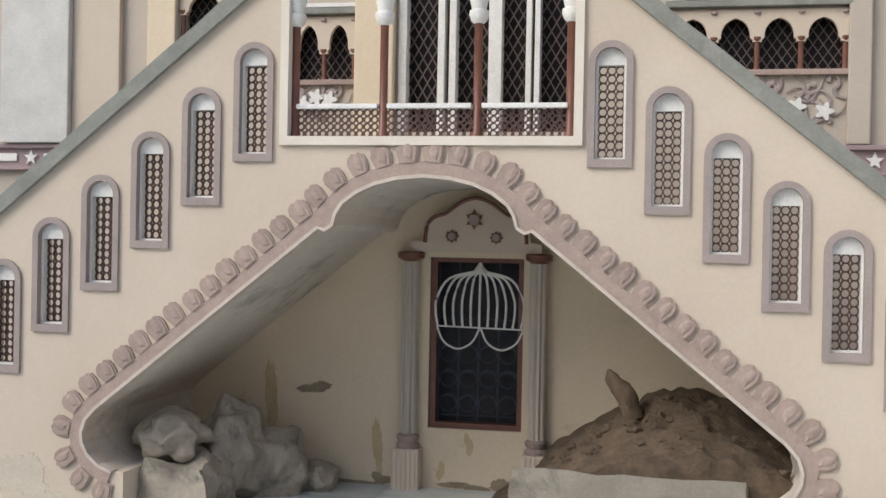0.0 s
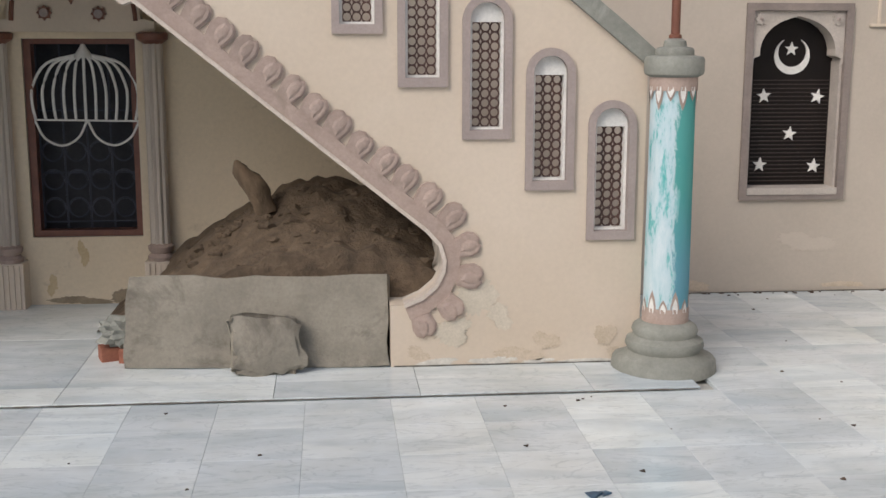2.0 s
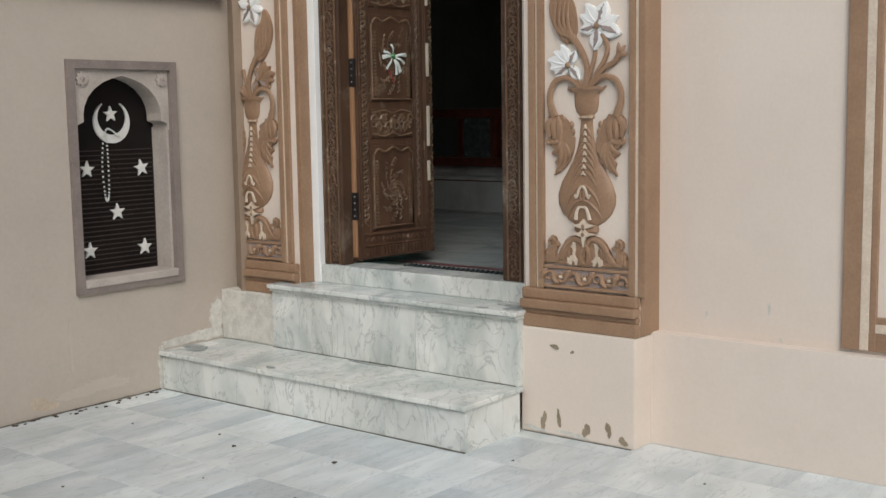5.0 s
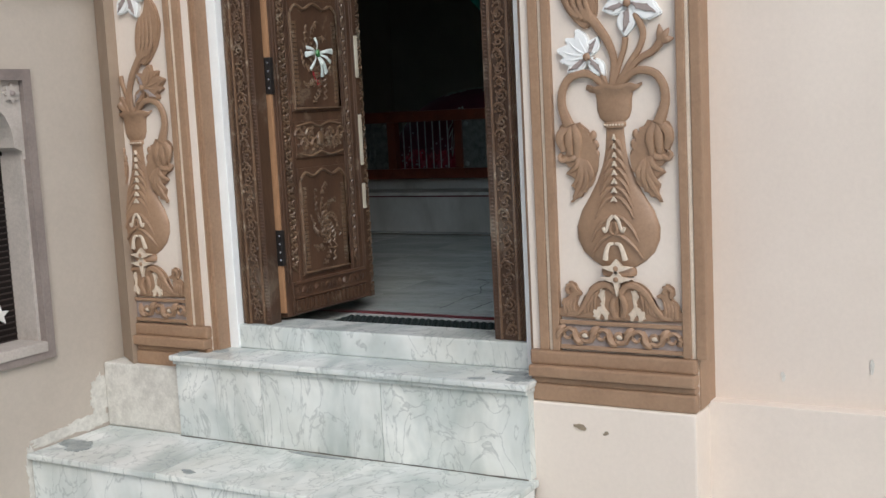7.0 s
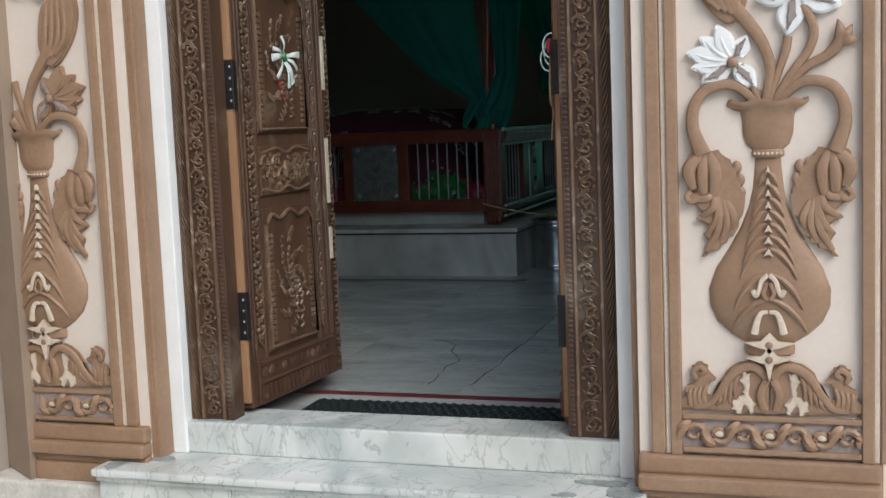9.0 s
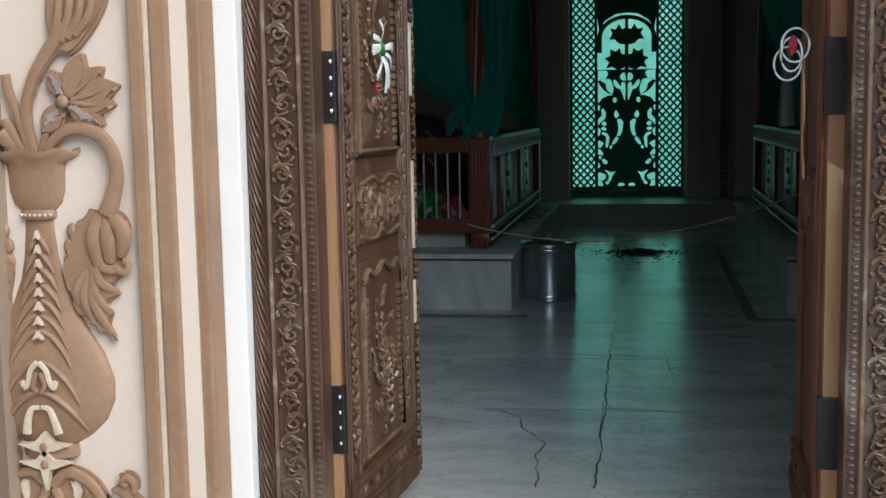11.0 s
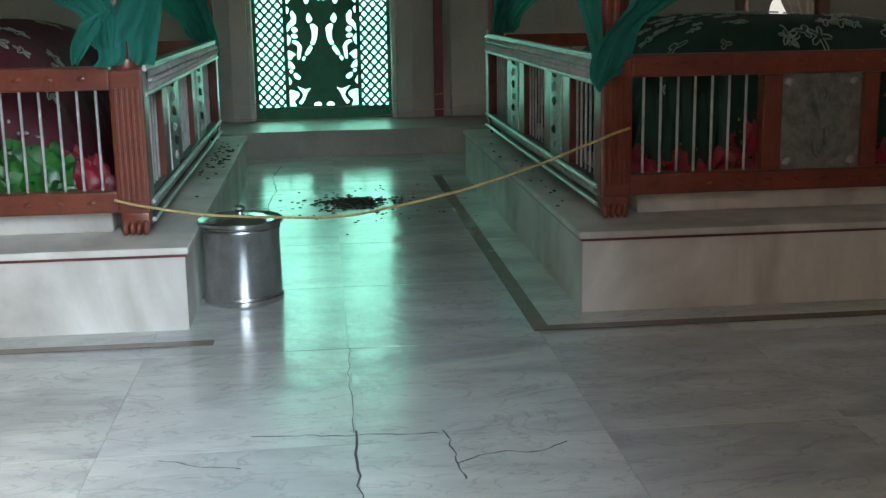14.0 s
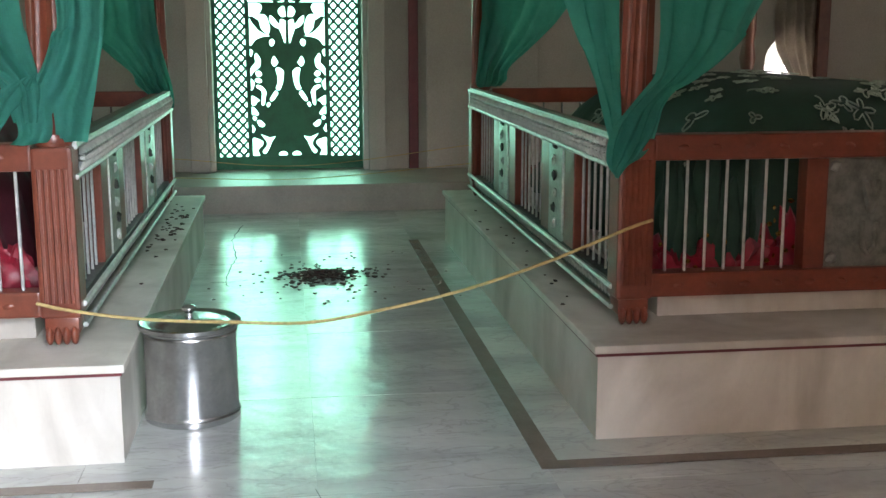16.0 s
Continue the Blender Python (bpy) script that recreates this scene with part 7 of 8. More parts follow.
rnd = random.Random(11)
for yc, mt, lb, top, sd, flowers, fringe in ((4.18, M["greencloth"], "tomb under dark green velvet with silver embroidery", 1.56, 1, M["thread"], "redcloth"), (7.85, M["maroon"], "tomb under maroon velvet and green satin cloths", 1.60, 2, M["thread"], "brightgreen")):
    t, hz = tomb(yc, mt, lb, top, sd)
    for k in range(80):
        x, y = 10.3 + rnd.uniform(-1.1, 0.9), yc + rnd.uniform(-0.7, 0.7)
        pts = []
        a, r = rnd.uniform(0, 6.28), rnd.uniform(0.022, 0.05)
        for q in range(31):
            b = 2 * math.pi * q / 30
            rr = r * (0.62 + 0.38 * math.cos((5 if k % 3 else 3) * b)) * (1 if k % 2 else 0.5 + q / 40)
            px, py = x + 1.4 * rr * math.cos(a + b), y + rr * math.sin(a + b)
            pts.append((px, py, hz(px, py) + 0.008))
        part("embroidered_scroll", tube(bmesh.new(), pts, 0.0032, 4), flowers, t)
    tin = bmesh.new()
    for k in range(260):
        s = 1 if yc < 6 else -1
        x, y, z = 9.10 + rnd.uniform(-0.05, 0.12), yc + rnd.uniform(-0.75, 0.95 if s > 0 else 0.75), 0.97 + abs(rnd.gauss(0, 0.12))
        blob(tin, (x, y, z), (0.004, 0.007 * rnd.uniform(0.5, 1.8), 0.008), 0)
    tagged(part("tinsel", tin, M["gold"] if yc < 6 else M["silver"], t, "glittering tinsel"), "glittering tinsel", kind="stuff")
    for k in range(26):
        s = 1 if yc < 6 else -1
        part("gathered_hem", blob(bmesh.new(), (9.12 + rnd.uniform(-0.02, 0.06), yc + s * (-0.85 + 0.068 * k), 1.0 + rnd.uniform(-0.02, 0.05)), (0.04, 0.06, 0.075 + rnd.uniform(0, 0.05)), 3, 1.0, k, 1.9), M["redcloth"], t, "crimson gathered hem", True)
    if yc > 6:
        for k in range(12):
            part("satin_cloth", blob(bmesh.new(), (9.10 + rnd.uniform(-0.02, 0.04), 7.10 + 0.04 * k, 1.0 + rnd.uniform(-0.02, 0.10)), (0.035, 0.065, 0.085), 3, 1.0, k + 40, 1.9), M["brightgreen"], t, "bright green satin", True)
    else:
        low = bmesh.new()
        for k in range(9):
            blob(low, (9.10, 5.0 - 0.035 * k, 1.16 + rnd.uniform(-0.05, 0.1)), (0.03, 0.03, 0.16), 2, 0.4, k + 60)
        part("green_fold", low, M["greencloth"], t, "hanging green fold", True)

M["curtain"] = surface("dusty_pale_curtain", (0.46, 0.40, 0.33), (0.36, 0.31, 0.26), 0.9, scale=8, bump=0.2)
wc = thing("window_curtain", (13.82, 2.45, 1.0), "pale dusty curtain drawn across the small arched window", "curtain")
part("cloth", cloth_sheet([(2.9, 2.60, 2.31), (2.2, 2.61, 2.31), (1.70, 2.615, 2.31), (1.50, 2.545, 2.31), (1.35, 2.462, 2.31), (1.1, 2.40, 2.31), (0.95, 2.38, 2.31)], (13.83, 13.83, 13.83, 13.83), 4, 2.0, 0.012), M["curtain"], wc, "", True)
solid("wall_post", boxes((13.80, FX, 2.215, 2.305, 0.774, 3.6), bevel=0.006), M["brownpaint"], "dark brown post on the end wall beside the curtain", "post", kind="structure")

# drum, cord, petals
BX, BYY = 9.075, 6.498
drum = thing("steel_drum", (BX, BYY, FZ), "round polished steel drum with lid and knob", "drum")
bm = bmesh.new()
lathe(bm, [(0.138, FZ + 0.002), (0.144, FZ + 0.006), (0.145, FZ + 0.022), (0.140, FZ + 0.028), (0.1395, FZ + 0.034), (0.138, FZ + 0.262), (0.141, FZ + 0.266), (0.141, FZ + 0.272), (0.138, FZ + 0.276), (0.144, FZ + 0.284), (0.144, FZ + 0.29)], BX, BYY, 56)
part("body", bm, M["steel"], drum, "", True)
bm = bmesh.new()
lathe(bm, [(0.145, FZ + 0.284), (0.152, FZ + 0.288), (0.153, FZ + 0.300), (0.147, FZ + 0.304), (0.125, FZ + 0.296), (0.110, FZ + 0.296), (0.095, FZ + 0.307), (0.05, FZ + 0.314)], BX, BYY, 56)
lid = part("lid", bm, M["steel"], drum, "", True)
part("knob", lathe(bmesh.new(), [(0.012, FZ + 0.312), (0.010, FZ + 0.325), (0.022, FZ + 0.335), (0.022, FZ + 0.343), (0.012, FZ + 0.35)], BX, BYY, 20), M["steel"], lid, "", True)
bm = bmesh.new()
cord = smooth_path([(8.89, 6.90, 1.005), (8.885, 6.82, 0.985), (8.91, 6.66, 0.95), (8.94, 6.52, 0.928), (8.96, 6.38, 0.915), (8.90, 6.15, 0.92), (8.87, 5.95, 0.955), (8.86, 5.70, 1.01), (8.865, 5.45, 1.085), (8.885, 5.20, 1.175), (8.89, 5.12, 1.20)], 8)
tube(bm, cord, 0.005, 7)
solid("yellow_cord", bm, M["rope"], "yellow cotton cord strung slack across the aisle", "cord", smooth=True, base=(8.89, 6.9, 1.0))
for z, sag in ((1.10, 0.05), (1.0, 0.02)):
    solid("thin_cord", tube(bmesh.new(), smooth_path([(11.72, 6.80, z), (11.74, 6.1, z - sag), (11.72, 5.20, z + 0.05)], 8), 0.002, 5), M["rope"], "thin pale cord strung before the end window", "cord", base=(11.72, 6.8, z))


def flake(bm, x, y, z, s, rnd):
    a = rnd.uniform(0, 6.28)
    pts = [(math.cos(a + q) * s * (1 if i % 2 else 0.55), math.sin(a + q) * s * (1 if i % 2 else 0.55)) for i, q in enumerate((0, 1.1, 2.2, 3.14, 4.2, 5.3))]
    top = [bm.verts.new((x + u, y + v, z + s * 0.25 * (1 + math.sin(3 * u / s)) * 0.5 + 0.002)) for u, v in pts]
    bot = [bm.verts.new((x + u, y + v, z)) for u, v in pts]
    bm.faces.new(top)
    bm.faces.new(bot[::-1])
    for i in range(6):
        bm.faces.new((bot[i], bot[(i + 1) % 6], top[(i + 1) % 6], top[i]))


rnd = random.Random(21)
bm = bmesh.new()
for k in range(420):
    r = abs(rnd.gauss(0, 1))
    a = rnd.uniform(0, 6.28)
    x, y = 11.05 + 0.10 * r * math.cos(a), 6.03 + 0.125 * r * math.sin(a)
    flake(bm, x, y, FZ + 0.003 + max(0, 0.03 - 0.02 * r) * rnd.random(), rnd.uniform(0.008, 0.017), rnd)
for k in range(70):
    flake(bm, 11.0 + rnd.gauss(0, 0.35), 6.1 + rnd.gauss(0, 0.3), FZ + 0.002, rnd.uniform(0.005, 0.011), rnd)
solid("petal_heap", bm, M["petal"], "swept heap of dried dark rose petals on the floor", "petals", kind="stuff", base=(10.98, 6.08, FZ))
bm = bmesh.new()
for k in range(60):
    flake(bm, 10.9 + rnd.gauss(0, 0.35), rnd.uniform(6.665, 6.77), PZ + 0.001, rnd.uniform(0.006, 0.012), rnd)
for k in range(16):
    flake(bm, 10.2 + rnd.gauss(0, 0.5), rnd.uniform(5.235, 5.32), PZ + 0.001, rnd.uniform(0.005, 0.01), rnd)
solid("scattered_petals", bm, M["petal"], "dried petals scattered on the platform edges", "petals", kind="stuff", base=(10.9, 6.7, PZ))

mat_ = thing("door_mat", (5.55, 6.14, FZ), "black perforated rubber door mat behind the threshold", "mat")
part("sheet", boxes((5.44, 5.70, 5.70, 6.56, FZ + 0.002, FZ + 0.01)), M["rubber"], mat_)
bm = bmesh.new()
for i in range(8):
    for j in range(26):
        blob(bm, (5.46 + 0.031 * i, 5.72 + 0.032 * j + (0.016 if i % 2 else 0), FZ + 0.012), (0.011, 0.011, 0.008), 1)
part("studs", bm, M["rubber"], mat_, "", True)

crk = bmesh.new()
for pts, w in (([(7.69, 6.39), (7.675, 6.26), (7.664, 6.139), (7.655, 6.02), (7.65, 5.93)], 0.0035), ([(7.69, 6.137), (7.4, 6.139), (7.1, 6.132), (6.84, 6.127), (6.6, 6.13), (6.3, 6.128), (6.0, 6.13)], 0.0042),
               ([(8.44, 6.136), (8.1, 6.139), (7.68, 6.140)], 0.0016), ([(6.83, 6.126), (6.82, 6.0), (6.803, 5.83)], 0.003), ([(6.775, 6.37), (6.80, 6.25), (6.825, 6.13)], 0.0016),
               ([(6.79, 6.53), (6.74, 6.45), (6.66, 6.39), (6.52, 6.36), (6.40, 6.30), (6.28, 6.31), (6.12, 6.29), (5.99, 6.28)], 0.0036), ([(6.66, 6.69), (6.63, 6.62), (6.61, 6.55)], 0.003),
               ([(7.66, 5.914), (7.56, 5.91), (7.446, 5.898), (7.36, 5.90)], 0.0028), ([(7.45, 5.90), (7.50, 5.80), (7.49, 5.72), (7.545, 5.625)], 0.0032), ([(7.56, 6.60), (7.55, 6.56), (7.50, 6.47), (7.485, 6.41)], 0.0026),
               ([(12.6, 6.475), (12.1, 6.51), (11.6, 6.47), (11.39, 6.487), (11.0, 6.495), (10.9, 6.475)], 0.004), ([(11.42, 6.60), (11.40, 6.52), (11.44, 6.42)], 0.004), ([(11.0, 6.56), (10.99, 6.49), (11.02, 6.40)], 0.004)):
    fine = smooth_path([(x, y, FZ + 0.0002) for x, y in pts], 6)
    fine = [p + Vector((0.014 * noise.noise(p * 23), 0.014 * noise.noise(p * 23 + Vector((9, 9, 9))), 0)) for p in fine]
    tube(crk, fine, 0.62 * w, 4, lambda q: 0.45 + 0.9 * abs(math.sin(11 * q + 0.6)), 0.25)
solid("floor_cracks", crk, M["dark"], "dark open joints and cracks in the marble floor", "crack", kind="structure")

# ---- loose things in the courtyard ----
def rough_block(bm, x0, x1, y0, y1, z0, z1, amp, seed):
    r = bmesh.ops.create_cube(bm, size=1)
    bmesh.ops.subdivide_edges(bm, edges=list({e for v in r["verts"] for e in v.link_edges}), cuts=7, use_grid_fill=True)
    for v in bm.verts:
        p = Vector((x0 + (v.co.x + 0.5) * (x1 - x0), y0 + (v.co.y + 0.5) * (y1 - y0), z0 + (v.co.z + 0.5) * (z1 - z0)))
        n = noise.noise_vector(p * 6 + Vector((seed, seed, seed)))
        e = 1.0 + (max(abs(v.co.x), abs(v.co.z)) > 0.49) * 1.2
        v.co = p + n * amp * e
        v.co.z = max(v.co.z, z0)
    return bm


bm = rough_block(bmesh.new(), -0.60, 0.60, -0.035, 0.035, 0, 0.42, 0.010, 3)
slab = solid("stone_slab", bm, M["sandstone"], "weathered sandstone slab leaning across the hollow under the stairs", "stone slab")
slab.matrix_basis = pose(0.125, 6.03, 0.004, -14, 0, -4.0)
bm = rough_block(bmesh.new(), -0.145, 0.145, -0.06, 0.06, 0, 0.27, 0.022, 9)
bmesh.ops.bevel(bm, geom=[e for e in bm.edges if e.calc_face_angle(0) > 1.0], offset=0.02, segments=2, affect='EDGES')
st = solid("stone_block", bm, M["sandstone"], "rounded sandstone block propped against the slab", "stone", smooth=True)
st.matrix_basis = pose(0.165, 5.91, 0.0, -10, 0, 3)
for k, (x, y, a) in enumerate(((-0.56, 6.22, 20), (-0.45, 6.17, -12))):
    b = solid("brick", boxes((-0.06, 0.06, -0.05, 0.05, 0, 0.075), bevel=0.006), M["brick"], "loose red brick beside the stone slab", "brick")
    b.matrix_basis = pose(x, y, 0.0, 0, 0, a)
b = solid("rubble_stone", blob(bmesh.new(), (0, 0, 0.075), (0.11, 0.08, 0.075), 3, 0.5, 5), M["coping"], "grey-brown rubble stone resting on the bricks", "stone", smooth=False)
b.matrix_basis = pose(-0.50, 6.20, 0.075, 0, 0, 15)
bm = bmesh.new()
nx, ny = 70, 46
MX = [-0.75, -0.6, -0.45, -0.35, -0.2, -0.05, 0.1, 0.25, 0.4, 0.55, 0.7, 0.85, 1.0]
MZ = [0.0, 0.10, 0.22, 0.33, 0.45, 0.55, 0.63, 0.69, 0.71, 0.70, 0.67, 0.62, 0.52]
grid = []
for i in range(nx + 1):
    row = []
    for j in range(ny + 1):
        u, v = i / nx, j / ny
        xs = -0.75 + 0.37 * max(0.0, 1 - 2 * v)
        x, y = xs + (1.0 - xs) * u, 6.12 + 1.285 * v
        h = float(np.interp(x, MX, MZ)) * min(1, 0.72 + 0.5 * v)
        h += (0.05 * noise.noise(Vector((x * 5, y * 5, 2))) + 0.03 * noise.noise(Vector((x * 13, y * 13, 5)))) * min(1, h * 4)
        if j == 0:
            h = 0.0
        lim = 0.30 + (0.905 - x) * 0.806 + 0.28 if x > 0 else 3
        row.append(bm.verts.new((x, y, max(min(h, lim - 0.03), 0.001))))
    grid.append(row)
for i in range(nx):
    for j in range(ny):
        bm.faces.new((grid[i][j], grid[i + 1][j], grid[i + 1][j + 1], grid[i][j + 1]))
spots = [v.co.copy() for row in grid for v in row]
rnd = random.Random(5)
for k in range(130):
    p = spots[rnd.randint(4, nx - 4) * (ny + 1) + rnd.randint(3, ny - 10)]
    if p.z > 0.1:
        q = rnd.uniform(0.008, 0.028)
        blob(bm, (p.x, p.y, p.z), (q * 1.3, q, q * 0.8), 2, 0.8, k)
solid("mud_mound", bm, M["mud"], "heap of brown mud filling the hollow under the stairs", "mud heap", smooth=True, base=(0.2, 6.7, 0))
bm = bmesh.new()
tube(bm, smooth_path([(0.14, 6.74, 0.62), (0.10, 6.72, 0.74), (0.03, 6.70, 0.83), (0.0, 6.69, 0.895)], 5), 0.043, 12, lambda q: 1.25 - 0.35 * q + 0.25 * math.sin(5 * q) - 0.55 * max(0.0, q - 0.8) * 5 * 0.8)
for v in bm.verts:
    v.co += noise.noise_vector(v.co * 16) * 0.014 + noise.noise_vector(v.co * 40) * 0.005
solid("tree_stump_branch", bm, M["bark"], "dry broken branch sticking out of the mud heap", "branch", smooth=True, base=(0.14, 6.74, 0.62))
for k, (c, s, lb) in enumerate((((-2.50, 6.42, 0.43), (0.20, 0.22, 0.15), "bulging plastered rock on the block in the hollow"), ((-2.66, 6.75, 0.24), (0.20, 0.34, 0.26), "grey plastered rock in the corner of the hollow"),
                                ((-2.28, 6.80, 0.30), (0.20, 0.28, 0.30), "grey-green stained rock behind the plastered block"), ((-2.08, 7.02, 0.16), (0.20, 0.26, 0.24), "grey-green stained rock at the back wall"),
                                ((-1.88, 7.20, 0.07), (0.17, 0.16, 0.12), "low dark stained rock at the back wall"), ((-2.36, 6.55, 0.16), (0.16, 0.2, 0.18), "grey rough rock beside the plastered block"))):
    bm = blob(bmesh.new(), c, s, 5, 0.35, 11 + 7 * k, 1.7)
    for v in bm.verts:
        n = noise.noise_vector(v.co * 7) * 0.03 + noise.noise_vector(v.co * 19) * 0.014 + noise.noise_vector(v.co * 41) * 0.005
        v.co += n
        v.co.z = max(v.co.z, 0.008)
        v.co.y = min(v.co.y, BY - 0.008)
    solid("rock", bm, M["greyrock"], lb, "rock", "rockwork in the hollow", smooth=True, base=(c[0], c[1], 0.01))
bm = rough_block(bmesh.new(), -2.60, -2.20, 6.10, 6.62, 0.008, 0.31, 0.045, 14)
solid("plastered_block", bm, M["greyrock"], "crumbling plastered block at the foot of the rockwork", "block", smooth=True, base=(-2.44, 6.2, 0.01))
rnd = random.Random(31)
bm = bmesh.new()
for k in range(240):
    x, y = rnd.uniform(-3.5, 5.0), rnd.uniform(1.4, 7.3)
    if (y > 5.5 and x < 2.3) or (x > 4.55 and y > 5.3):
        continue
    flake(bm, x, y, 0.001, rnd.uniform(0.004, 0.014), rnd)
for k in range(60):
    x = rnd.uniform(2.2, 4.6)
    flake(bm, x, 7.39 - abs(rnd.gauss(0, 0.03)), 0.001, rnd.uniform(0.005, 0.014), rnd)
for k in range(70):
    flake(bm, rnd.uniform(-2.4, -0.4), 7.37 - abs(rnd.gauss(0, 0.05)), 0.001, rnd.uniform(0.006, 0.018), rnd)
solid("leaf_litter", bm, M["litter"], "small dry leaves and crumbs scattered on the marble", "litter", kind="stuff")
bm = bmesh.new()
flake(bm, 0, 0, 0, 0.035, rnd)
flake(bm, 0.04, 0.01, 0, 0.025, rnd)
w = solid("wrapper", bm, M["blue"], "crumpled blue wrapper on the marble floor", "wrapper")
w.location = (1.33, 4.4, 0.002)
bm = bmesh.new()
flake(bm, 0, 0, 0, 0.05, rnd)
flake(bm, 0.05, -0.015, 0, 0.03, rnd)
w = solid("paper_scrap", bm, M["plastic_white"], "crumpled white paper scrap on the marble floor", "scrap")
w.location = (-1.22, 5.205, 0.002)

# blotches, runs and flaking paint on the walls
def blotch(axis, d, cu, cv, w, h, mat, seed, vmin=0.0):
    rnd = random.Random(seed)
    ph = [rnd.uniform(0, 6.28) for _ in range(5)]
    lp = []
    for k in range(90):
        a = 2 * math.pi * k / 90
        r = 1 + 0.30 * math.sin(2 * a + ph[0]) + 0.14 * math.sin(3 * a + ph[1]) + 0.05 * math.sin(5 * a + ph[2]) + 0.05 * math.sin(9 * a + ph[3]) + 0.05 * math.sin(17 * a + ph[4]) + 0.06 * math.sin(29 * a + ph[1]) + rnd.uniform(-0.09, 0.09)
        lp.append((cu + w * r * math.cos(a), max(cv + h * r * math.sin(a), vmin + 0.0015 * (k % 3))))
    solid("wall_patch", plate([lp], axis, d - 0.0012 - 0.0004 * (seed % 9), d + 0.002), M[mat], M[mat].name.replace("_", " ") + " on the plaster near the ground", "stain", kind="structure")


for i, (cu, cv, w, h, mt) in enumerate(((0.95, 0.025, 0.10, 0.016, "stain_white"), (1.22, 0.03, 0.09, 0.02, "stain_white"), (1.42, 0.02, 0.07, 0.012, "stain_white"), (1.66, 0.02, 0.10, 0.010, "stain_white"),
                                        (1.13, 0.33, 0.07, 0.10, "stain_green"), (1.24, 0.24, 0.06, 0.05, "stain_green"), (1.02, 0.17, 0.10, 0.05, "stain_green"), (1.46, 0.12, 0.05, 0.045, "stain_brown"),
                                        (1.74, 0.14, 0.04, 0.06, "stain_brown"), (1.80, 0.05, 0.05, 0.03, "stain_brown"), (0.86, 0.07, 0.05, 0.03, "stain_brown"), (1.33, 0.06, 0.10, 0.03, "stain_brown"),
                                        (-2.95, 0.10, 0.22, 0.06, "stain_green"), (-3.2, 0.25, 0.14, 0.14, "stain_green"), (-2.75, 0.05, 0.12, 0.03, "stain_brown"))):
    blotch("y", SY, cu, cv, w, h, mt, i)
for i, (cu, cv, w, h, mt) in enumerate(((-1.52, 0.24, 0.03, 0.20, "stain_ochre"), (-1.50, 0.05, 0.05, 0.04, "stain_dark"), (-2.25, 0.45, 0.05, 0.28, "stain_ochre"), (-1.95, 0.62, 0.10, 0.035, "stain_dark"),
                                        (-0.95, 0.03, 0.14, 0.025, "stain_dark"), (-0.70, 0.05, 0.06, 0.05, "stain_dark"), (-1.1, 0.12, 0.03, 0.05, "stain_ochre"), (-1.75, 0.02, 0.2, 0.015, "stain_dark"), (-0.92, 0.3, 0.03, 0.06, "stain_ochre"))):
    blotch("y", BY - 0.006, cu, cv, w, h, mt, i + 40)
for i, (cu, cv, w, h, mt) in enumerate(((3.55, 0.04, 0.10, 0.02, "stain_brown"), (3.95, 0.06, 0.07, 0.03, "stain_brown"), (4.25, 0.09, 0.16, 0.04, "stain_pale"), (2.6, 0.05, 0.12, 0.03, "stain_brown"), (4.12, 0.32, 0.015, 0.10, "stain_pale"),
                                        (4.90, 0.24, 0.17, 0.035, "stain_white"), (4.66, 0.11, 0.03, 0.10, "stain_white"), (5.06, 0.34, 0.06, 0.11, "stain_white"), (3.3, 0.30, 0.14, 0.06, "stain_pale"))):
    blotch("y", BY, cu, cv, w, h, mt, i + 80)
for i, (cu, cv, w, h, mt) in enumerate(((5.30, 0.06, 0.014, 0.035, "stain_dark"), (5.22, 0.08, 0.008, 0.04, "stain_dark"), (5.08, 0.05, 0.018, 0.025, "stain_dark"), (4.97, 0.07, 0.012, 0.03, "stain_dark"), (4.90, 0.03, 0.02, 0.015, "stain_dark"),
                                        (5.24, 0.40, 0.022, 0.008, "stain_dark"), (5.15, 0.385, 0.01, 0.006, "stain_dark"), (5.35, 0.02, 0.05, 0.012, "stain_white"), (5.15, 0.02, 0.08, 0.010, "stain_white"))):
    blotch("x", DX - 0.04, cu, cv, w, h, mt, i + 120)
for i, (cu, cv, w, h) in enumerate(((4.62, 0.57, 0.008, 0.012), (4.35, 0.62, 0.007, 0.018), (4.30, 0.50, 0.006, 0.008))):
    blotch("x", WX, cu, cv, w, h, "stain_white", i + 150)

for i, (d, cu, cv, w, h, mt) in enumerate(((0.545, 5.10, 5.46, 0.05, 0.035, "grime"), (0.545, 5.17, 5.52, 0.03, 0.05, "grime"), (0.545, 5.06, 5.60, 0.012, 0.03, "grime"), (0.545, 5.09, 6.93, 0.04, 0.035, "grime"), (0.545, 5.16, 6.86, 0.03, 0.06, "grime"),
                                           (0.64, 5.26, 6.70, 0.012, 0.03, "grime"), (0.205, 4.70, 6.62, 0.016, 0.03, "grime"), (0.205, 4.80, 7.30, 0.06, 0.08, "grime"), (0.205, 5.03, 6.3, 0.012, 0.10, "grime"))):
    blotch("z", d + 0.0012, cu, cv, w, h, mt, i + 170)
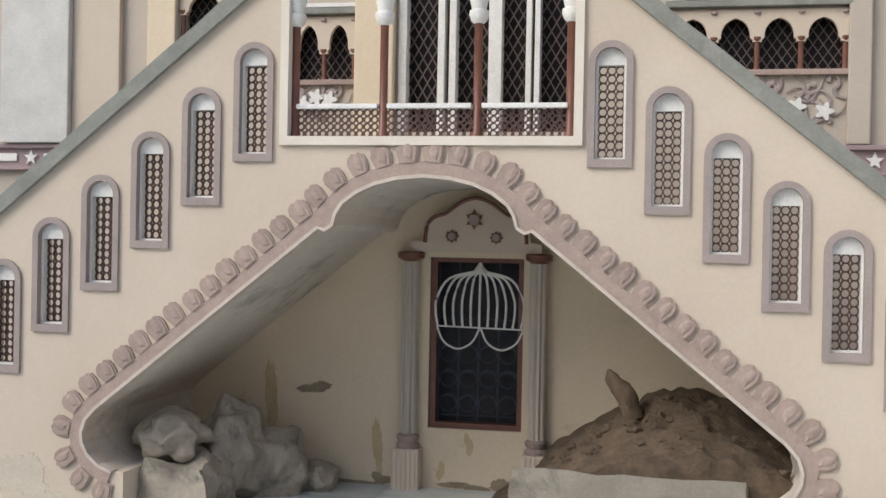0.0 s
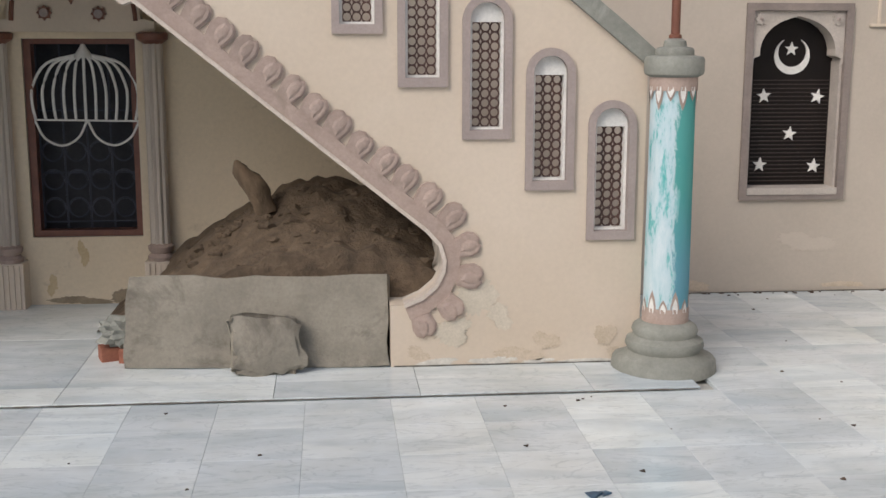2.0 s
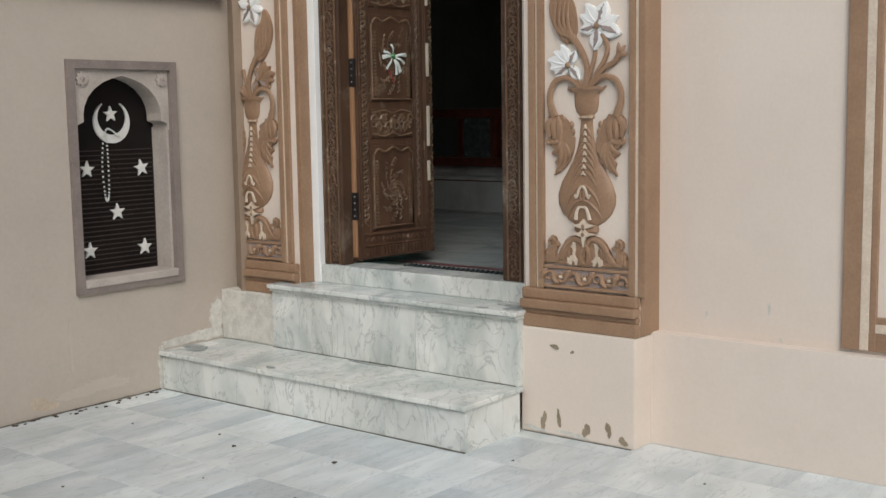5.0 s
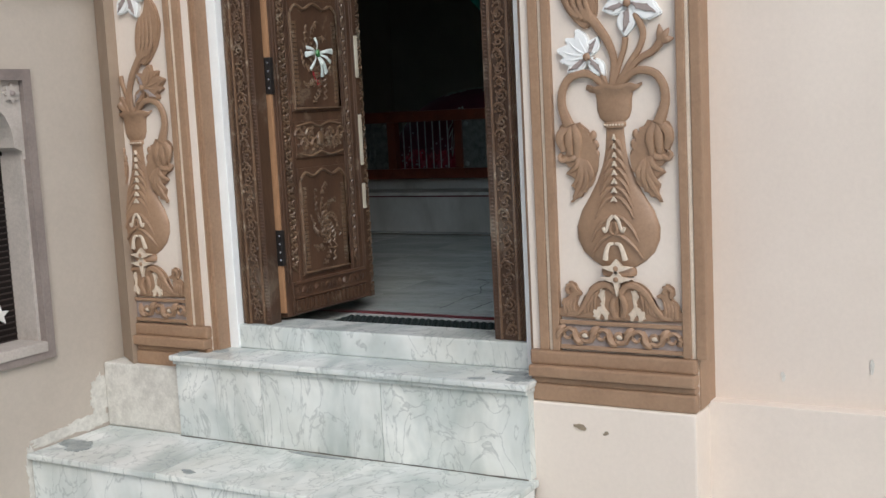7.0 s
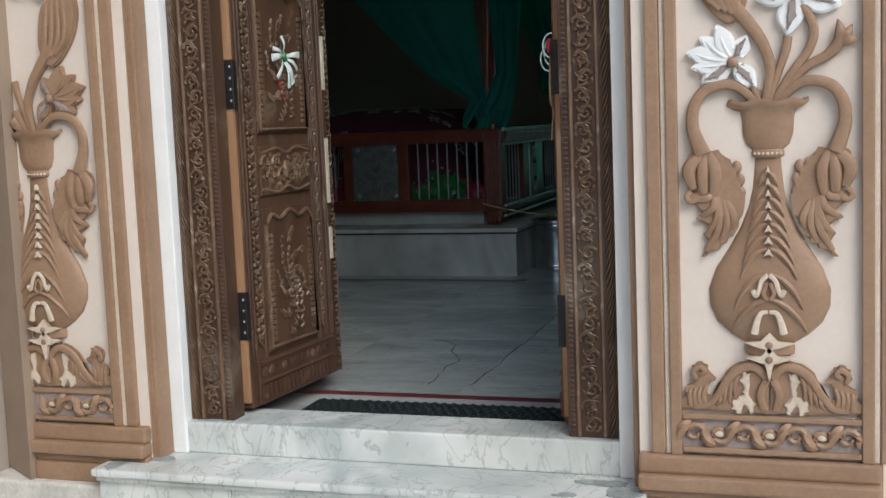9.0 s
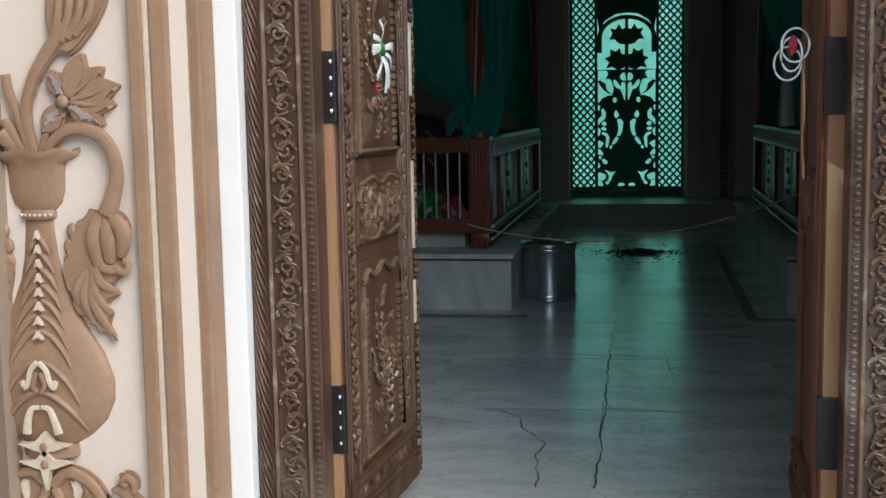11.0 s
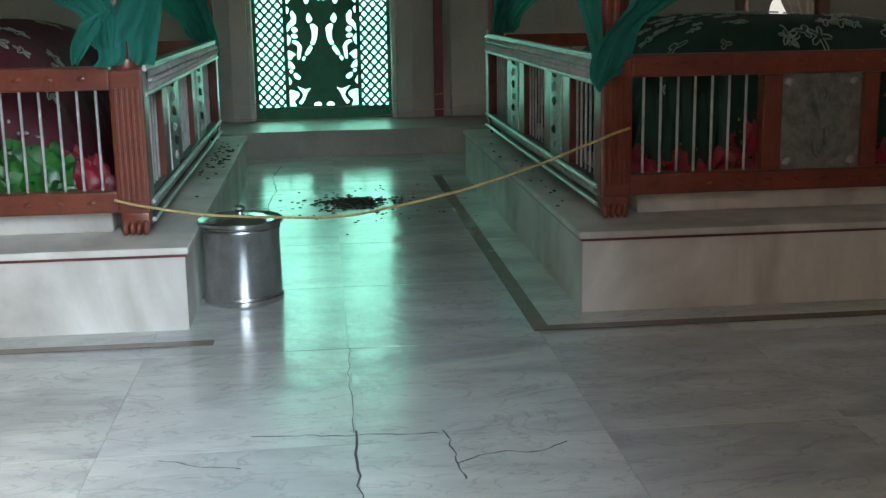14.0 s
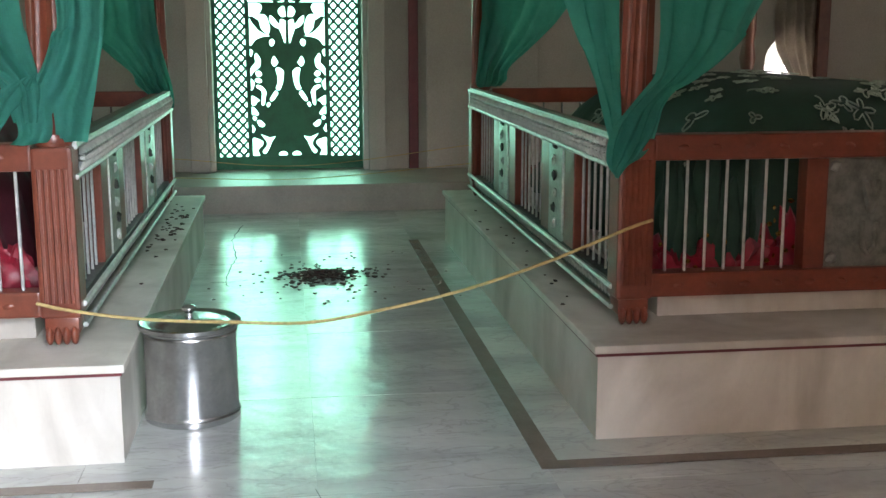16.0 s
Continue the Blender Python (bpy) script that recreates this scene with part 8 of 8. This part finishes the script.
def dirt_line(name, a, b, r, lb):
    """Packed dirt of uneven width along a joint."""
    n = max(8, int((Vector(b) - Vector(a)).length / 0.05))
    run = [Vector(a).lerp(Vector(b), k / n) for k in range(n + 1)]
    run = [p + Vector((0.004 * noise.noise(p * 9), 0.004 * noise.noise(p * 9 + Vector((5, 5, 5))), 0)) for p in run]
    solid(name, tube(bmesh.new(), run, r, 6, lambda q: 0.55 + 0.75 * abs(noise.noise(Vector((q * n * 0.7, a[0], a[1])))) * 1.6, 0.5), M["packed_dirt"], lb, "dirt", kind="structure")


dirt_line("slab_joint_dirt", (-5.2, 5.526, 0.004), (2.05, 5.526, 0.004), 0.006, "dark packed dirt in the joint before the long slabs")
dirt_line("wall_foot_dirt", (2.1, 7.402, 0.002), (4.64, 7.402, 0.002), 0.008, "dark dirt along the foot of the beige wall")
dirt_line("wall_foot_dirt", (0.75, 5.958, 0.012), (1.80, 5.958, 0.012), 0.007, "dark dirt along the foot of the stair wall")
dirt_line("step_foot_dirt", (4.657, 5.40, 0.001), (4.657, 7.40, 0.001), 0.006, "dark dirt along the foot of the marble step")
dirt_line("step_joint_dirt", (5.058, 5.42, 0.206), (5.058, 6.98, 0.206), 0.005, "dark dirt in the corner of the steps")
dirt_line("plinth_foot_dirt", (5.098, 4.86, 0.001), (5.098, 5.40, 0.001), 0.006, "dark dirt along the foot of the pilaster")

# unseen boundary walls added behind the walker, closing the courtyard and reflecting light
solid("wall_south", boxes((-9.3, 5.6, -6.3, -6.0, 0, 3.2)), M["plaster"], "plain unseen boundary wall added to close the courtyard", "wall", kind="structure")
solid("wall_west", boxes((-9.3, -9.0, -6.0, 7.7, 0, 3.2)), M["plaster"], "plain unseen boundary wall added to close the courtyard", "wall", kind="structure")
solid("wall_east_lower", boxes((5.30, 5.6, -6.0, -3.0, 0, 3.2)), M["plaster_pink"], "plain unseen boundary wall added to close the courtyard", "wall", kind="structure")

# ---- pavement tiles ----
floor = thing("floor", (1.0, 4.0, -0.02), "white and grey marble courtyard paving", "floor", kind="structure")
TX, TY = 0.357, 0.34


def tile_mesh(w, d, h, name, mat):
    bm = boxes((-w / 2 + 0.0004, w / 2 - 0.0004, -d / 2 + 0.0004, d / 2 - 0.0004, -h, 0))
    top = [e for e in bm.edges if all(v.co.z > -1e-5 for v in e.verts)]
    bmesh.ops.bevel(bm, geom=top, offset=0.0008, segments=1, affect='EDGES')
    return raw(name, bm, M[mat])


tm = tile_mesh(TX, TY, 0.02, "tile", "marble_out")
rest = bmesh.new()
rnd = random.Random(77)
count = 0
for j in range(-22, 17):
    y = 5.52 - TY * (j + 0.5) if j >= 0 else 5.52 + TY * (-j - 0.5)
    for i in range(-26, 14):
        x = 0.354 + TX * (i + 0.5)
        if y > 7.45 or y < -0.2 or x > 5.35 or x < -8.9:
            continue
        if y > 5.52 and x < 2.03:
            continue
        near = (-1.9 < x < 5.1 and 2.9 < y < 5.5) or (2.0 < x < 4.7 and y > 5.5)
        dz = rnd.uniform(-0.0005, 0.0005)
        if near and count < 300:
            piece("tile", tm, floor, pose(x, y, dz))
            count += 1
        else:
            box(rest, x - TX / 2 + 0.0005, x + TX / 2 - 0.0005, y - TY / 2 + 0.0005, y + TY / 2 - 0.0005, -0.02, dz)
tagged(part("far_tiles", rest, M["marble_out"], floor), kind="stuff")
strip = thing("pavement_strip", (0, 5.7, 0), "long marble slabs along the foot of the stairs", "pavement", kind="structure")
x = -5.2
while x < 2.0:
    w = min(rnd.choice((0.62, 0.75, 0.9)), 2.06 - x)
    for ya, yb in ((5.530, 5.76), (5.762, 6.6), (6.602, 7.40)):
        part("slab", boxes((x + 0.001, x + w - 0.001, ya, yb, -0.02, 0.012 if ya < 5.6 else 0.010), bevel=0.002), M["marble_out"], strip)
    x += w
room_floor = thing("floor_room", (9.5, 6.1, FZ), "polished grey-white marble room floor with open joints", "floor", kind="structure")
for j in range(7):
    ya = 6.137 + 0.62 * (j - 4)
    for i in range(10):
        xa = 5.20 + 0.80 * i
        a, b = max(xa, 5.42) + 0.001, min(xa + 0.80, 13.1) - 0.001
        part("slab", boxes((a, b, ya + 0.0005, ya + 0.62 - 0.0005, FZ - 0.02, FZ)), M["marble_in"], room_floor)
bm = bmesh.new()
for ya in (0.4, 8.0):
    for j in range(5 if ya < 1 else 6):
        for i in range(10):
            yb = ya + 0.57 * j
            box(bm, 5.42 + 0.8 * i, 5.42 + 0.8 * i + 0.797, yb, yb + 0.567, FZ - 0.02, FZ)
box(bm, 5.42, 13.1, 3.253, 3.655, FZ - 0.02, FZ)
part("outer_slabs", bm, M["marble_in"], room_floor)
